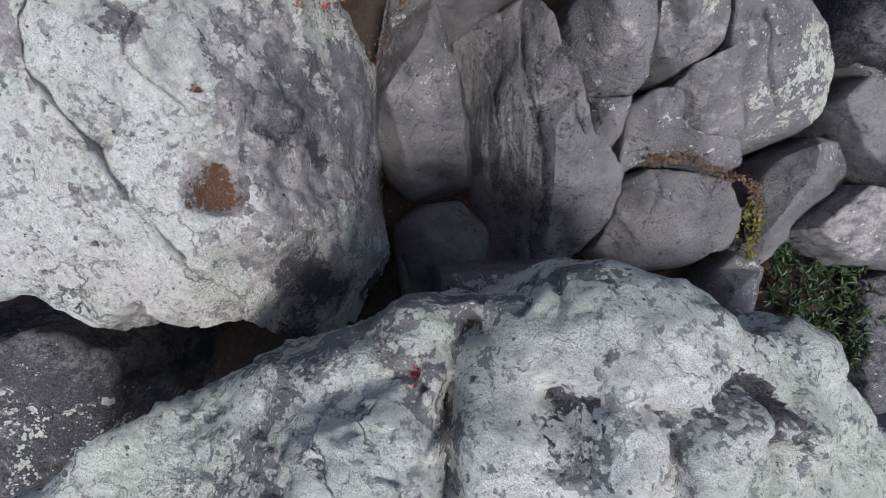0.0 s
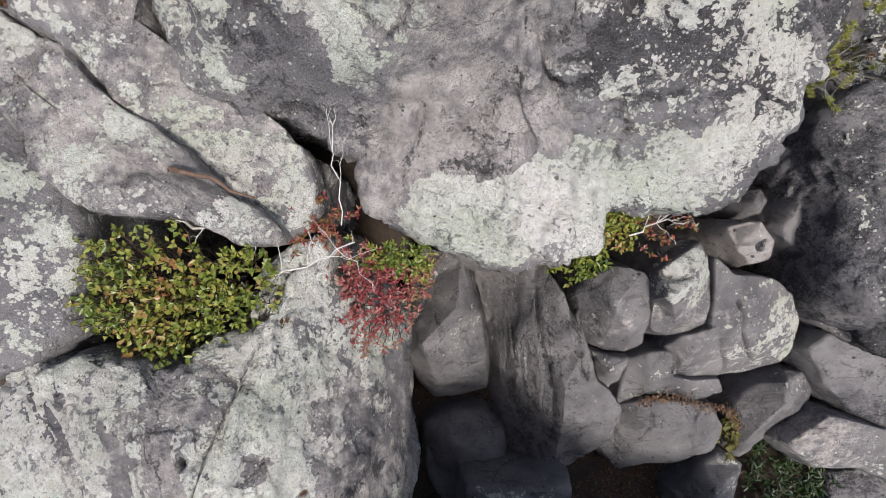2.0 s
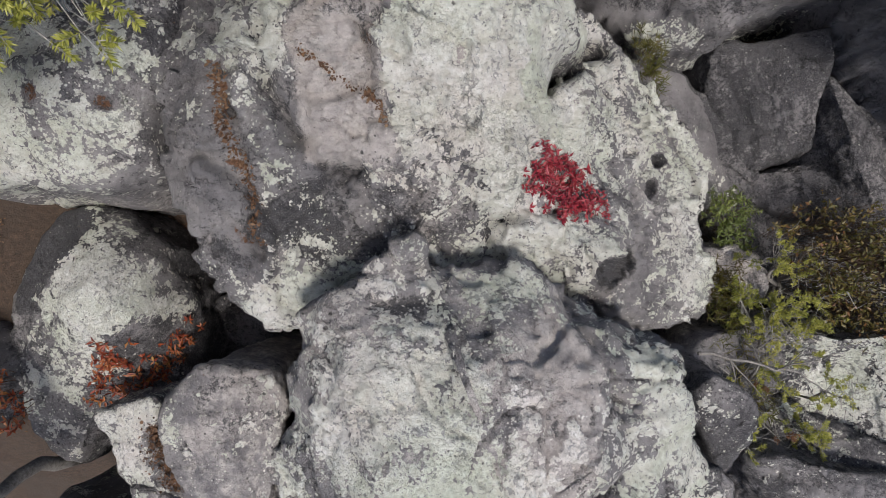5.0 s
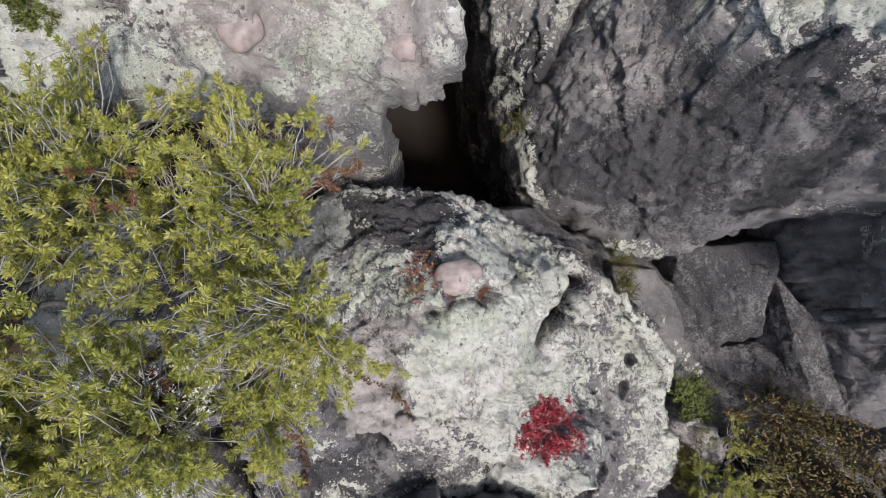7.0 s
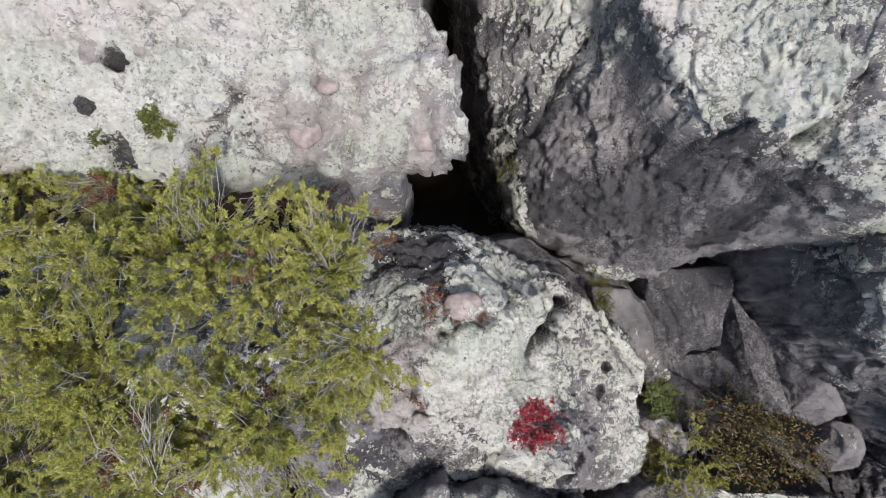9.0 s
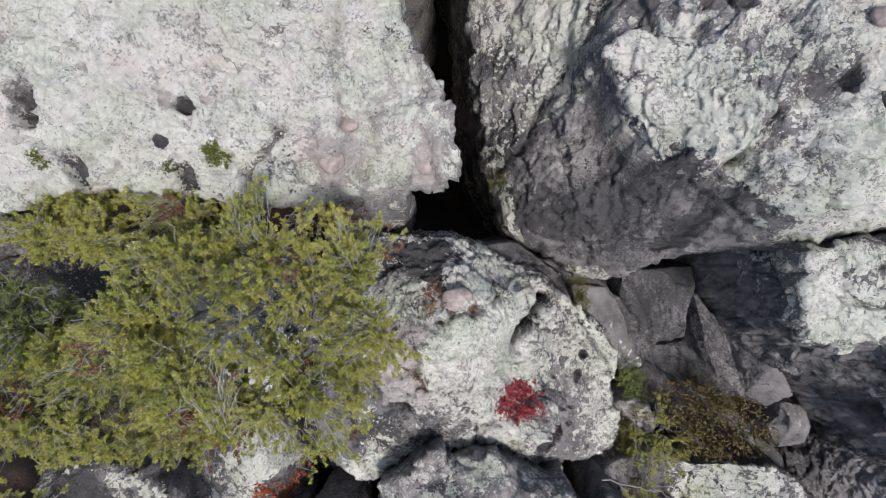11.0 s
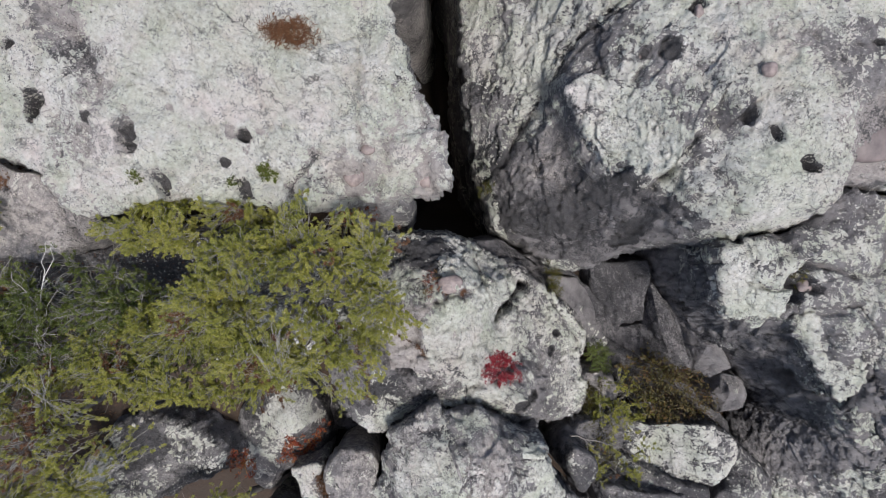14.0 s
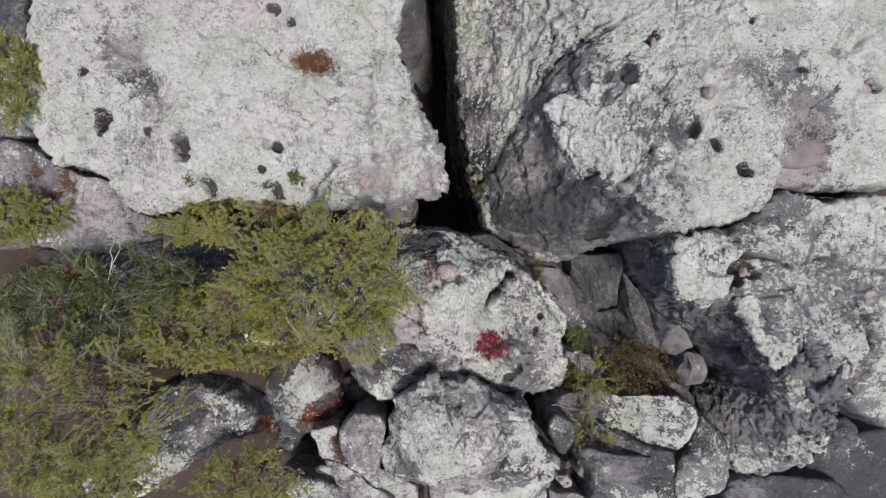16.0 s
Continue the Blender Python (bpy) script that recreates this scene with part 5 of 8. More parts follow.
rock("slab_boulder", "smooth mauve-grey slab split by a long diagonal crack",
     [(-1.93, 2.23, 2.55), (-1.76, 2.23, 2.60), (-1.62, 2.17, 2.62), (-1.34, 1.96, 2.62), (-1.15, 1.81, 2.55), (-0.98, 1.63, 2.45), (-0.80, 1.45, 2.38), (-0.88, 1.43, 2.42), (-1.09, 1.48, 2.58), (-1.40, 1.53, 2.64), (-1.57, 1.68, 2.62), (-1.66, 1.85, 2.58), (-1.79, 1.93, 2.55), (-1.83, 2.12, 2.55)],
     inner=[(-1.16, 2.05, 2.68), (-1.11, 1.60, 2.66)],
     base=0.5, edge=0.05, flare=-0.05, rough=0.02, jag=0.015, step=0.016, lichen=0.4, dark=0.2, pink=0.5,
     cracks=[(0.03, 0.07, [(-1.78, 1.99), (-1.65, 1.95), (-1.55, 2.03), (-1.43, 2.01)]), (0.04, 0.09, [(-1.20, 1.62), (-1.16, 1.66), (-1.02, 1.64), (-0.88, 1.56)])],
     patches=[(-1.67, 2.12, 0.15, "lichen", 0.35), (-1.33, 1.77, 0.19, "pink", 0.25), (-1.12, 1.86, 0.13, "lichen", 0.25), (-1.33, 1.52, 0.13, "dark", 0.3), (-0.95, 1.54, 0.11, "lichen", 0.3)])
rock("mottled_boulder", "mottled boulder with dense grey and white lichen",
     [(-1.79, 1.93, 2.60), (-1.67, 1.87, 2.60), (-1.60, 1.75, 2.60), (-1.45, 1.60, 2.60), (-1.42, 1.42, 2.55), (-1.46, 1.22, 2.50), (-1.46, 1.11, 2.45), (-1.63, 0.96, 2.50), (-1.87, 0.92, 2.50), (-2.21, 0.96, 2.50), (-2.61, 1.37, 2.40), (-2.57, 1.98, 2.40), (-2.04, 1.98, 2.60)],
     inner=[(-1.46, 1.06, 2.50), (-1.33, 0.88, 2.55), (-1.75, 1.50, 2.72)],
     base=0.4, edge=0.08, flare=-0.03, rough=0.03, jag=0.02, lichen=0.66, dark=0.28, pink=0.25,
     cracks=[(0.02, 0.04, [(-2.08, 2.02), (-1.94, 1.97), (-1.77, 1.97), (-1.61, 1.93)]), (0.02, 0.05, [(-1.74, 1.77), (-1.76, 1.67), (-1.77, 1.53)])])

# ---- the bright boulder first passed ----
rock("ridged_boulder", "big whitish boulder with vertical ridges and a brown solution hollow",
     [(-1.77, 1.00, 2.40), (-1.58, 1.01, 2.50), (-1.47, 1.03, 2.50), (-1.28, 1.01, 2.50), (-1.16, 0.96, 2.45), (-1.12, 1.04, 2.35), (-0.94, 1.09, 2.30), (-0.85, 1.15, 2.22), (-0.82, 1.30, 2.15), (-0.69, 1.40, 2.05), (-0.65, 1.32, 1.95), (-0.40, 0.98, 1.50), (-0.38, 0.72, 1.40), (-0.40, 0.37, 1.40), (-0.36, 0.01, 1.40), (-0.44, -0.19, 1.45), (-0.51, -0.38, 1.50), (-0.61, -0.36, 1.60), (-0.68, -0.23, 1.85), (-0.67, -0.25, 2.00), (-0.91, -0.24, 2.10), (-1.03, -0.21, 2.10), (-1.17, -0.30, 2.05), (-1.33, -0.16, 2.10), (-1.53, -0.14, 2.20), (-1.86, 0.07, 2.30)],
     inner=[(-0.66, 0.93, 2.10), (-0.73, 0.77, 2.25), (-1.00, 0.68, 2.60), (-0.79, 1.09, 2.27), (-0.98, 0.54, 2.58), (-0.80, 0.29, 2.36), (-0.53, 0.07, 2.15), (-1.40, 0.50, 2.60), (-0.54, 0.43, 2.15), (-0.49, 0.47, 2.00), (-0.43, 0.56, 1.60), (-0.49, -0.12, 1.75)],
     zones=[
            ("dark", 0.08, 0.06, [(-1.54, 1.0), (-1.11, 0.93), (-1.03, 0.77), (-1.08, 0.69), (-1.28, 0.77), (-1.54, 0.83)]),
            ("lichen", -0.12, 0.06, [(-1.54, 1.0), (-1.11, 0.93), (-1.03, 0.77), (-1.08, 0.69), (-1.28, 0.77), (-1.54, 0.83)]),
            ("lichen", -0.15, 0.06, [(-0.62, 0.74), (-0.39, 0.84), (-0.37, 0.34), (-0.45, -0.04), (-0.59, -0.09), (-0.57, 0.3)]),
            ("dark", 0.4, 0.03, [(-0.86, 0.67), (-0.77, 0.65), (-0.78, 0.52), (-0.84, 0.51)]),
            ("lichen", -0.6, 0.03, [(-0.86, 0.67), (-0.77, 0.65), (-0.78, 0.52), (-0.84, 0.51)]),
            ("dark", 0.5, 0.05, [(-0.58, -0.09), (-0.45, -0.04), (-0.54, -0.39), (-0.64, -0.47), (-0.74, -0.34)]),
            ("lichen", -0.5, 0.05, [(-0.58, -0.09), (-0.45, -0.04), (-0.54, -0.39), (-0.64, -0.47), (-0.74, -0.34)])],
     base=0.0, edge=0.08, flare=-0.02, rough=0.028, crag=0.9, soft=0.45, fracture=0.0, jag=0.02, step=0.0115, lichen=1.0, dark=0.10, pink=0.5, strata=(0.12, 0.085, 0.010),
     streaks=[(-1.05, 0.45, 1.1, 0.08, 0.12), (-0.44, 0.39, 0.22, 0.10, 1.0), (-1.20, 0.51, 0.33, 0.25, 0.35), (-0.37, -0.13, 0.16, 0.10, 0.5)] + [(-0.44, 0.72, 0.19, 0.10, 0.8), (-1.63, 0.72, 0.43, 0.6, 0.45)],
     cracks=[(0.012, 0.04, [(-0.87, 0.31), (-0.93, 0.28), (-1.03, 0.27)]), (0.014, 0.035, [(-1.10, 0.29), (-1.15, 0.15), (-1.01, 0.07), (-0.91, -0.01), (-0.93, -0.16)]), (0.012, 0.05, [(-1.08, 0.90), (-0.96, 0.89), (-0.78, 0.90), (-0.77, 0.82)]), (0.014, 0.06, [(-0.80, 1.09), (-0.77, 0.94), (-0.74, 0.77), (-0.63, 0.77)]), (0.014, 0.05, [(-1.12, 0.95), (-0.97, 0.90), (-0.81, 0.84)])],
     pits=[(-0.66, 0.15, 0.08, 0.06, "rust"), (-0.70, 0.46, 0.02, 0.03, "rust"), (-0.87, 0.62, 0.05, 0.03), (-0.91, 0.30, 0.02, 0.04), (-0.93, 0.18, 0.08, -0.04), (-1.04, 0.02, 0.01, 0.03, "rust")] + [(-1.06, 0.67, 0.02, 0.05, "dark")],
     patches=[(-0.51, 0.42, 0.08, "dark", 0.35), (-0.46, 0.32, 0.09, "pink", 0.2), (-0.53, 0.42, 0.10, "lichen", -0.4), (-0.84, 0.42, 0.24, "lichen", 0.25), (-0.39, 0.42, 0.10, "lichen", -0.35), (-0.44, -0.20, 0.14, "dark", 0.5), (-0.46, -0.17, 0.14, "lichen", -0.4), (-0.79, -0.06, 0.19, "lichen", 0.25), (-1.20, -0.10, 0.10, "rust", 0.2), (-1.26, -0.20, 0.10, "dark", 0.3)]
          + [(-1.48, 0.95, 0.16, "dark", 0.4), (-1.27, 0.83, 0.12, "dark", 0.3), (-1.50, 0.52, 0.23, "pink", 0.25), (-1.17, 0.73, 0.12, "pink", 0.3), (-0.57, 0.83, 0.12, "pink", 0.3), (-0.84, 0.83, 0.33, "lichen", 0.3)] + [(-0.74, 0.58, 0.28, "lichen", 0.25), (-1.19, 0.63, 0.20, "lichen", -0.1)])
rock("pale_block", "pale lichened block wedged against the ridged boulder",
     [(-0.95, 1.11, 2.20), (-0.93, 1.30, 2.15), (-0.83, 1.40, 2.10), (-0.68, 1.45, 2.05), (-0.65, 1.32, 2.00), (-0.67, 1.16, 2.00), (-0.83, 1.10, 2.10)],
     base=1.0, edge=0.04, rough=0.018, step=0.015, lichen=0.7, dark=0.08, pink=0.35, flare=0.02,
     cracks=[(0.02, 0.05, [(-0.77, 1.37), (-0.78, 1.24), (-0.76, 1.11)])])

# unseen right end is stretched outwards to cast shade on the hollow's soil
rock("near_boulder", "blue-grey boulder crusted with pale green lichen",
     [(-1.38, -0.85, 2.30), (-1.15, -0.70, 2.35), (-1.01, -0.56, 2.35), (-0.85, -0.46, 2.35), (-0.59, -0.33, 2.40), (-0.34, -0.25, 2.45), (-0.21, -0.20, 2.50), (-0.04, -0.17, 2.55), (0.13, -0.15, 2.60), (0.28, -0.07, 2.65), (0.41, -0.06, 2.65), (0.54, -0.09, 2.65), (0.65, -0.14, 2.65), (0.71, -0.22, 2.65), (0.99, -0.25, 2.50), (1.09, -0.36, 2.45), (1.28, -0.54, 2.40), (2.18, -0.80, 2.50), (2.03, -1.56, 2.60), (0.59, -2.10, 2.50), (-0.41, -2.03, 2.50), (-1.36, -1.63, 2.40)],
     inner=[(0.28, -0.11, 2.68), (0.45, -0.19, 2.84), (-0.27, -0.40, 2.75), (0.20, -0.60, 2.85), (0.60, -0.50, 2.85)],
     base=0.0, edge=0.06, flare=-0.45, lip=0.75, rough=0.034, crag=0.9, jag=0.02, step=0.019, lichen=0.94, dark=0.12, pink=0.15,
     cracks=[(0.035, 0.22, [(0.06, -0.17), (0.04, -0.25), (0.02, -0.32), (0.01, -0.42), (0.00, -0.57)]), (0.02, 0.03, [(-0.26, -0.45), (-0.25, -0.35), (-0.22, -0.27)]), (0.02, 0.04, [(-0.66, -0.46), (-0.60, -0.37), (-0.53, -0.31)]), (0.03, 0.10, [(0.22, -0.31), (0.25, -0.40), (0.27, -0.52)]), (0.03, 0.06, [(0.28, -0.31), (0.39, -0.30), (0.50, -0.31), (0.64, -0.31), (0.73, -0.37)]), (0.02, 0.06, [(0.47, -0.32), (0.48, -0.42), (0.47, -0.55)]), (0.02, 0.06, [(0.68, -0.32), (0.69, -0.42), (0.70, -0.55)])],
     pits=[(0.35, -0.42, 0.10, -0.06), (0.56, -0.42, 0.10, -0.06), (0.11, -0.39, 0.10, -0.04), (-0.15, -0.42, 0.17, -0.05), (-0.37, -0.43, 0.12, -0.04), (0.78, -0.41, 0.10, -0.04)],
     patches=[(-0.28, -0.30, 0.15, "lichen", 0.15), (0.22, -0.40, 0.06, "dark", 0.5), (-0.03, -0.40, 0.07, "dark", 0.3), (0.14, -0.45, 0.07, "lichen", 0.4), (0.37, -0.40, 0.11, "lichen", 0.3), (-0.13, -0.50, 0.10, "lichen", 0.3), (-0.18, -0.45, 0.21, "lichen", 0.3), (0.21, -0.11, 0.12, "lichen", 0.2), (0.46, -0.15, 0.17, "lichen", 0.25), (0.83, -0.40, 0.09, "pink", 0.3)])
rock("spotted_boulder", "dark boulder spotted with round grey lichens",
     [(-2.66, -0.42, 1.20), (-2.03, -0.40, 1.50), (-1.71, -0.37, 1.55), (-1.62, -0.43, 1.50), (-1.54, -0.50, 1.35), (-1.58, -0.75, 1.20), (-1.71, -1.04, 1.20), (-1.88, -1.11, 1.30), (-2.43, -1.19, 1.30), (-2.93, -0.85, 1.20)],
     base=0.0, edge=0.12, lichen=0.26, dark=0.6, pink=0.1)

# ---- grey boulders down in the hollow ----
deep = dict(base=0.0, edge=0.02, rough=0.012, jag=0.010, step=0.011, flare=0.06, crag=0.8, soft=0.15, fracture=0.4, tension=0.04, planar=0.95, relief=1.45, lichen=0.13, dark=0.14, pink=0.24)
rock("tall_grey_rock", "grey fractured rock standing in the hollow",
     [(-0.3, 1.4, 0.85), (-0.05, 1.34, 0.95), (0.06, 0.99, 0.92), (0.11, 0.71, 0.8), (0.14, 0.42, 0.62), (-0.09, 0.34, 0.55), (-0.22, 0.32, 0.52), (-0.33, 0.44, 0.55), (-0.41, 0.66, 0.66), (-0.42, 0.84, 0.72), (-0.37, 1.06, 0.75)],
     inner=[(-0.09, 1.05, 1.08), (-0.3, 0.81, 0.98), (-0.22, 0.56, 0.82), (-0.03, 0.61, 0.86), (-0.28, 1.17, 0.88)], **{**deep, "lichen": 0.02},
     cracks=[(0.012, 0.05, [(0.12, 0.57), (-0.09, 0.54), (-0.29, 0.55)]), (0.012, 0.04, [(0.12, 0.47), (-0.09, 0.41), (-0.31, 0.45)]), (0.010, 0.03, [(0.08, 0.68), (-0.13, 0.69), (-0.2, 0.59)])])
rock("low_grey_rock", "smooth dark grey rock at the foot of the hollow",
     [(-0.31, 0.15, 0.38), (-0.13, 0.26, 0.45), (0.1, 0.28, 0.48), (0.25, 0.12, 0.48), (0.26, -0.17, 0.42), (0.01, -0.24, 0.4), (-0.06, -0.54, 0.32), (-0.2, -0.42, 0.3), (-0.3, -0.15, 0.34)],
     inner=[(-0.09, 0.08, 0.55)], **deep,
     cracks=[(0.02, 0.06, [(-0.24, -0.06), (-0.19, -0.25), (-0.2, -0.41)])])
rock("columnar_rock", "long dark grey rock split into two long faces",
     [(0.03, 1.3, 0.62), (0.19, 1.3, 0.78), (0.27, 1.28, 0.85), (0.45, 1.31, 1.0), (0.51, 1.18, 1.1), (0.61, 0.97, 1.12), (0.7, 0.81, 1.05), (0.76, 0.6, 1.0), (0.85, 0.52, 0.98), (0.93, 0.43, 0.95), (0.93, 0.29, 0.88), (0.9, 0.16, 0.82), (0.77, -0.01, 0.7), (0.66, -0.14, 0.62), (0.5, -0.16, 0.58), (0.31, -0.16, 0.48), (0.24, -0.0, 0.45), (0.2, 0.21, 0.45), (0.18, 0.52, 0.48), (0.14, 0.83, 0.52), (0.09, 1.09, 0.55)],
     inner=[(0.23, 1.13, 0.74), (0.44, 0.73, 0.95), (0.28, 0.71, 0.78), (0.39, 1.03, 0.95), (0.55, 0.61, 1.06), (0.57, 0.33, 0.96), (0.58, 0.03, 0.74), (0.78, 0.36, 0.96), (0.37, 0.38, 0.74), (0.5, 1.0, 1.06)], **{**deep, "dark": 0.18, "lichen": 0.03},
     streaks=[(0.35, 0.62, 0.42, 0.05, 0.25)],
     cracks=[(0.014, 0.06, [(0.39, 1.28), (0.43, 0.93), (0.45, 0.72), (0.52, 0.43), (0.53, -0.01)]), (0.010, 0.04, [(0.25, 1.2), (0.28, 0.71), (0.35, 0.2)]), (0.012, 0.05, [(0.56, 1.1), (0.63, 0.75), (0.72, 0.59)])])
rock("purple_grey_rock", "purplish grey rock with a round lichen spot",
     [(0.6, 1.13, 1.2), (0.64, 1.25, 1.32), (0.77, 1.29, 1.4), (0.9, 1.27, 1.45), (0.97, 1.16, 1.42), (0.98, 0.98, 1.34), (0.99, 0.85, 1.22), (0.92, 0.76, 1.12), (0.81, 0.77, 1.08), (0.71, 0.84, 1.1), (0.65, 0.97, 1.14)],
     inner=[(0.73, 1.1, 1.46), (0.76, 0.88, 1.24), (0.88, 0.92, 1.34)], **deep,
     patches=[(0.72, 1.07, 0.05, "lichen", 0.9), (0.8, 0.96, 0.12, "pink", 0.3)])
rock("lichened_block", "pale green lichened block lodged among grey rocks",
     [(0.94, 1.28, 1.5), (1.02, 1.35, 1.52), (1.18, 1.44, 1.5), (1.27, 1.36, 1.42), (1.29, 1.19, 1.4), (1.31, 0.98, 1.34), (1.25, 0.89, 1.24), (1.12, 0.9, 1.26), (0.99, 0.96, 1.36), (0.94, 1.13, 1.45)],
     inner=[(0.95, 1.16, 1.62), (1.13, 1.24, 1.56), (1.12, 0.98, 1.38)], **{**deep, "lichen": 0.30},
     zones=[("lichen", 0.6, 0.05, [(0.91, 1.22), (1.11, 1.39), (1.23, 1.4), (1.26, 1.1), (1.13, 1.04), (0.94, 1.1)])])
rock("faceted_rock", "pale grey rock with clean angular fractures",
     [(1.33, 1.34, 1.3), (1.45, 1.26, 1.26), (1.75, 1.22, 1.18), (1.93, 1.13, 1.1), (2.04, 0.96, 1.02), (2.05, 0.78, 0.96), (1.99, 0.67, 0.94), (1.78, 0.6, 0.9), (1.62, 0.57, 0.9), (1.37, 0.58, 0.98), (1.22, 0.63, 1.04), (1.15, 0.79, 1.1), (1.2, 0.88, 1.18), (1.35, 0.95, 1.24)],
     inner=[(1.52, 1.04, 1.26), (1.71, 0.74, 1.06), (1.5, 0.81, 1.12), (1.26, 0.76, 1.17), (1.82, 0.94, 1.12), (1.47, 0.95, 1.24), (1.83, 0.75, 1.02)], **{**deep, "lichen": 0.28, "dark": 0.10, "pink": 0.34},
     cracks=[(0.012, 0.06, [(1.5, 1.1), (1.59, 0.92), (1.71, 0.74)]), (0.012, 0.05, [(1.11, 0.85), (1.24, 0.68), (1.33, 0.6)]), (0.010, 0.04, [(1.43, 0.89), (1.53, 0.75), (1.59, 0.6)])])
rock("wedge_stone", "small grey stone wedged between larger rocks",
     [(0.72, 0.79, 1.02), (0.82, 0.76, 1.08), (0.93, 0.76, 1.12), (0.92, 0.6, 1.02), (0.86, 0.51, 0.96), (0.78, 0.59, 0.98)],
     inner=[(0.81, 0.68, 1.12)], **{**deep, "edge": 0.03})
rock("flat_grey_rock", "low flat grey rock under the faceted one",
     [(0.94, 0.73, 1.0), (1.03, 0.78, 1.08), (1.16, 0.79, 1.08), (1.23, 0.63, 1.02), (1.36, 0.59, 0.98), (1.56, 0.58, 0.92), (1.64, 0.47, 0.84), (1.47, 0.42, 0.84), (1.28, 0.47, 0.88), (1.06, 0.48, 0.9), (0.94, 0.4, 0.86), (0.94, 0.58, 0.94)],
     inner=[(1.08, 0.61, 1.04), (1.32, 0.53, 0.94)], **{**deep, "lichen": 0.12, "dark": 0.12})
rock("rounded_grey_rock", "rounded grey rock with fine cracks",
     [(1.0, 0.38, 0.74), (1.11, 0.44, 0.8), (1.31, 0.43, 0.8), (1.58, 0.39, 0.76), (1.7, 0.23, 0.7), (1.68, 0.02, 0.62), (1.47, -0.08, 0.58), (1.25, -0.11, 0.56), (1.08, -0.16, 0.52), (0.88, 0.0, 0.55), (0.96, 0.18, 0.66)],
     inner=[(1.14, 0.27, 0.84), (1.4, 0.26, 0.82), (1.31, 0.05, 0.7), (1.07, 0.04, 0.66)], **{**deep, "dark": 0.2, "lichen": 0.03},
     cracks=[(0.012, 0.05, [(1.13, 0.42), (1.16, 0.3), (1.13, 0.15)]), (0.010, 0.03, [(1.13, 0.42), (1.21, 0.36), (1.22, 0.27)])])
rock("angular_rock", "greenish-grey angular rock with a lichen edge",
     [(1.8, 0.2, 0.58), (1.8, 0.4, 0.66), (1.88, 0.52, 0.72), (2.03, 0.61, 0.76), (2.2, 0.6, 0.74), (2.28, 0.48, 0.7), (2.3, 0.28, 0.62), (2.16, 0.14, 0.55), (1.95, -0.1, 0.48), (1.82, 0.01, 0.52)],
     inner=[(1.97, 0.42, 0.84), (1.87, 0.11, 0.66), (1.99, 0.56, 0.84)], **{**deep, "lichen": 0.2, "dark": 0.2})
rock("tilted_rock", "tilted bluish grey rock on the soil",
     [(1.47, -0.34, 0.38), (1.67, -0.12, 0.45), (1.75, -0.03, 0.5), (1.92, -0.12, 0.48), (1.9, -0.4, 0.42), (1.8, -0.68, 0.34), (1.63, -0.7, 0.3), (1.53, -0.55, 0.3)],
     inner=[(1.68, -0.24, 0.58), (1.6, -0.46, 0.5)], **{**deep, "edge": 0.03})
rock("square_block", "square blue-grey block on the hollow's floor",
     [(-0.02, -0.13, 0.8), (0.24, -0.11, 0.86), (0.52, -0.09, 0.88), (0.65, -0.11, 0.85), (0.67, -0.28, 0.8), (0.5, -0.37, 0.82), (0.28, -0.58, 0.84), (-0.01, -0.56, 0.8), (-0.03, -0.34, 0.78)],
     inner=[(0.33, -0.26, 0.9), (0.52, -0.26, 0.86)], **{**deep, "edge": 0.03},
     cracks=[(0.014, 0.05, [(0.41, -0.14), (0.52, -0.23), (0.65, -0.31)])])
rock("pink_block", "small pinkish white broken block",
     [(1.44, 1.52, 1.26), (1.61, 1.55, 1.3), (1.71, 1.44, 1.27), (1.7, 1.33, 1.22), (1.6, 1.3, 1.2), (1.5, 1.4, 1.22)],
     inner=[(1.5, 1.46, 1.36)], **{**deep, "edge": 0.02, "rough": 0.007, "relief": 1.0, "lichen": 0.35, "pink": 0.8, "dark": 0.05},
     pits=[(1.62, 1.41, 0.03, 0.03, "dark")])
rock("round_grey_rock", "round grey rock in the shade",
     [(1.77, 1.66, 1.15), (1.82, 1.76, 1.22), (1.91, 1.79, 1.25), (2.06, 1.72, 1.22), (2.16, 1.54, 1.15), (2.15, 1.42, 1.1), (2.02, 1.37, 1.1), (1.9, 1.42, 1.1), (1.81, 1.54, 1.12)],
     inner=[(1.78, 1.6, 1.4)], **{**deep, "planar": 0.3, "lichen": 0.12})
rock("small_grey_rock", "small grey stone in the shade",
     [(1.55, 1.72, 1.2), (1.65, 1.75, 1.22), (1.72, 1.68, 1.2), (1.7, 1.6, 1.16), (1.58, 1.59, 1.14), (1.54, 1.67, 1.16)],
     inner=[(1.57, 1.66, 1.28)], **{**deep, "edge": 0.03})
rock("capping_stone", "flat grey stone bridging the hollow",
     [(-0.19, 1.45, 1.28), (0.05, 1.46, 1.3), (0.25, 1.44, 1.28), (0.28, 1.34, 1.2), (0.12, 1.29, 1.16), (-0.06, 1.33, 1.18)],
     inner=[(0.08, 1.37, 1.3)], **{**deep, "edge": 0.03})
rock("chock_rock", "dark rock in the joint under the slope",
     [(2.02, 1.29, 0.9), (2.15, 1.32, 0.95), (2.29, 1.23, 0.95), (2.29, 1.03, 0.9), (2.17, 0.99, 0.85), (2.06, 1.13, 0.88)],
     inner=[(2.09, 1.17, 1.05)], **{**deep, "planar": 0.4, "dark": 0.4})
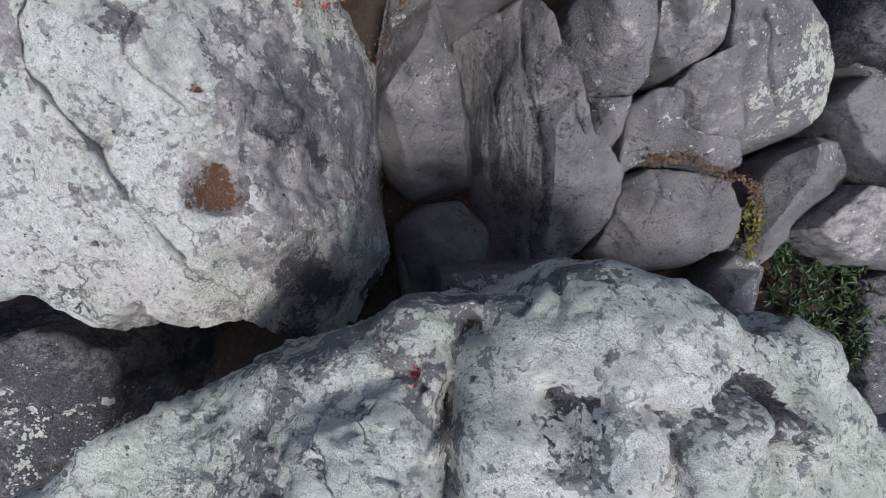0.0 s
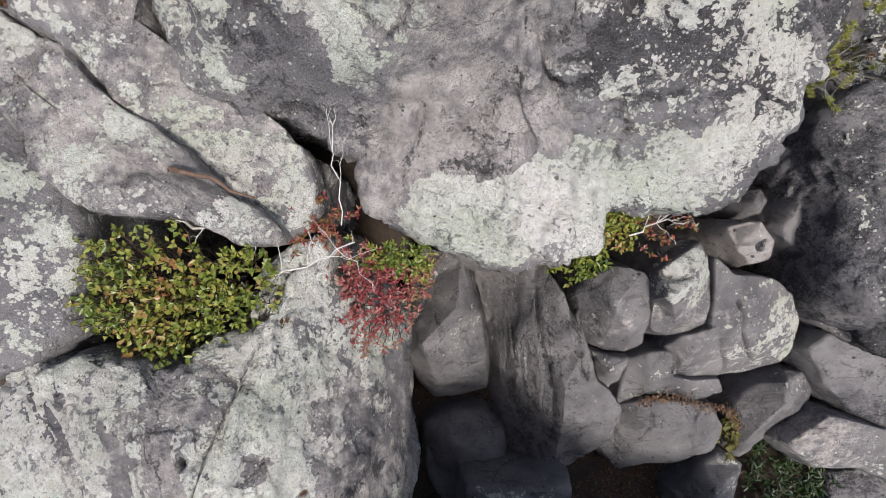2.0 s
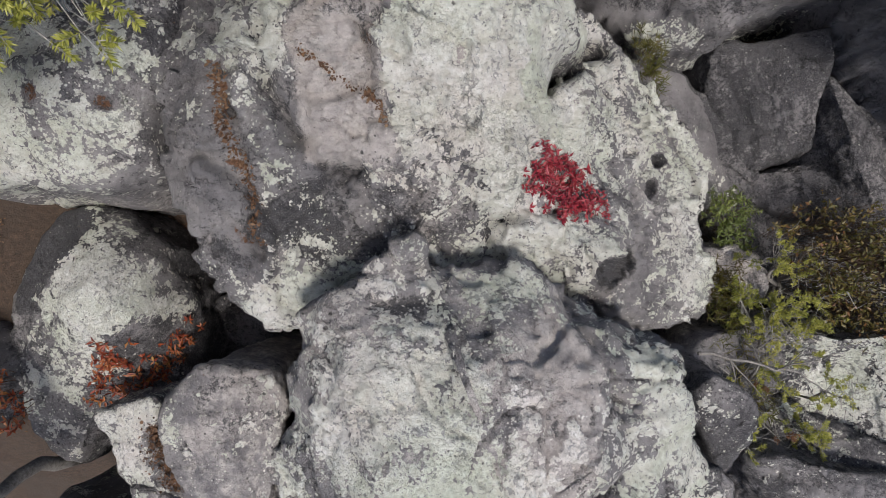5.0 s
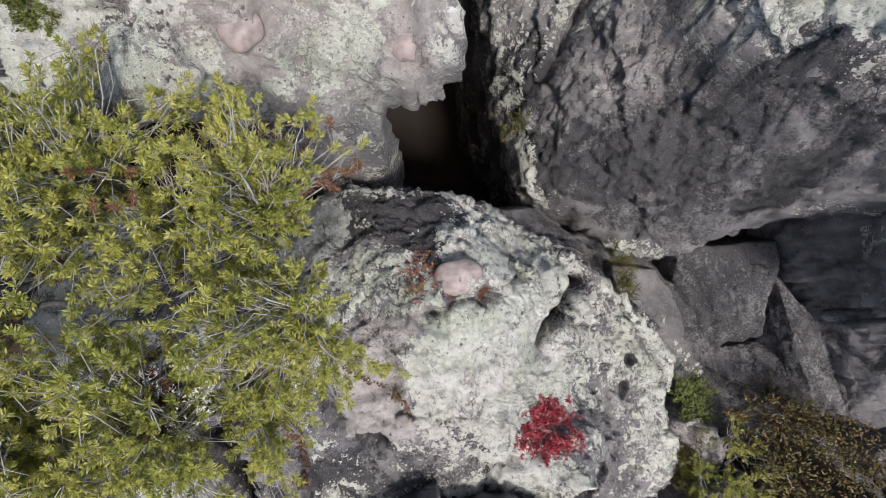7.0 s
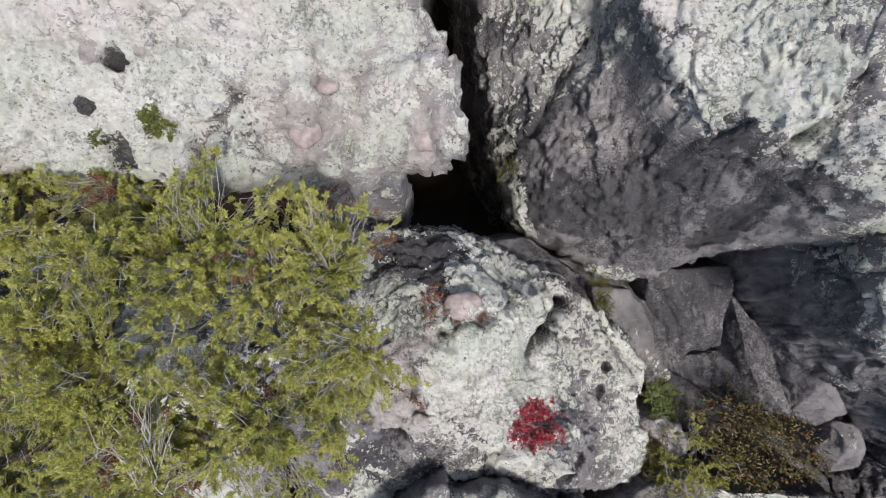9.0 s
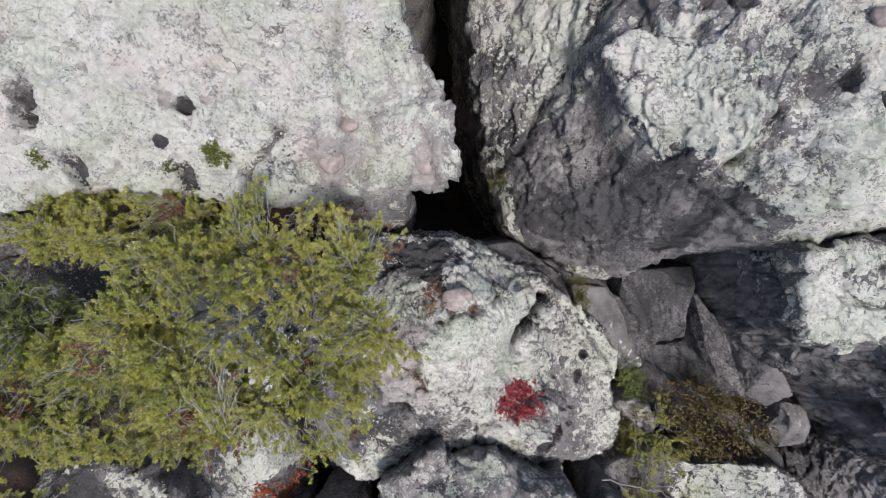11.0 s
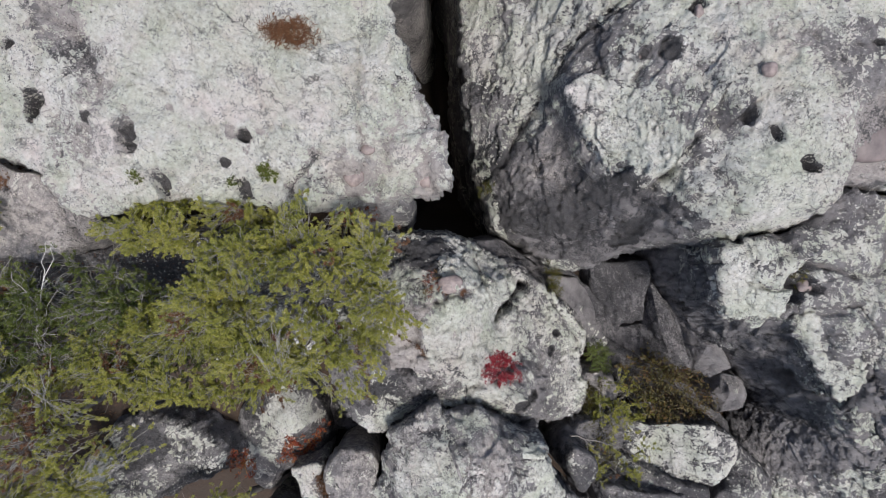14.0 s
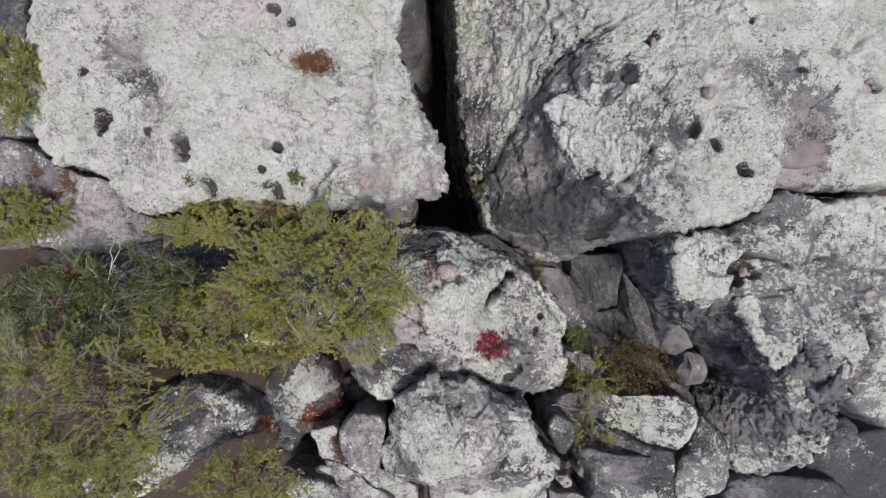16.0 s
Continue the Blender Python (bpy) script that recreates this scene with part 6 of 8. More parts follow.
rock("chock_stone", "grey stone wedged under the dome's lip",
     [(-0.21, 1.55, 1.30), (-0.04, 1.58, 1.35), (0.24, 1.58, 1.35), (0.53, 1.56, 1.30), (0.50, 1.43, 1.25), (0.26, 1.44, 1.20), (0.02, 1.50, 1.20), (-0.13, 1.46, 1.20)], **{**deep, "edge": 0.05})
# raised dark values below paint the shade along the hollow's right wall
rock("shaded_slab", "slab at the foot of the cliff, toned dark for shade",
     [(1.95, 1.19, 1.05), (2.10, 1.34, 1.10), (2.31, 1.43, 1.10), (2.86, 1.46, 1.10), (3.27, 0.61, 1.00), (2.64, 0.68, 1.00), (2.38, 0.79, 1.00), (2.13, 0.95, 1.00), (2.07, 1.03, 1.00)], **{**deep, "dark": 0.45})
rock("shaded_rock", "grey rock under the cliff, toned dark for shade",
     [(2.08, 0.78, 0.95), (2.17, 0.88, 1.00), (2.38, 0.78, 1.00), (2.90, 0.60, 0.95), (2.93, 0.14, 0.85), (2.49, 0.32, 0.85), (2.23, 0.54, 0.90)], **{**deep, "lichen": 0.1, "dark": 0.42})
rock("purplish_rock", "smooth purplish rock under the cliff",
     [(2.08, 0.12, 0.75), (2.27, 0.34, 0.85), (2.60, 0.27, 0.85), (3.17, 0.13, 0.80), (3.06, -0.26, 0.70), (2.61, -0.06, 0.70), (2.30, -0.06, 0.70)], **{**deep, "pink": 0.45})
rock("bluish_rock", "bluish rock beside the ferns, toned dark for shade",
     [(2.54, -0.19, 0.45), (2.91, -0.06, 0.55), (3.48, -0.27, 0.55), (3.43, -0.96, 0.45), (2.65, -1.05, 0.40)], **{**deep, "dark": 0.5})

# ---- dark rocks on the far side of the hollow ----
rock("dark_cliff_rock", "large dark rock speckled with lichen",
     [(1.73, 2.05, 1.70), (1.82, 2.18, 1.90), (2.18, 2.09, 1.90), (2.93, 1.90, 1.70), (3.39, 0.91, 1.40), (3.02, 0.63, 1.20), (2.38, 0.82, 1.20), (2.05, 1.38, 1.30), (1.80, 1.82, 1.50)],
     inner=[(1.80, 2.20, 2.05), (2.05, 1.78, 1.75)], base=0.0, edge=0.1, rough=0.035, crag=1.2, step=0.018, lichen=0.22, dark=0.48, pink=0.2, flare=0.05)
rock("grey_flank_rock", "grey boulder leaning on the dome",
     [(1.20, 2.67, 2.10), (1.29, 2.74, 2.20), (1.51, 2.58, 2.15), (1.58, 2.44, 2.10), (1.51, 2.19, 2.00), (1.41, 2.10, 2.00), (1.28, 2.26, 2.10), (1.17, 2.47, 2.15)], base=0.2, edge=0.08, lichen=0.3, dark=0.4, pink=0.25, rough=0.02, step=0.016)
rock("pale_boulder", "pale lichened boulder among dark rocks",
     [(2.07, 2.92, 1.50), (2.41, 2.90, 1.75), (3.11, 2.94, 1.90), (3.40, 2.64, 1.95), (3.23, 2.08, 1.70), (2.80, 2.11, 1.60), (2.35, 2.29, 1.40), (2.04, 2.55, 1.40)],
     inner=[(2.89, 3.00, 2.00), (2.52, 2.67, 1.35)], base=0.2, lichen=0.5, dark=0.45, pink=0.2, edge=0.09)
rock("slate_boulder", "slate-blue boulder with pale lichen on top",
     [(1.94, 2.45, 1.45), (2.37, 2.30, 1.60), (2.75, 2.14, 1.75), (3.13, 2.09, 1.80), (3.10, 1.57, 1.75), (2.80, 1.12, 1.60), (2.06, 1.04, 1.50), (1.93, 1.73, 1.50)],
     base=0.2, lichen=0.36, dark=0.55, pink=0.15, edge=0.1)
rock("corner_boulder", "grey boulder with a lichened crown",
     [(3.33, 1.99, 1.50), (3.63, 2.51, 1.50), (3.93, 2.25, 1.50), (4.13, 1.71, 1.45), (4.01, 1.30, 1.40), (3.31, 1.21, 1.40), (3.25, 1.62, 1.45)], inner=[(3.55, 1.99, 1.75)],
     base=0.1, lichen=0.5, dark=0.45, pink=0.1, edge=0.1)
rock("mossy_slab", "grey rock slab under the brown bush",
     [(1.44, 2.82, 1.55), (1.97, 3.03, 1.50), (2.10, 2.85, 1.50), (2.03, 2.49, 1.45), (1.56, 2.28, 1.60), (1.37, 2.52, 1.70)], base=0.2, lichen=0.35, dark=0.35, pink=0.35, edge=0.05)
rock("pinkish_stone", "pinkish stone beside the lichened boulder",
     [(1.57, 3.50, 1.35), (1.96, 3.45, 1.35), (2.01, 3.17, 1.35), (1.60, 3.11, 1.40), (1.51, 3.31, 1.40)], base=0.2, lichen=0.25, dark=0.2, pink=0.6, edge=0.05, step=0.016)
rock("leaning_slab", "pale grey slab leaning into the cleft",
     [(1.09, 4.82, 1.25), (1.34, 4.8, 1.25), (1.55, 4.75, 1.15), (1.75, 4.42, 1.1), (1.84, 4.07, 1.1), (1.99, 3.85, 1.1), (1.87, 3.72, 1.05), (1.6, 3.85, 1.15), (1.37, 4.27, 1.25), (1.17, 4.55, 1.28)],
     inner=[(1.5, 4.24, 1.28), (1.32, 4.55, 1.32)], base=0.0, edge=0.025, rough=0.018, jag=0.015, step=0.014, crag=0.8, soft=0.2, tension=0.05, planar=0.9, relief=1.2, lichen=0.25, dark=0.2, pink=0.2)
# upright, fluted and smooth rocks: dark tone is partly painted cleft shade
rock("upright_slab", "grey upright slab in the cleft, darkened partly for shade",
     [(1.7, 5.01, 1.2), (2.12, 5.0, 1.3), (2.41, 5.04, 1.45), (2.44, 4.73, 1.4), (2.41, 4.22, 1.24), (2.08, 4.09, 1.05), (1.9, 4.16, 1.0), (1.77, 4.52, 1.0)],
     inner=[(2.12, 4.58, 1.3)], base=0.0, strata=(0.25, 0.17, 0.035), edge=0.025, rough=0.018, jag=0.015, step=0.014, crag=0.8, soft=0.2, tension=0.05, planar=0.9, relief=1.2, lichen=0.05, dark=0.66, pink=0.05,
     streaks=[(2.09, 4.59, 0.45, 0.35, 0.5)])
rock("fluted_rock", "smooth fluted grey rock below the outcrop",
     [(2.07, 4.04, 1.0), (2.46, 4.15, 1.1), (2.48, 4.73, 1.35), (2.62, 4.56, 1.4), (2.85, 4.18, 1.4), (3.0, 3.58, 1.45), (2.78, 3.57, 1.4), (2.51, 3.68, 1.2), (2.17, 3.81, 1.05)],
     inner=[(2.52, 4.2, 1.5), (2.66, 3.8, 1.5), (2.37, 3.87, 1.2)], base=0.0, strata=(0.35, 0.20, 0.045), edge=0.025, rough=0.018, jag=0.015, step=0.014, crag=0.8, soft=0.2, tension=0.05, planar=0.9, relief=1.2, lichen=0.04, dark=0.6, pink=0.05,
     streaks=[(2.53, 4.13, 0.5, 0.4, 0.5)])
rock("smooth_grey_rock", "smooth grey rock under the overhang",
     [(2.86, 4.2, 1.5), (3.05, 4.22, 1.65), (3.25, 4.02, 1.7), (3.47, 3.62, 1.6), (3.26, 3.45, 1.5), (3.03, 3.57, 1.45)],
     inner=[(3.05, 3.92, 1.78)], base=0.0, edge=0.025, rough=0.018, jag=0.015, step=0.014, crag=0.8, soft=0.2, tension=0.05, planar=0.9, relief=1.2, lichen=0.08, dark=0.42, pink=0.08)
rock("rounded_grey_stone", "rounded grey stone under the overhang",
     [(3.4, 3.51, 1.5), (3.63, 3.45, 1.5), (3.77, 3.23, 1.45), (3.74, 3.01, 1.4), (3.44, 2.93, 1.35), (3.31, 3.22, 1.4)],
     inner=[(3.43, 3.29, 1.62)], base=0.0, edge=0.025, rough=0.018, jag=0.015, step=0.014, crag=0.8, soft=0.2, tension=0.05, planar=0.9, relief=1.2, lichen=0.2, dark=0.15, pink=0.3)
rock("cleft_stone", "dark stone wedged at the cleft's mouth",
     [(0.07, 5.28, 1.5), (0.38, 5.33, 1.4), (0.74, 5.07, 1.3), (0.98, 4.93, 1.3), (0.57, 4.93, 1.5), (0.29, 5.04, 1.6)],
     inner=[(0.47, 5.13, 1.55)], base=0.0, edge=0.025, rough=0.018, jag=0.015, step=0.014, crag=0.8, soft=0.2, tension=0.05, planar=0.9, relief=1.2, lichen=0.06, dark=0.35, pink=0.2)
# floor rock and gap boulder carry the gap's shade in their dark tone
rock("valley_floor_rock", "flat grey rock low in the gap",
     [(4.35, 1.09, 0.80), (4.80, 1.36, 0.90), (5.54, 1.36, 0.90), (6.35, 1.11, 0.80), (6.71, 0.20, 0.70), (4.44, 0.20, 0.70)], base=-0.6, lichen=0.12, dark=0.6, pink=0.1)
rock("gap_boulder", "boulder deep in the gap, toned dark for its shade", [(5.84, 1.50, 0.50), (6.42, 1.95, 0.70), (7.29, 2.12, 0.80), (8.59, 1.68, 0.60), (8.78, 0.05, 0.40), (6.70, -0.00, 0.30), (5.91, 0.59, 0.30)], base=-1.0, step=0.04, lichen=0.06, dark=0.65, pink=0.2)
rock("gap_rock", "dark brown rock in the gap",
     [(5.80, 2.52, 1.50), (5.97, 2.43, 1.60), (6.09, 2.08, 1.40), (5.63, 1.75, 1.20), (5.54, 1.88, 1.20)], base=-0.6, lichen=0.1, dark=0.6, pink=0.2)
rock("edge_boulder", "grey boulder at the outcrop's foot",
     [(5.10, 3.13, 2.60), (5.47, 3.63, 2.80), (6.15, 3.55, 2.80), (6.56, 2.64, 2.50), (5.94, 2.58, 2.30), (5.52, 2.81, 2.40)], base=-1.0, lichen=0.35, dark=0.5, pink=0.1)
rock("hidden_floor_slab", "dark rock floor between outcrop and boulders",
     [(0.09, 5.24, 0.90), (0.90, 5.10, 1.10), (1.62, 4.74, 1.10), (2.58, 3.62, 0.90), (3.55, 2.96, 0.80), (3.87, 2.46, 0.70), (2.59, 2.79, 0.90), (1.64, 4.00, 1.00), (0.73, 4.92, 1.00)], base=-0.1, step=0.05, lichen=0.08, dark=0.4, pink=0.2)

# ---- rocks among the shrubs ----
rock("egg_boulder", "egg-shaped boulder with white lichen and a red succulent clump",
     [(-2.90, 3.07, 2.10), (-2.77, 3.38, 2.15), (-2.57, 3.69, 2.10), (-2.27, 3.71, 2.10), (-2.00, 3.51, 2.15), (-1.89, 3.21, 2.10), (-1.84, 2.93, 2.00), (-1.86, 2.64, 1.95), (-2.15, 2.51, 2.00), (-2.36, 2.40, 2.10), (-2.51, 2.14, 2.05), (-2.67, 2.26, 2.05), (-2.82, 2.44, 2.10), (-2.89, 2.74, 2.10)],
     inner=[(-2.10, 3.39, 2.42), (-2.08, 3.08, 2.50), (-1.94, 3.16, 2.40), (-2.30, 3.70, 2.20), (-2.45, 3.20, 2.40)],
     zones=[
            ("lichen", 0.3, 0.08, [(-2.4, 3.32), (-2.13, 3.47), (-1.92, 3.31), (-1.88, 3.08), (-2.1, 2.98), (-2.29, 2.68), (-2.6, 2.61), (-2.77, 2.81), (-2.61, 3.09)]),
            ("dark", 0.3, 0.08, [(-2.94, 3.54), (-2.4, 3.73), (-2.04, 3.5), (-2.33, 3.38), (-2.73, 3.08)])],
     base=0.8, edge=0.12, rough=0.025, lichen=0.44, dark=0.55, pink=0.15, flare=0.02,
     patches=[(-2.40, 3.54, 0.24, "dark", 0.35), (-2.53, 3.51, 0.24, "lichen", -0.4), (-2.10, 3.11, 0.24, "lichen", 0.25)])
rock("weathered_boulder", "pale weathered boulder under the pine",
     [(-2.99, 3.82, 2.60), (-2.52, 3.82, 2.65), (-2.21, 3.77, 2.70), (-1.93, 3.80, 2.70), (-1.74, 3.92, 2.70), (-1.71, 4.16, 2.75), (-1.61, 4.36, 2.80), (-1.58, 4.65, 2.80), (-1.74, 5.05, 2.80), (-2.49, 5.25, 2.70), (-3.08, 4.56, 2.60)],
     inner=[(-2.04, 4.21, 2.95)], base=0.8, edge=0.1, lichen=0.62, dark=0.3, pink=0.3,
     pits=[(-1.90, 4.16, 0.04, 0.04, "rust"), (-2.23, 4.18, 0.05, 0.04, "rust")], cracks=[(0.02, 0.05, [(-2.02, 3.86), (-1.92, 3.91), (-1.76, 3.93)])])
rock("lichened_rock", "pale rock showing through the shrubs",
     [(-4.09, 3.13, 2.60), (-3.75, 3.28, 2.65), (-2.94, 2.96, 2.60), (-2.84, 2.66, 2.55), (-3.26, 2.43, 2.55), (-3.66, 2.32, 2.50), (-3.89, 2.09, 2.50), (-4.12, 1.94, 2.50), (-4.73, 1.64, 2.50), (-5.16, 1.80, 2.55), (-4.85, 2.37, 2.60), (-4.43, 2.69, 2.65), (-4.22, 2.91, 2.65)],
     inner=[(-3.94, 2.64, 2.76), (-2.99, 2.60, 2.65)], base=1.2, crag=1.6, rough=0.04, lichen=0.5, dark=0.45, pink=0.25,
     patches=[(-3.77, 2.98, 0.34, "dark", 0.7), (-3.77, 2.98, 0.34, "lichen", -0.4)])
rock("low_pale_rock", "pale flat rock by the shrubs",
     [(-2.25, 1.87, 2.30), (-1.92, 2.14, 2.40), (-1.61, 1.91, 2.40), (-1.46, 1.24, 2.30), (-2.11, 1.11, 2.20)], base=1.0, lichen=0.5, dark=0.4, pink=0.2)
rock("gully_stone", "dark stone jammed in the gully",
     [(-1.93, 3.10, 1.60), (-1.67, 3.16, 1.70), (-1.46, 3.03, 1.70), (-1.51, 2.83, 1.60), (-1.82, 2.77, 1.50), (-1.96, 2.89, 1.50)], base=0.8, lichen=0.1, dark=0.5, pink=0.2, edge=0.05)
rock("gnarled_rock", "deeply furrowed grey rock beneath the trees",
     [(-7.78, 5.17, 1.90), (-6.71, 5.17, 2.00), (-6.06, 5.05, 2.00), (-5.88, 4.68, 1.90), (-6.20, 4.09, 1.80), (-6.94, 3.91, 1.70), (-8.04, 3.90, 1.60)], base=1.0, lichen=0.2, dark=0.3, pink=0.3, strata=(1.0, 0.16, 0.06))


# ---- plants ----
OLIVE = leaf_material("olive_needles", [(0.17, 0.20, 0.05), (0.37, 0.39, 0.08), (0.54, 0.54, 0.125), (0.66, 0.61, 0.20)])
DEEP_GREEN = leaf_material("deep_green_needles", [(0.09, 0.13, 0.035), (0.19, 0.24, 0.055), (0.33, 0.37, 0.08)])
# green darkened in its colours for the shrub in the hollow's shade
SHADED_GREEN = leaf_material("shaded_green_leaves", [(0.02, 0.04, 0.014), (0.04, 0.075, 0.022), (0.09, 0.13, 0.03)])
GREEN_LEAF = leaf_material("green_shrub_leaves", [(0.06, 0.11, 0.022), (0.19, 0.26, 0.042), (0.40, 0.43, 0.085), (0.46, 0.19, 0.10)], 0.35)
AUTUMN = leaf_material("autumn_leaves", [(0.24, 0.26, 0.06), (0.34, 0.20, 0.07), (0.40, 0.07, 0.08), (0.50, 0.30, 0.24)], 0.35)
CRIMSON = leaf_material("crimson_leaves", [(0.14, 0.010, 0.02), (0.34, 0.022, 0.045), (0.48, 0.06, 0.08), (0.52, 0.18, 0.17)], 0.35)
ROSY = leaf_material("rosy_leaves", [(0.28, 0.03, 0.05), (0.42, 0.09, 0.10), (0.52, 0.24, 0.20), (0.36, 0.32, 0.09)], 0.35)
EMBER = leaf_material("ember_leaves", [(0.12, 0.028, 0.02), (0.34, 0.065, 0.03), (0.52, 0.19, 0.07), (0.52, 0.36, 0.09)], 0.4)
BROWN_OLIVE = leaf_material("browning_leaves", [(0.05, 0.05, 0.016), (0.12, 0.11, 0.025), (0.20, 0.15, 0.04), (0.24, 0.10, 0.05)])
DRY = leaf_material("dry_stalks", [(0.12, 0.055, 0.03), (0.25, 0.115, 0.055), (0.36, 0.20, 0.11)], 0.7)
MOSS = leaf_material("moss_green", [(0.06, 0.08, 0.015), (0.15, 0.19, 0.03), (0.26, 0.31, 0.05)], 0.7)
GRASS = leaf_material("yellow_grass", [(0.08, 0.10, 0.02), (0.20, 0.20, 0.05), (0.32, 0.26, 0.09)], 0.6)
BARK = bark_material("grey_bark", (0.07, 0.062, 0.056), (0.24, 0.225, 0.21))
TWIG = bark_material("grey_twig", (0.17, 0.16, 0.145), (0.42, 0.40, 0.375))
SILVER = bark_material("weathered_twig", (0.34, 0.32, 0.30), (0.66, 0.64, 0.61))
BROWN_BARK = bark_material("brown_stick", (0.06, 0.036, 0.026), (0.19, 0.12, 0.085))
rng = np.random.default_rng(11)


def mesh_of(name, points, faces, material, parent=None, label="", smooth=False):
    me = bpy.data.meshes.new(name)
    points = np.asarray(points, np.float32)
    faces = np.asarray(faces, np.int32)
    k = faces.shape[1]
    me.vertices.add(len(points))
    me.vertices.foreach_set("co", points.ravel())
    me.loops.add(faces.size)
    me.loops.foreach_set("vertex_index", faces.ravel())
    me.polygons.add(len(faces))
    me.polygons.foreach_set("loop_start", np.arange(len(faces), dtype=np.int32) * k)
    me.update(calc_edges=True)
    if smooth:
        me.polygons.foreach_set("use_smooth", np.ones(len(faces), bool))
    me.materials.append(material)
    ob = new(name, me)
    if parent is not None:
        ob.parent = parent
    if label:
        ob["label"] = label
    return ob


def unit(v):
    return v / (np.linalg.norm(v, axis=-1, keepdims=True) + 1e-9)


def leaves(at, way, length, width, fold=0.25, curl=0.15):
    """Arrays of folded, pointed leaves: base, two raised sides and a drooping tip."""
    n = len(at)
    way = unit(way)
    side = unit(np.cross(way, unit(rng.normal(size=(n, 3)) * 0.5 + np.array([0, 0, 1.0]))))
    up = np.cross(side, way)
    length = np.broadcast_to(length, (n,))[:, None] * rng.uniform(0.7, 1.25, (n, 1))
    width = np.broadcast_to(width, (n,))[:, None] * rng.uniform(0.8, 1.2, (n, 1))
    mid = at + way * length * 0.45
    tip = at + way * length + up * length * (-curl)
    left = mid + side * width * 0.5 + up * width * fold
    right = mid - side * width * 0.5 + up * width * fold
    p = np.stack([at, left, tip, right], 1).reshape(-1, 3)
    i = np.arange(n)[:, None] * 4
    f = np.concatenate([i + np.array([[0, 2, 1]]), i + np.array([[0, 3, 2]])])
    return p, f


def tubes(paths, sides=4):
    """Tapered sticks along lists of (point, radius)."""
    pts, faces, count = [], [], 0
    for path in paths:
        c = np.array([q[0] for q in path], float)
        r = np.array([q[1] for q in path], float)
        d = unit(np.gradient(c, axis=0))
        ref = np.where(np.abs(d[:, 2:3]) > 0.8, np.array([[1.0, 0, 0]]), np.array([[0, 0, 1.0]]))
        u = unit(np.cross(d, ref))
        v = np.cross(d, u)
        a = np.linspace(0, 2 * math.pi, sides, endpoint=False)
        ring = c[:, None] + r[:, None, None] * (np.cos(a)[None, :, None] * u[:, None] + np.sin(a)[None, :, None] * v[:, None])
        pts.append(ring.reshape(-1, 3))
        m = len(c)
        i = np.arange(sides)
        k = (i + 1) % sides
        for j in range(m - 1):
            faces.append(count + np.column_stack([j * sides + i, j * sides + k, (j + 1) * sides + k, (j + 1) * sides + i]))
        count += m * sides
    return np.vstack(pts), np.vstack(faces)


def bent_path(a, b, r0, r1, count=6, sag=0.1, wob=0.05):
    """A crooked way from a to b with a radius at each end."""
    a, b = np.array(a, float), np.array(b, float)
    t = np.linspace(0, 1, count)
    p = a + (b - a) * t[:, None]
    size = np.linalg.norm(b - a)
    p[:, 2] += sag * size * np.sin(math.pi * t)
    p[1:-1] += rng.normal(size=(count - 2, 3)) * wob * size
    return [(p[i], r0 + (r1 - r0) * t[i]) for i in range(count)]


def rooted(name, x, y, z, label, category, group=""):
    return set_at(tagged(new(name), label, category, group), x, y, z)


def set_at(ob, x, y, z):
    ob.location = (x, y, z)
    return ob


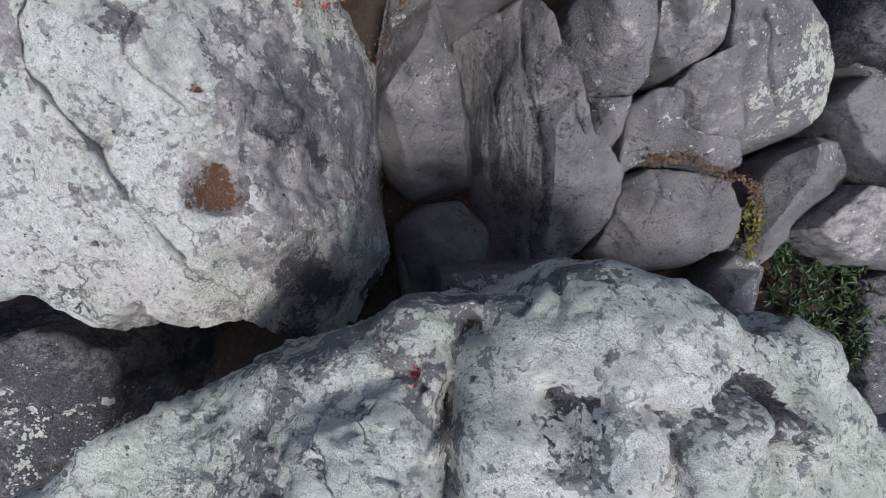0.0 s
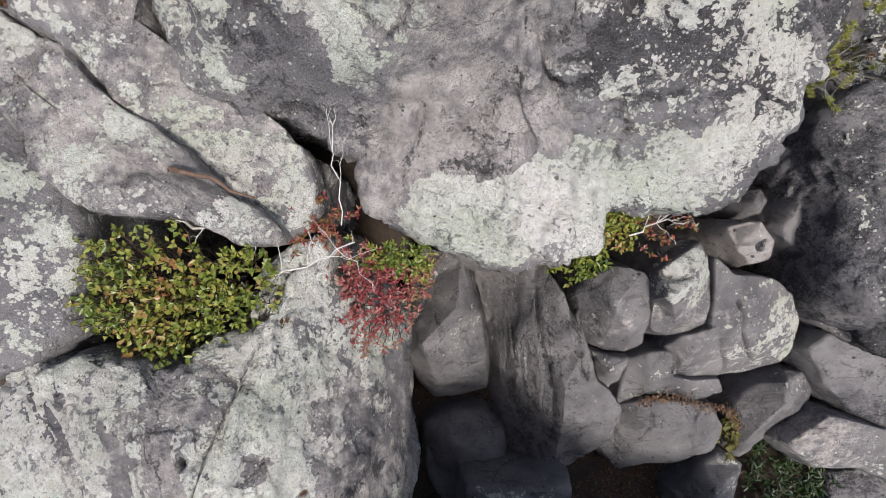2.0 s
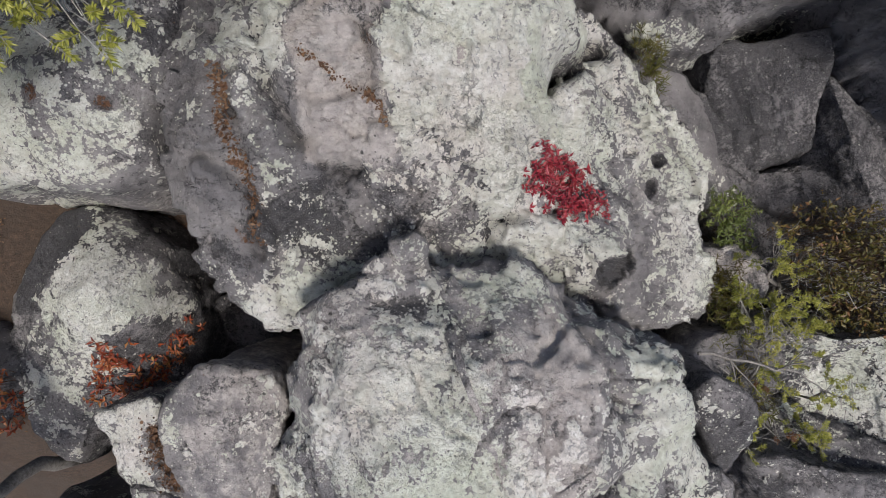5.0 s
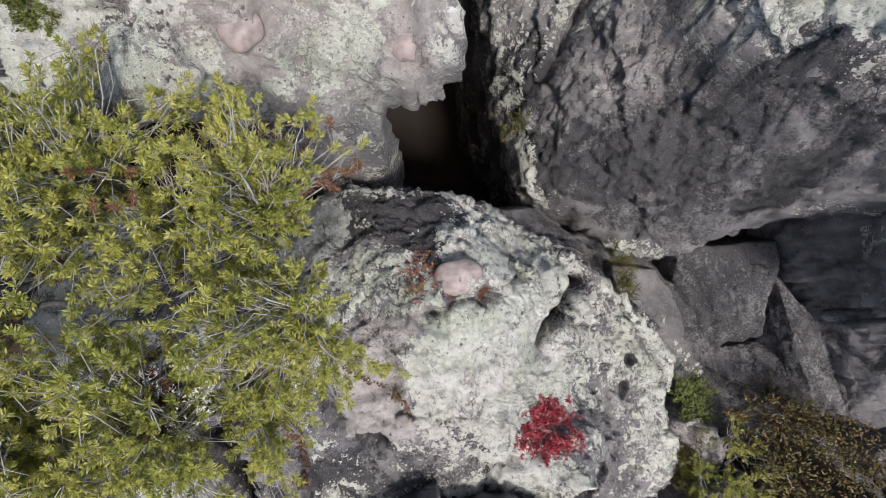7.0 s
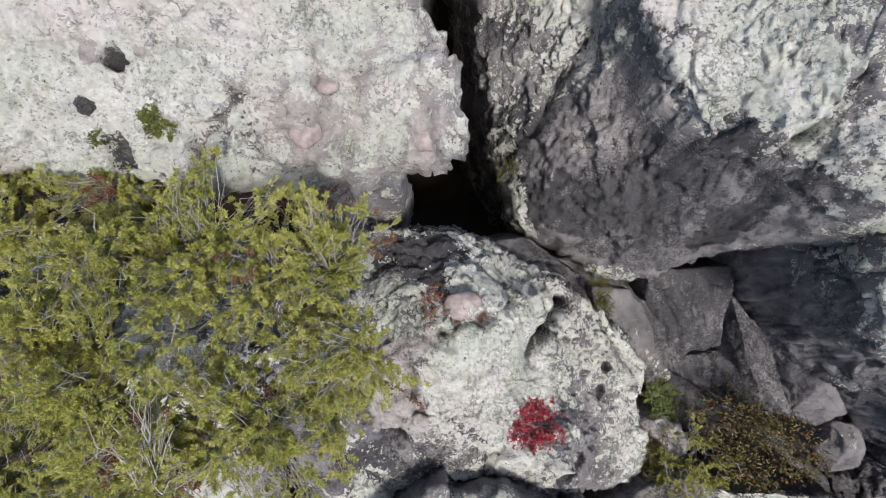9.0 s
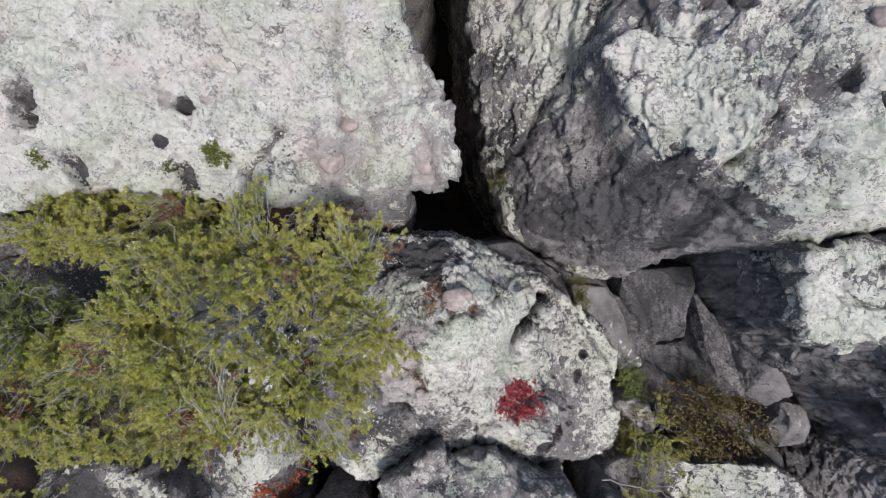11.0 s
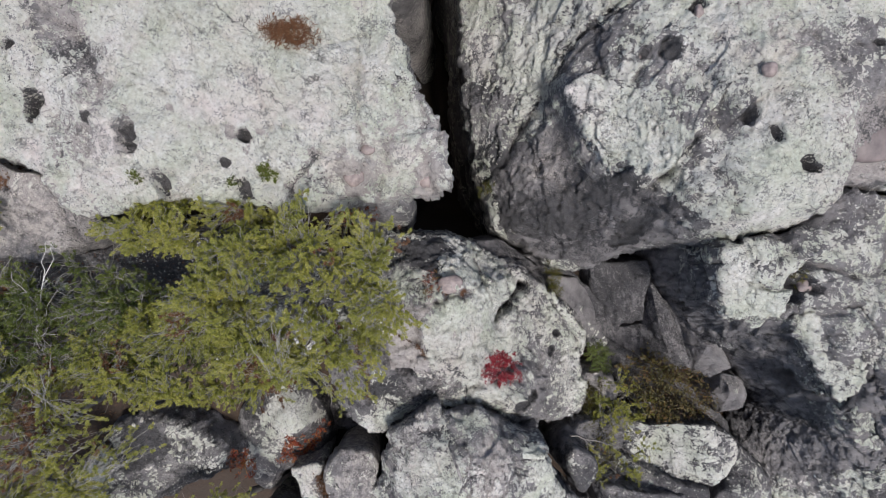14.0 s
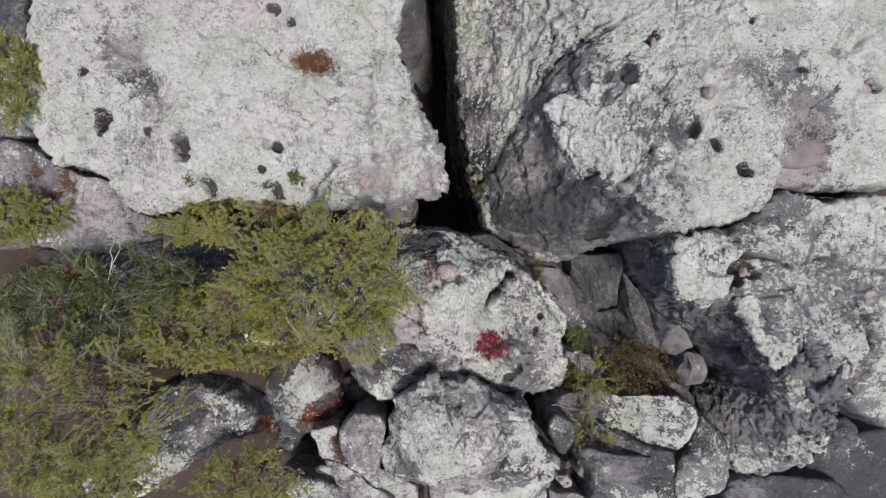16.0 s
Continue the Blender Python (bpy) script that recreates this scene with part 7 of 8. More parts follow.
def stunted_pine(name, label, cx, cy, rx, ry, base, low, high, tips, foliage, foot=None, gaps=0.0, leaf=0.026, bare=0.12, group="stunted pines", turn=0.0):
    """A low wind-bent tree: trunk, limbs reaching across its crown, twigs, and tufts of narrow leaves."""
    fx, fy = foot if foot else (cx + rng.normal() * 0.1, cy + rng.normal() * 0.1)
    root = rooted(name, fx, fy, base, label, "tree", group)
    org = np.array([fx, fy, base])
    fork = np.array([fx + (cx - fx) * 0.5, fy + (cy - fy) * 0.5, base + (low - base) * 0.7])
    trunk = bent_path((fx, fy, base - 0.1), fork, 0.050, 0.034, 7, 0.0, 0.04)
    limbs = []
    count = max(6, int(9 * (rx + ry)))
    for i in range(count):
        a = 2 * math.pi * (i + rng.uniform(-0.3, 0.3)) / count
        reach = rng.uniform(0.55, 0.95)
        end = np.array([cx + math.cos(a) * rx * reach, cy + math.sin(a) * ry * reach, low + (high - low) * rng.uniform(0.2, 0.7)])
        limbs.append(bent_path(fork + rng.normal(size=3) * 0.02, end, 0.022, 0.006, 9, 0.08, 0.035))
    spine = np.vstack([[q[0] for q in l[2:]] for l in limbs])
    twigs, at, way, old, old_way = [], [], [], [], []
    made = 0
    while made < tips:
        a, s = rng.uniform(0, 2 * math.pi), math.sqrt(rng.uniform(0, 1)) * (1 + 0.12 * abs(rng.normal()))
        lobe = 1 + 0.14 * math.sin(3 * a + cx) + 0.10 * math.sin(7 * a + 2 * cy) + 0.06 * math.sin(13 * a)
        x, y = cx + math.cos(a) * rx * s * lobe, cy + math.sin(a) * ry * s * lobe
        if gaps and (smooth_noise(np.array([[x * 2.1, y * 2.1, 0.5]]), 77)[0] > 0.75 - gaps or smooth_noise(np.array([[x * 5.5, y * 5.5, 0.5]]), 78)[0] > 0.40):
            made += 1
            continue
        z = low + (high - low) * (1 - 0.45 * min(s, 1.1) ** 2) * rng.uniform(0.40, 1.05)
        tip = np.array([x, y, z])
        near = spine[np.argmin(((spine - tip) ** 2).sum(1) + rng.uniform(0, 0.02, len(spine)))]
        v = tip - near
        size = np.linalg.norm(v)
        if size > 0.34:
            near = tip - v / size * 0.34
        twigs.append(bent_path(near, tip, 0.0032, 0.0014, 4, 0.10, 0.09))
        made += 1
        if rng.uniform() < bare:
            for _ in range(3):
                q = near + (tip - near) * rng.uniform(0.4, 1)
                twigs.append(bent_path(q, q + rng.normal(size=3) * 0.06, 0.0022, 0.001, 3, 0.1, 0.08))
            continue
        shoots = [(near, tip)]
        for _ in range(3):
            q = near + (tip - near) * rng.uniform(0.1, 0.95)
            shoots.append((q, q + unit(unit(tip - near) * 0.4 + rng.normal(size=3) * 0.7 + np.array([0, 0, 0.7])) * rng.uniform(0.05, 0.13)))
        for p0, p1 in shoots:
            d = unit(p1 - p0)
            twigs.append(bent_path(p0, p1, 0.0017, 0.0009, 3, 0.05, 0.08))
            long = min(np.linalg.norm(p1 - p0), rng.uniform(0.035, 0.075))
            k = int(20 + long * 520)
            t = rng.uniform(0, 1, (k, 1)) ** 0.8
            spread = rng.normal(size=(k, 3))
            spread = unit(spread - d * (spread @ d)[:, None])
            dead = smooth_noise(np.array([p1 * 3.1]), 79)[0] > 0.68
            (old if dead else at).append(p1 - d * long * (1 - t))
            (old_way if dead else way).append(d * (0.45 + 0.9 * t ** 3) + spread)
    p, f = tubes([trunk], 8)
    mesh_of("trunk", p - org, f, BARK, root, smooth=True)
    for limb in limbs:
        for _ in range(4):
            q = limb[rng.integers(2, 9)][0]
            twigs.append(bent_path(q, q + unit(rng.normal(size=3) * np.array([1, 1, 0.35]) + np.array([0, 0, 0.45])) * rng.uniform(0.08, 0.22), 0.0045, 0.0014, 6, 0.06, 0.10))
    for limb in limbs:
        p, f = tubes([limb], 5)
        mesh_of("limb", p - org, f, BARK, root, smooth=True)
    p, f = tubes(twigs, 3)
    mesh_of("twig", p - org, f, TWIG, root)["kind"] = "stuff"
    at, way = np.vstack(at), np.vstack(way)
    p, f = leaves(at, way, leaf * 0.85, leaf * 0.21, 0.1, 0.05)
    crown = mesh_of("crown", p - org, f, foliage, root)
    crown["kind"] = "stuff"
    if old:
        p, f = leaves(np.vstack(old), np.vstack(old_way), leaf * 0.85, leaf * 0.16, 0.1, 0.05)
        mesh_of("dead_foliage", p - org, f, DRY, root, "withered orange-brown needles")["kind"] = "stuff"
    return root


def inside(points, outline):
    o = np.array(outline)[:, :2]
    hit = np.zeros(len(points), bool)
    for a, b in zip(o, np.roll(o, -1, 0)):
        cond = (a[1] > points[:, 1]) != (b[1] > points[:, 1])
        hit ^= cond & (points[:, 0] < (b[0] - a[0]) * (points[:, 1] - a[1]) / (b[1] - a[1] + 1e-12) + a[0])
    return hit


def low_shrub(name, label, outline, height, stems, foliage, leaf=0.03, ratio=0.5, per=6, category="shrub", group="", lean=0.5, twig=None, down=0.12, ragged=0.04, on=""):
    """A mat of short stems over an outlined patch, each with a whorl of leaves."""
    o = np.array(outline)
    low, high = o[:, :2].min(0) - ragged, o[:, :2].max(0) + ragged
    pts = np.empty((0, 2))
    while len(pts) < stems:
        q = rng.uniform(low, high, (stems * 2, 2))
        shifted = q + rng.normal(size=q.shape) * ragged
        pts = np.vstack([pts, q[inside(shifted, outline)]])
    pts = pts[:stems]
    z_at = height_over([tuple(q) for q in o])
    mid = o[:, :2].mean(0)
    z0 = level_on(on, pts) if on else z_at(pts)
    org = np.array([mid[0], mid[1], (level_on(on, mid[None]) if on else z_at(mid[None]))[0] - down])
    root = rooted(name, *org, label, category, group)
    hump = np.clip(1.1 - (np.linalg.norm((pts - mid) / (high - low) * 2, axis=1)) ** 2, 0.25, 1)
    foot = np.column_stack([mid + (pts - mid) * 0.75, z0 - down])
    tip = np.column_stack([pts, z0 + height * hump * rng.uniform(0.4, 1.1, stems)])
    paths = [bent_path(a, b, 0.0028, 0.0014, 4, 0.0, 0.05) for a, b in zip(foot, tip)]
    p, f = tubes(paths, 3)
    mesh_of("stem", p - org, f, twig or BROWN_BARK, root)["kind"] = "stuff"
    at, way = [], []
    for a, b in zip(foot, tip):
        k = per
        ang = np.linspace(0, 2 * math.pi, k, endpoint=False) + rng.uniform(0, 6)
        s = rng.uniform(0.55, 1.0, (k, 1))
        at.append(a + (b - a) * s)
        way.append(np.column_stack([np.cos(ang), np.sin(ang), np.full(k, lean)]) + rng.normal(size=(k, 3)) * 0.25)
    p, f = leaves(np.vstack(at), np.vstack(way), leaf, leaf * ratio)
    ob = mesh_of("foliage", p - org, f, foliage, root)
    ob["kind"] = "stuff"
    return root


def dead_branch(name, label, start, end, radius, forks, material=None, spread=0.5, category="dead branch"):
    """A bare weathered branch that forks into finer twigs."""
    org = np.array(start, float)
    stem = bent_path(start, end, radius, radius * 0.45, 8, 0.04, 0.03)
    size = np.linalg.norm(np.array(end) - org)
    paths = [stem]
    for _ in range(forks):
        i = rng.integers(2, 8)
        q = stem[i][0]
        d = unit(np.array(end) - org + rng.normal(size=3) * spread * size * np.array([1.6, 1.6, 0.5]))
        tip = q + d * size * rng.uniform(0.2, 0.5)
        paths.append(bent_path(q, tip, radius * 0.5, radius * 0.2, 5, 0.03, 0.05))
        for _ in range(2):
            e = paths[-1][rng.integers(2, 5)][0] if len(paths[-1]) > 4 else tip
            paths.append(bent_path(e, e + unit(d + rng.normal(size=3) * 0.6) * size * rng.uniform(0.08, 0.2), radius * 0.28, radius * 0.12, 4, 0.0, 0.06))
    p, f = tubes(paths, 5)
    ob = mesh_of(name, p - org, f, material or SILVER, smooth=True)
    ob.location = org
    return tagged(ob, label, category)


# stunted pines over the left-hand rocks
stunted_pine("stunted_pine", "dense olive-green stunted pine spreading over the rocks", -1.61, 4.76, 0.92, 0.70, 1.7, 4.05, 4.92, 1500, OLIVE, gaps=0.08, bare=0.12)
stunted_pine("stunted_pine", "stunted pine with bare grey twigs", -3.82, 4.42, 1.20, 0.62, 2.0, 3.6, 4.3, 1000, DEEP_GREEN, gaps=0.2, bare=0.18)
stunted_pine("stunted_pine", "olive stunted pine rising above its neighbours", -4.34, 3.38, 1.00, 0.85, 1.9, 3.9, 4.8, 950, OLIVE, gaps=0.2, bare=0.16)
stunted_pine("stunted_pine", "thin olive pine with many grey twigs", -2.77, 4.21, 1.05, 0.46, 1.9, 3.8, 4.45, 950, OLIVE, gaps=0.2, bare=0.18)
stunted_pine("stunted_pine", "low olive pine beside the pale rock", -2.78, 2.20, 0.66, 0.34, 1.7, 2.8, 3.4, 300, OLIVE, gaps=0.12, bare=0.12)
stunted_pine("stunted_pine", "dark green pine beneath the furrowed rock", -5.11, 4.33, 0.85, 0.50, 1.6, 2.8, 3.7, 520, DEEP_GREEN, gaps=0.12, bare=0.15)
stunted_pine("stunted_pine", "olive pine behind the pale rock", -4.59, 2.45, 0.75, 0.50, 1.7, 3.0, 4.0, 650, OLIVE, gaps=0.12, bare=0.15)
stunted_pine("stunted_pine", "small yellow-green pine against the ledge", -5.16, 5.48, 0.42, 0.32, 2.6, 3.5, 4.0, 260, OLIVE)
stunted_pine("stunted_pine", "small yellow-green pine at the slab's end", -4.99, 6.94, 0.24, 0.45, 0.8, 3.8, 4.4, 200, OLIVE)
stunted_pine("stunted_pine", "bluish green pine along the slab's edge", -2.65, 5.41, 0.85, 0.30, 2.2, 3.6, 4.3, 560, OLIVE, gaps=0.05, bare=0.1)
stunted_pine("stunted_pine", "sparse green sapling beside the domed boulder", 1.92, 2.51, 0.42, 0.48, 0.6, 1.4, 2.0, 80, OLIVE, gaps=0.2, bare=0.3, leaf=0.028, group="saplings")
stunted_pine("stunted_pine", "sparse green sapling below the domed boulder", 2.04, 3.16, 0.35, 0.40, 0.5, 1.3, 1.8, 90, OLIVE, gaps=0.15, bare=0.3, leaf=0.028, group="saplings")

# low shrubs
low_shrub("red_shrub", "crimson low shrub rooted in a crack of the boulder", [(0.06, 3.87, 2.72), (0.17, 3.97, 2.72), (0.28, 4.00, 2.72), (0.44, 3.93, 2.70), (0.56, 3.82, 2.65), (0.55, 3.63, 2.62), (0.38, 3.63, 2.66), (0.25, 3.66, 2.68), (0.12, 3.78, 2.70)], 0.12, 200, CRIMSON, leaf=0.036, ratio=0.32, per=7, on="lichen_boulder")
low_shrub("leafy_shrub", "yellow-green leafy shrub in a rock gap", [(-1.46, 1.34, 2.50), (-1.33, 1.41, 2.55), (-1.14, 1.44, 2.55), (-1.07, 1.30, 2.50), (-1.15, 1.16, 2.42), (-1.15, 0.94, 2.36), (-1.29, 0.93, 2.36), (-1.38, 1.05, 2.40), (-1.47, 1.15, 2.45)], 0.12, 210, GREEN_LEAF, leaf=0.027, ratio=0.66, per=6, group="leafy shrubs", down=0.25, ragged=0.07)
low_shrub("leafy_shrub", "yellow-green shrub with reddening leaves", [(-1.11, 1.29, 2.45), (-0.99, 1.36, 2.45), (-0.86, 1.38, 2.42), (-0.84, 1.26, 2.36), (-0.96, 1.10, 2.32), (-1.08, 1.05, 2.32), (-1.15, 1.10, 2.36)], 0.08, 140, GREEN_LEAF, leaf=0.025, ratio=0.66, per=6, group="leafy shrubs", down=0.2, ragged=0.06)
low_shrub("autumn_shrub", "small rusty shrub among dead twigs", [(-0.95, 1.59, 2.20), (-0.80, 1.62, 2.20), (-0.63, 1.61, 2.10), (-0.54, 1.46, 2.10), (-0.68, 1.40, 2.10), (-0.82, 1.45, 2.15)], 0.06, 90, AUTUMN, leaf=0.024, ratio=0.45, per=6)
low_shrub("autumn_shrub", "red and green shrub hanging over the hollow", [(-0.65, 1.31, 1.98), (-0.47, 1.39, 2.02), (-0.22, 1.37, 1.95), (-0.21, 1.23, 1.85), (-0.34, 1.11, 1.85), (-0.45, 0.93, 1.80), (-0.60, 0.96, 1.90), (-0.68, 1.13, 1.95)], 0.09, 230, ROSY, leaf=0.024, ratio=0.46, per=7, ragged=0.05)
low_shrub("leafy_shrub", "small green shrub beside the red one", [(-0.55, 1.38, 2.05), (-0.37, 1.42, 2.05), (-0.21, 1.38, 2.00), (-0.22, 1.28, 1.95), (-0.35, 1.30, 2.00), (-0.47, 1.33, 2.02)], 0.09, 70, GREEN_LEAF, leaf=0.024, ratio=0.5, per=7, group="leafy shrubs")
low_shrub("leafy_shrub", "green shrub with reddish tips beneath the boulder's lip", [(0.29, 1.40, 1.60), (0.46, 1.47, 1.70), (0.60, 1.62, 1.75), (0.72, 1.70, 1.75), (0.82, 1.61, 1.70), (0.78, 1.42, 1.60), (0.70, 1.37, 1.55), (0.57, 1.22, 1.50), (0.49, 1.23, 1.50)], 0.10, 130, GREEN_LEAF, leaf=0.034, ratio=0.5, per=6, group="leafy shrubs")
low_shrub("autumn_shrub", "thin reddish shrub with bare twigs", [(0.74, 1.69, 1.70), (0.97, 1.66, 1.65), (1.21, 1.62, 1.60), (1.08, 1.47, 1.60), (0.89, 1.34, 1.60), (0.80, 1.39, 1.60)], 0.08, 45, AUTUMN, leaf=0.030, ratio=0.5, per=4, twig=SILVER)
low_shrub("small_herb", "bright yellow-green herb between grey rocks", [(1.70, 0.26, 0.60), (1.81, 0.28, 0.60), (1.87, -0.01, 0.55), (1.75, 0.02, 0.55)], 0.08, 26, GRASS, leaf=0.045, ratio=0.5, per=6, category="plant")
low_shrub("dark_shrub", "dark green bushy plant in the shaded hollow", [(2.03, 0.03, 0.35), (2.36, 0.09, 0.35), (2.68, 0.03, 0.35), (2.80, -0.32, 0.30), (2.71, -0.72, 0.30), (2.34, -0.90, 0.25), (2.06, -0.74, 0.25), (2.00, -0.28, 0.30)], 0.20, 230, SHADED_GREEN, leaf=0.055, ratio=0.36, per=7)
low_shrub("ember_clump", "orange-red leafy clump on the egg-shaped boulder", [(-2.34, 2.78, 2.30), (-2.18, 2.96, 2.25), (-1.92, 2.93, 2.20), (-1.94, 2.69, 2.15), (-2.12, 2.51, 2.20), (-2.38, 2.54, 2.25)], 0.07, 75, EMBER, leaf=0.042, ratio=0.36, per=8, category="plant", on="egg_boulder")
low_shrub("ember_clump", "dark brownish clump beside the gully", [(-1.96, 3.04, 2.10), (-1.80, 3.02, 2.05), (-1.82, 2.81, 2.00), (-1.95, 2.81, 2.10)], 0.05, 28, EMBER, leaf=0.04, ratio=0.36, per=6, category="plant")
low_shrub("ember_clump", "small rusty clump in the shrubs", [(-2.88, 2.78, 2.50), (-2.64, 2.86, 2.45), (-2.52, 2.52, 2.40), (-2.77, 2.49, 2.45)], 0.08, 40, EMBER, leaf=0.04, ratio=0.36, per=6, category="plant")
low_shrub("browning_bush", "olive bush turning brown among grey boulders", [(1.95, 3.72, 1.60), (2.39, 3.83, 1.70), (2.90, 3.61, 1.75), (3.26, 3.26, 1.70), (3.21, 2.81, 1.60), (2.50, 2.82, 1.60), (2.14, 3.18, 1.55)], 0.30, 330, BROWN_OLIVE, leaf=0.036, ratio=0.5, per=6, down=0.5)
low_shrub("green_tuft", "dark green tuft in a rock joint", [(1.60, 3.79, 1.25), (1.90, 3.76, 1.20), (2.00, 3.47, 1.20), (1.65, 3.44, 1.25)], 0.15, 60, DEEP_GREEN, leaf=0.04, ratio=0.3, per=7, category="plant")
low_shrub("grass_tuft", "yellowish grass in a rock joint", [(1.55, 3.29, 1.45), (1.75, 3.21, 1.40), (2.00, 2.37, 1.50), (1.84, 2.22, 1.55), (1.57, 2.75, 1.50)], 0.12, 110, GRASS, leaf=0.07, ratio=0.10, per=6, lean=1.2, category="grass", group="grass tufts")
low_shrub("grass_tuft", "dry grass at the foot of the outcrop", [(1.04, 4.99, 1.50), (1.18, 4.93, 1.50), (1.21, 4.56, 1.50), (1.10, 4.60, 1.55)], 0.10, 60, GRASS, leaf=0.07, ratio=0.10, per=6, lean=1.2, category="grass", group="grass tufts")
low_shrub("grass_tuft", "reddish grass beside the lichened boulder", [(1.58, 3.44, 1.45), (1.73, 3.40, 1.45), (1.76, 3.08, 1.40), (1.58, 3.06, 1.45)], 0.10, 60, BROWN_OLIVE, leaf=0.06, ratio=0.10, per=6, lean=1.2, category="grass", group="grass tufts")
low_shrub("green_tuft", "green fern-like tuft beside the boulder", [(1.61, 3.87, 1.35), (1.81, 3.91, 1.30), (1.95, 3.75, 1.30), (1.81, 3.60, 1.30), (1.63, 3.68, 1.35)], 0.12, 70, DEEP_GREEN, leaf=0.04, ratio=0.25, per=7, category="plant")
low_shrub("rusty_herb", "rusty small-leaved herb between boulders", [(2.25, 3.81, 1.25), (2.54, 3.90, 1.25), (2.88, 3.73, 1.30), (2.91, 3.07, 1.25), (2.57, 3.06, 1.20), (2.40, 3.44, 1.20)], 0.16, 130, BROWN_OLIVE, leaf=0.03, ratio=0.5, per=5, category="plant")
low_shrub("dry_tuft", "dry brown plant in the slab's crack", [(-1.92, 7.04, 4.02), (-1.73, 7.16, 4.02), (-1.53, 7.18, 4.00), (-1.50, 7.08, 4.00), (-1.67, 6.95, 4.00), (-1.83, 6.97, 4.00)], 0.07, 220, DRY, leaf=0.05, ratio=0.14, per=9, category="plant", on="sandstone_slab")
low_shrub("moss_cushion", "green moss cushion on the slab", [(-2.02, 5.92, 4.00), (-1.90, 5.96, 4.00), (-1.81, 5.84, 3.98), (-1.85, 5.77, 3.98), (-1.96, 5.79, 4.00)], 0.05, 150, MOSS, leaf=0.016, ratio=0.4, per=8, category="moss", group="moss cushions", ragged=0.008, down=0.06, on="sandstone_slab")
low_shrub("moss_cushion", "dark moss filling a pit of the slab", [(-3.06, 5.84, 4.05), (-2.96, 5.86, 4.05), (-2.92, 5.77, 4.03), (-3.02, 5.74, 4.03)], 0.03, 70, MOSS, leaf=0.016, ratio=0.4, per=8, category="moss", group="moss cushions", ragged=0.008, down=0.1, on="sandstone_slab")
low_shrub("moss_cushion", "moss in a hollow at the slab's edge", [(-2.28, 5.81, 3.98), (-2.18, 5.83, 3.98), (-2.17, 5.75, 3.95), (-2.27, 5.74, 3.95)], 0.03, 60, MOSS, leaf=0.016, ratio=0.4, per=8, category="moss", group="moss cushions", ragged=0.008, down=0.1, on="sandstone_slab")
low_shrub("crack_herb", "small bright herb at the cleft's rim", [(0.14, 6.04, 1.75), (0.27, 6.07, 1.75), (0.30, 5.93, 1.75), (0.17, 5.89, 1.72)], 0.05, 30, GRASS, leaf=0.035, ratio=0.3, per=6, category="plant", on="sandstone_outcrop")
low_shrub("crack_herb", "tiny dry herb in the shelf's crack", [(3.13, 4.95, 3.40), (3.21, 4.97, 3.40), (3.25, 4.83, 3.38), (3.16, 4.80, 3.38)], 0.06, 30, GRASS, leaf=0.03, ratio=0.3, per=6, category="plant", on="sandstone_shelf")
low_shrub("autumn_shrub", "red-brown little shrub on the boulder's shoulder", [(-0.58, 4.93, 3.20), (-0.44, 4.97, 3.22), (-0.39, 4.85, 3.20), (-0.46, 4.71, 3.15), (-0.55, 4.68, 3.12)], 0.05, 70, AUTUMN, leaf=0.022, ratio=0.4, per=6, on="lichen_boulder")
low_shrub("rusty_herb", "rusty growth under the slab's lip", [(-1.54, 5.54, 3.30), (-1.15, 5.63, 3.30), (-0.99, 5.54, 3.30), (-1.17, 5.44, 3.20), (-1.48, 5.44, 3.20)], 0.10, 90, EMBER, leaf=0.025, ratio=0.3, per=6, category="plant")
low_shrub("red_sprig", "tiny red sprig on the lichened rock", [(-0.07, -0.27, 2.72), (-0.05, -0.26, 2.72), (-0.05, -0.31, 2.72), (-0.07, -0.31, 2.72)], 0.012, 6, CRIMSON, leaf=0.02, ratio=0.4, per=3, category="plant", down=0.02, ragged=0.003, on="near_boulder")

# dead wood
dead_branch("dead_branch", "white weathered dead branch among the shrubs", [(-1.20, 1.50, 2.32)][0], [(-0.93, 1.45, 2.36)][0], 0.008, 4)
dead_branch("dead_branch", "white weathered dead branch over the block", [(-0.87, 1.25, 2.25)][0], [(-0.51, 1.42, 2.30)][0], 0.0045, 8)
dead_branch("dead_branch", "pale twig standing in the crack", [(-0.58, 1.49, 2.20)][0], [(-0.57, 1.84, 2.45)][0], 0.0032, 4, spread=0.25)
dead_branch("dead_branch", "white twig at the shrub's edge", [(-1.21, 1.22, 2.24)][0], [(-1.07, 1.20, 2.28)][0], 0.005, 6)
dead_branch("dead_branch", "white twigs under the boulder's lip", [(0.74, 1.46, 1.70)][0], [(0.99, 1.62, 1.85)][0], 0.005, 12)
dead_branch("dead_branch", "pale twig lying on the block", [(-0.97, 1.26, 2.24)][0], [(-0.87, 1.15, 2.20)][0], 0.005, 4)
dead_branch("fallen_stick", "brown fallen stick lying across the slab", [(-1.08, 1.66, 2.62)][0], [(-0.86, 1.58, 2.42)][0], 0.011, 0, BROWN_BARK, category="stick")
dead_branch("dead_branch", "silver dead branch among the pines", [(-4.36, 4.11, 3.60)][0], [(-3.89, 4.91, 4.10)][0], 0.009, 8)
dead_branch("dead_branch", "grey root-like dead branches on the shelf", [(-4.14, 4.68, 3.20)][0], [(-3.70, 5.06, 3.40)][0], 0.014, 8, BARK)
dead_branch("dead_branch", "bare twig reaching from the sapling", [(1.24, 2.84, 2.00)][0], [(1.86, 2.72, 2.00)][0], 0.012, 6, BARK)


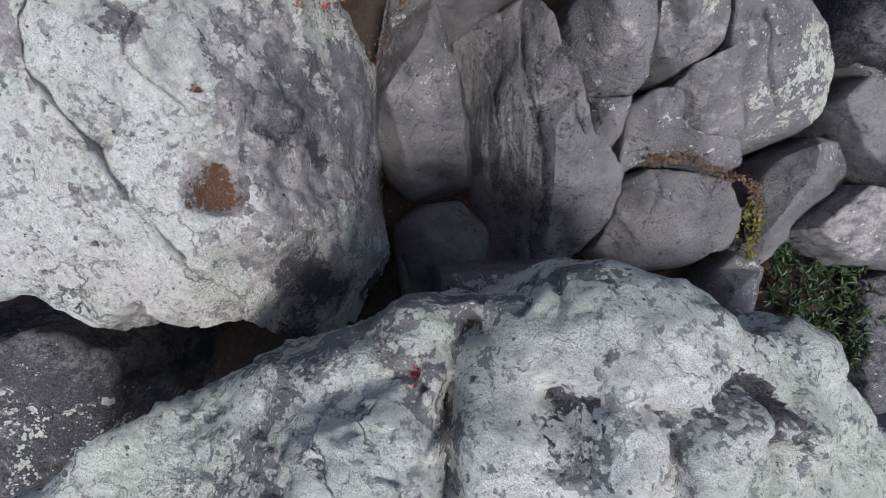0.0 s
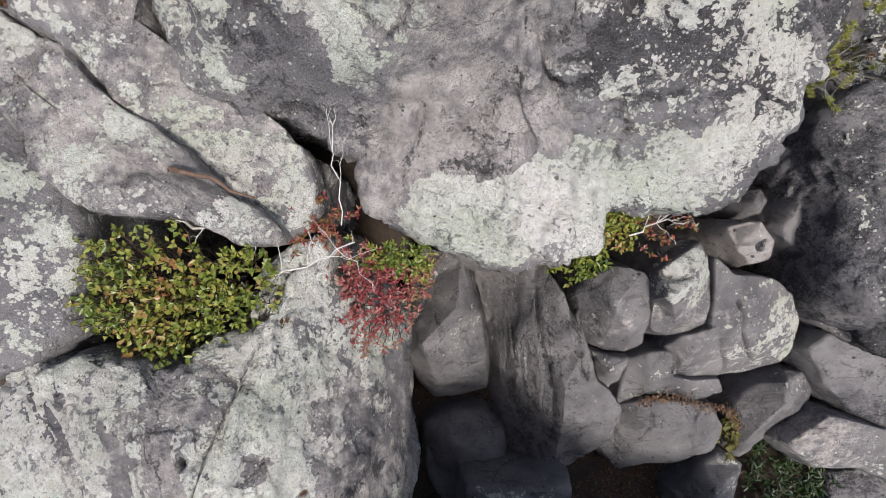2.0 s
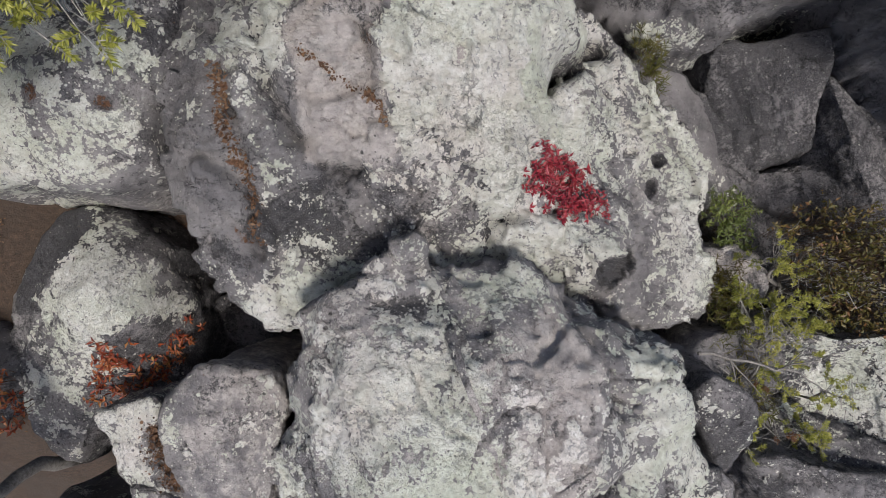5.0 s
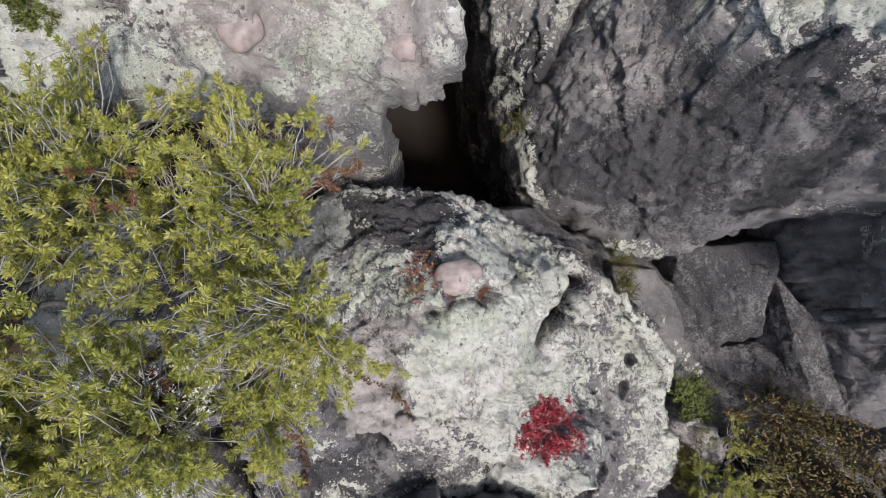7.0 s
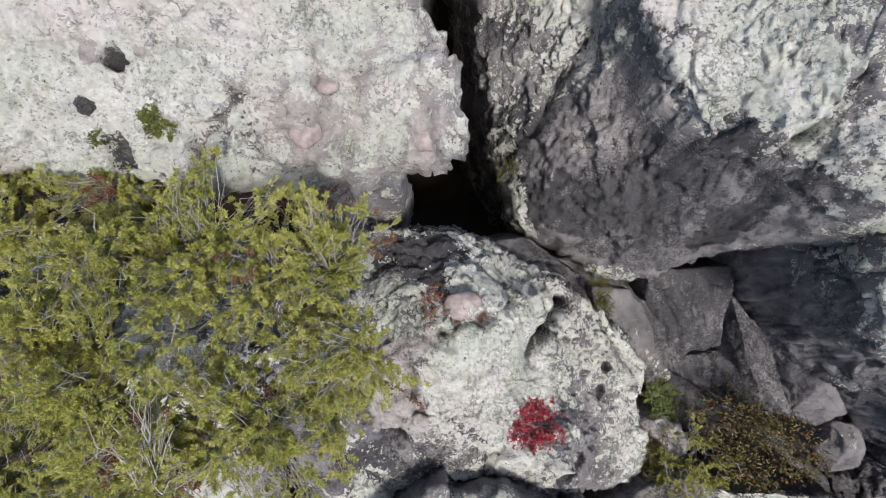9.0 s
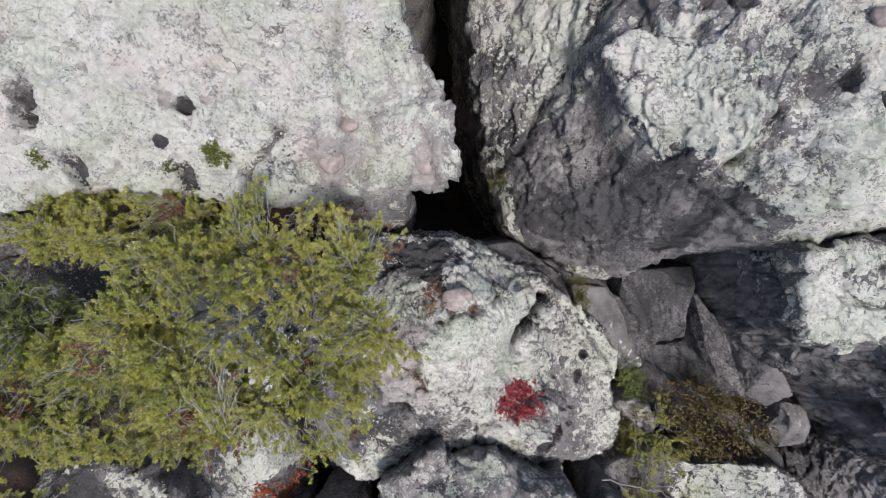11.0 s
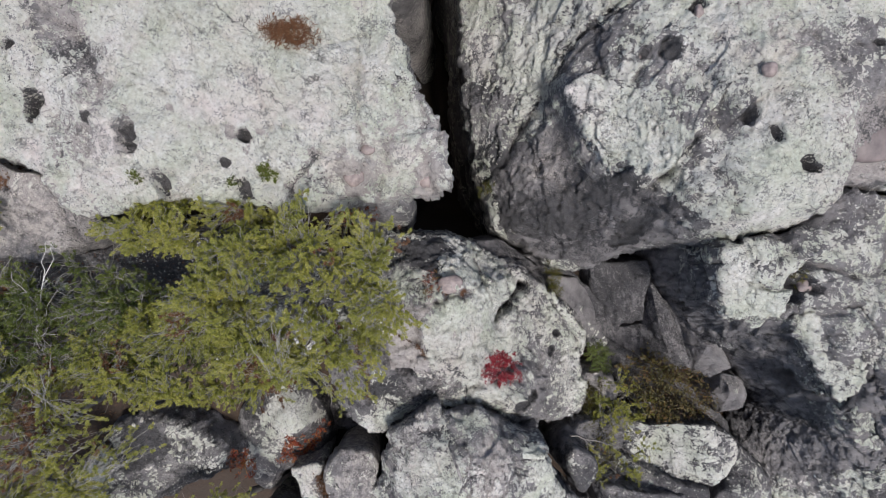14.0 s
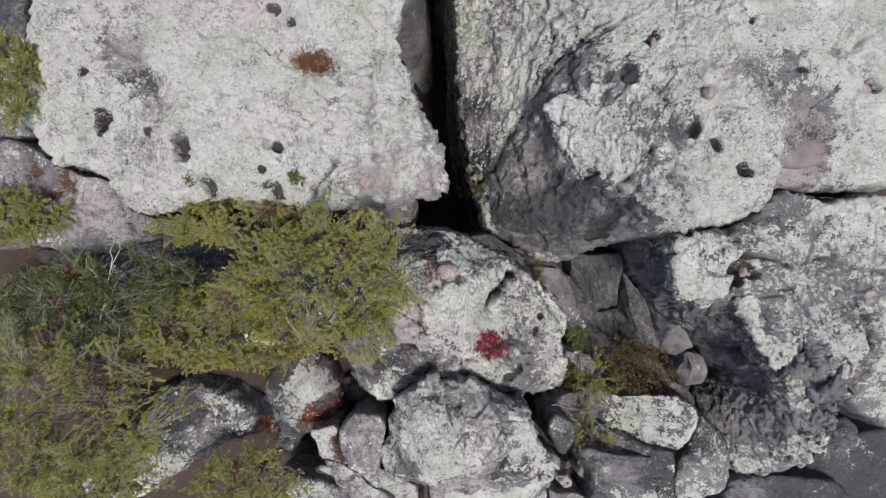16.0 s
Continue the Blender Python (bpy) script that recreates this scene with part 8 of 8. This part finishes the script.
def litter(name, label, x0, x1, y0, y1, count, material):
    """Fallen leaves and needles lying on the soil."""
    xy = np.column_stack([rng.uniform(x0, x1, count), rng.uniform(y0, y1, count)])
    p3 = np.column_stack([xy, np.zeros(count)])
    keep = fbm(p3, 2.5, 3, 555) > -0.35
    xy, p3 = xy[keep], p3[keep]
    z = ground_height(xy[:, 0], xy[:, 1]) + np.exp(-(np.hypot(xy[:, 0], xy[:, 1] - 3.5) / 14) ** 2) * (0.07 * fbm(p3, 1.5, 4, 900) + 0.02 * fbm(p3, 9, 3, 910))
    at = np.column_stack([xy, z + 0.026])
    way = np.column_stack([rng.normal(size=(len(xy), 2)), rng.normal(size=len(xy)) * 0.12])
    size = rng.uniform(0.012, 0.035, len(xy))
    p, f = leaves(at, way, size, size * rng.uniform(0.12, 0.55, len(xy)), 0.1, 0.05)
    tagged(mesh_of(name, p, f, material), label, "leaf litter", kind="stuff")


def litter_strip(name, label, line, width, count, material, on=""):
    """Leaves caught along a joint between stones."""
    line = np.array(line, float)
    i = rng.integers(0, len(line) - 1, count)
    at = line[i] + (line[i + 1] - line[i]) * rng.uniform(0, 1, (count, 1)) + rng.normal(size=(count, 3)) * np.array([width, width, 0.008]) * 0.5
    if on:
        at[:, 2] = level_on(on, at[:, :2]) + rng.uniform(0.0, 0.012, count)
    size = rng.uniform(0.010, 0.026, count)
    p, f = leaves(at, np.column_stack([rng.normal(size=(count, 2)), rng.normal(size=count) * 0.25]), size, size * rng.uniform(0.3, 0.8, count), 0.15, 0.1)
    tagged(mesh_of(name, p, f, material), label, "leaf litter", kind="stuff")


LITTER = leaf_material("fallen_leaves", [(0.05, 0.028, 0.018), (0.13, 0.065, 0.035), (0.24, 0.13, 0.07), (0.34, 0.23, 0.14)], 0.7)
litter("leaf_litter", "brown fallen leaves and needles on the hollow's floor", -1.2, 2.6, -1.2, 1.4, 9000, LITTER)
litter("leaf_litter", "brown needle litter in the gully", -3.0, -0.9, 2.2, 4.6, 7000, LITTER)
litter("leaf_litter", "dry leaf litter under the pines", -6.0, -2.4, 2.2, 6.0, 9000, LITTER)
litter("leaf_litter", "leaf litter among the grey boulders", 1.0, 4.2, 1.6, 4.6, 6000, LITTER)
litter_strip("leaf_litter", "orange-brown leaves caught between two grey rocks", [(1.04, 0.46, 0.96), (1.25, 0.48, 0.94), (1.46, 0.41, 0.88), (1.67, 0.36, 0.80), (1.78, 0.22, 0.72)], 0.035, 420, LITTER)
litter_strip("leaf_litter", "orange-brown leaves in the joint beside the ridged boulder", [(-0.15, 1.38, 0.90), (-0.20, 1.25, 0.85), (-0.29, 1.18, 0.80), (-0.36, 1.05, 0.70), (-0.43, 0.86, 0.60)], 0.06, 420, LITTER)
litter_strip("leaf_litter", "brown leaves lodged in a crack of the pale block", [(-0.80, 1.11, 2.22), (-0.77, 1.01, 2.20), (-0.76, 0.91, 2.18)], 0.02, 130, LITTER)
litter_strip("leaf_litter", "rust-brown needles filling a groove of the lichened boulder", [(-1.33, 4.30, 2.90), (-1.29, 4.09, 2.90), (-1.24, 3.91, 2.90), (-1.19, 3.71, 2.90), (-1.18, 3.48, 2.90)], 0.035, 700, LITTER, "lichen_boulder")
litter_strip("leaf_litter", "brown needles along a pink plate's edge", [(-0.93, 4.32, 3.10), (-0.80, 4.24, 3.10), (-0.65, 4.15, 3.10), (-0.60, 4.12, 3.10), (-0.56, 4.02, 3.10)], 0.02, 250, LITTER, "lichen_boulder")
litter_strip("leaf_litter", "brown needles in the hollow of the split stone", [(-1.80, 2.55, 2.60), (-1.75, 2.40, 2.60), (-1.69, 2.27, 2.60)], 0.07, 500, LITTER, "split_stone")
litter("leaf_litter", "dense brown leaf litter around the square block", 0.1, 1.5, -0.75, 0.55, 5000, LITTER)
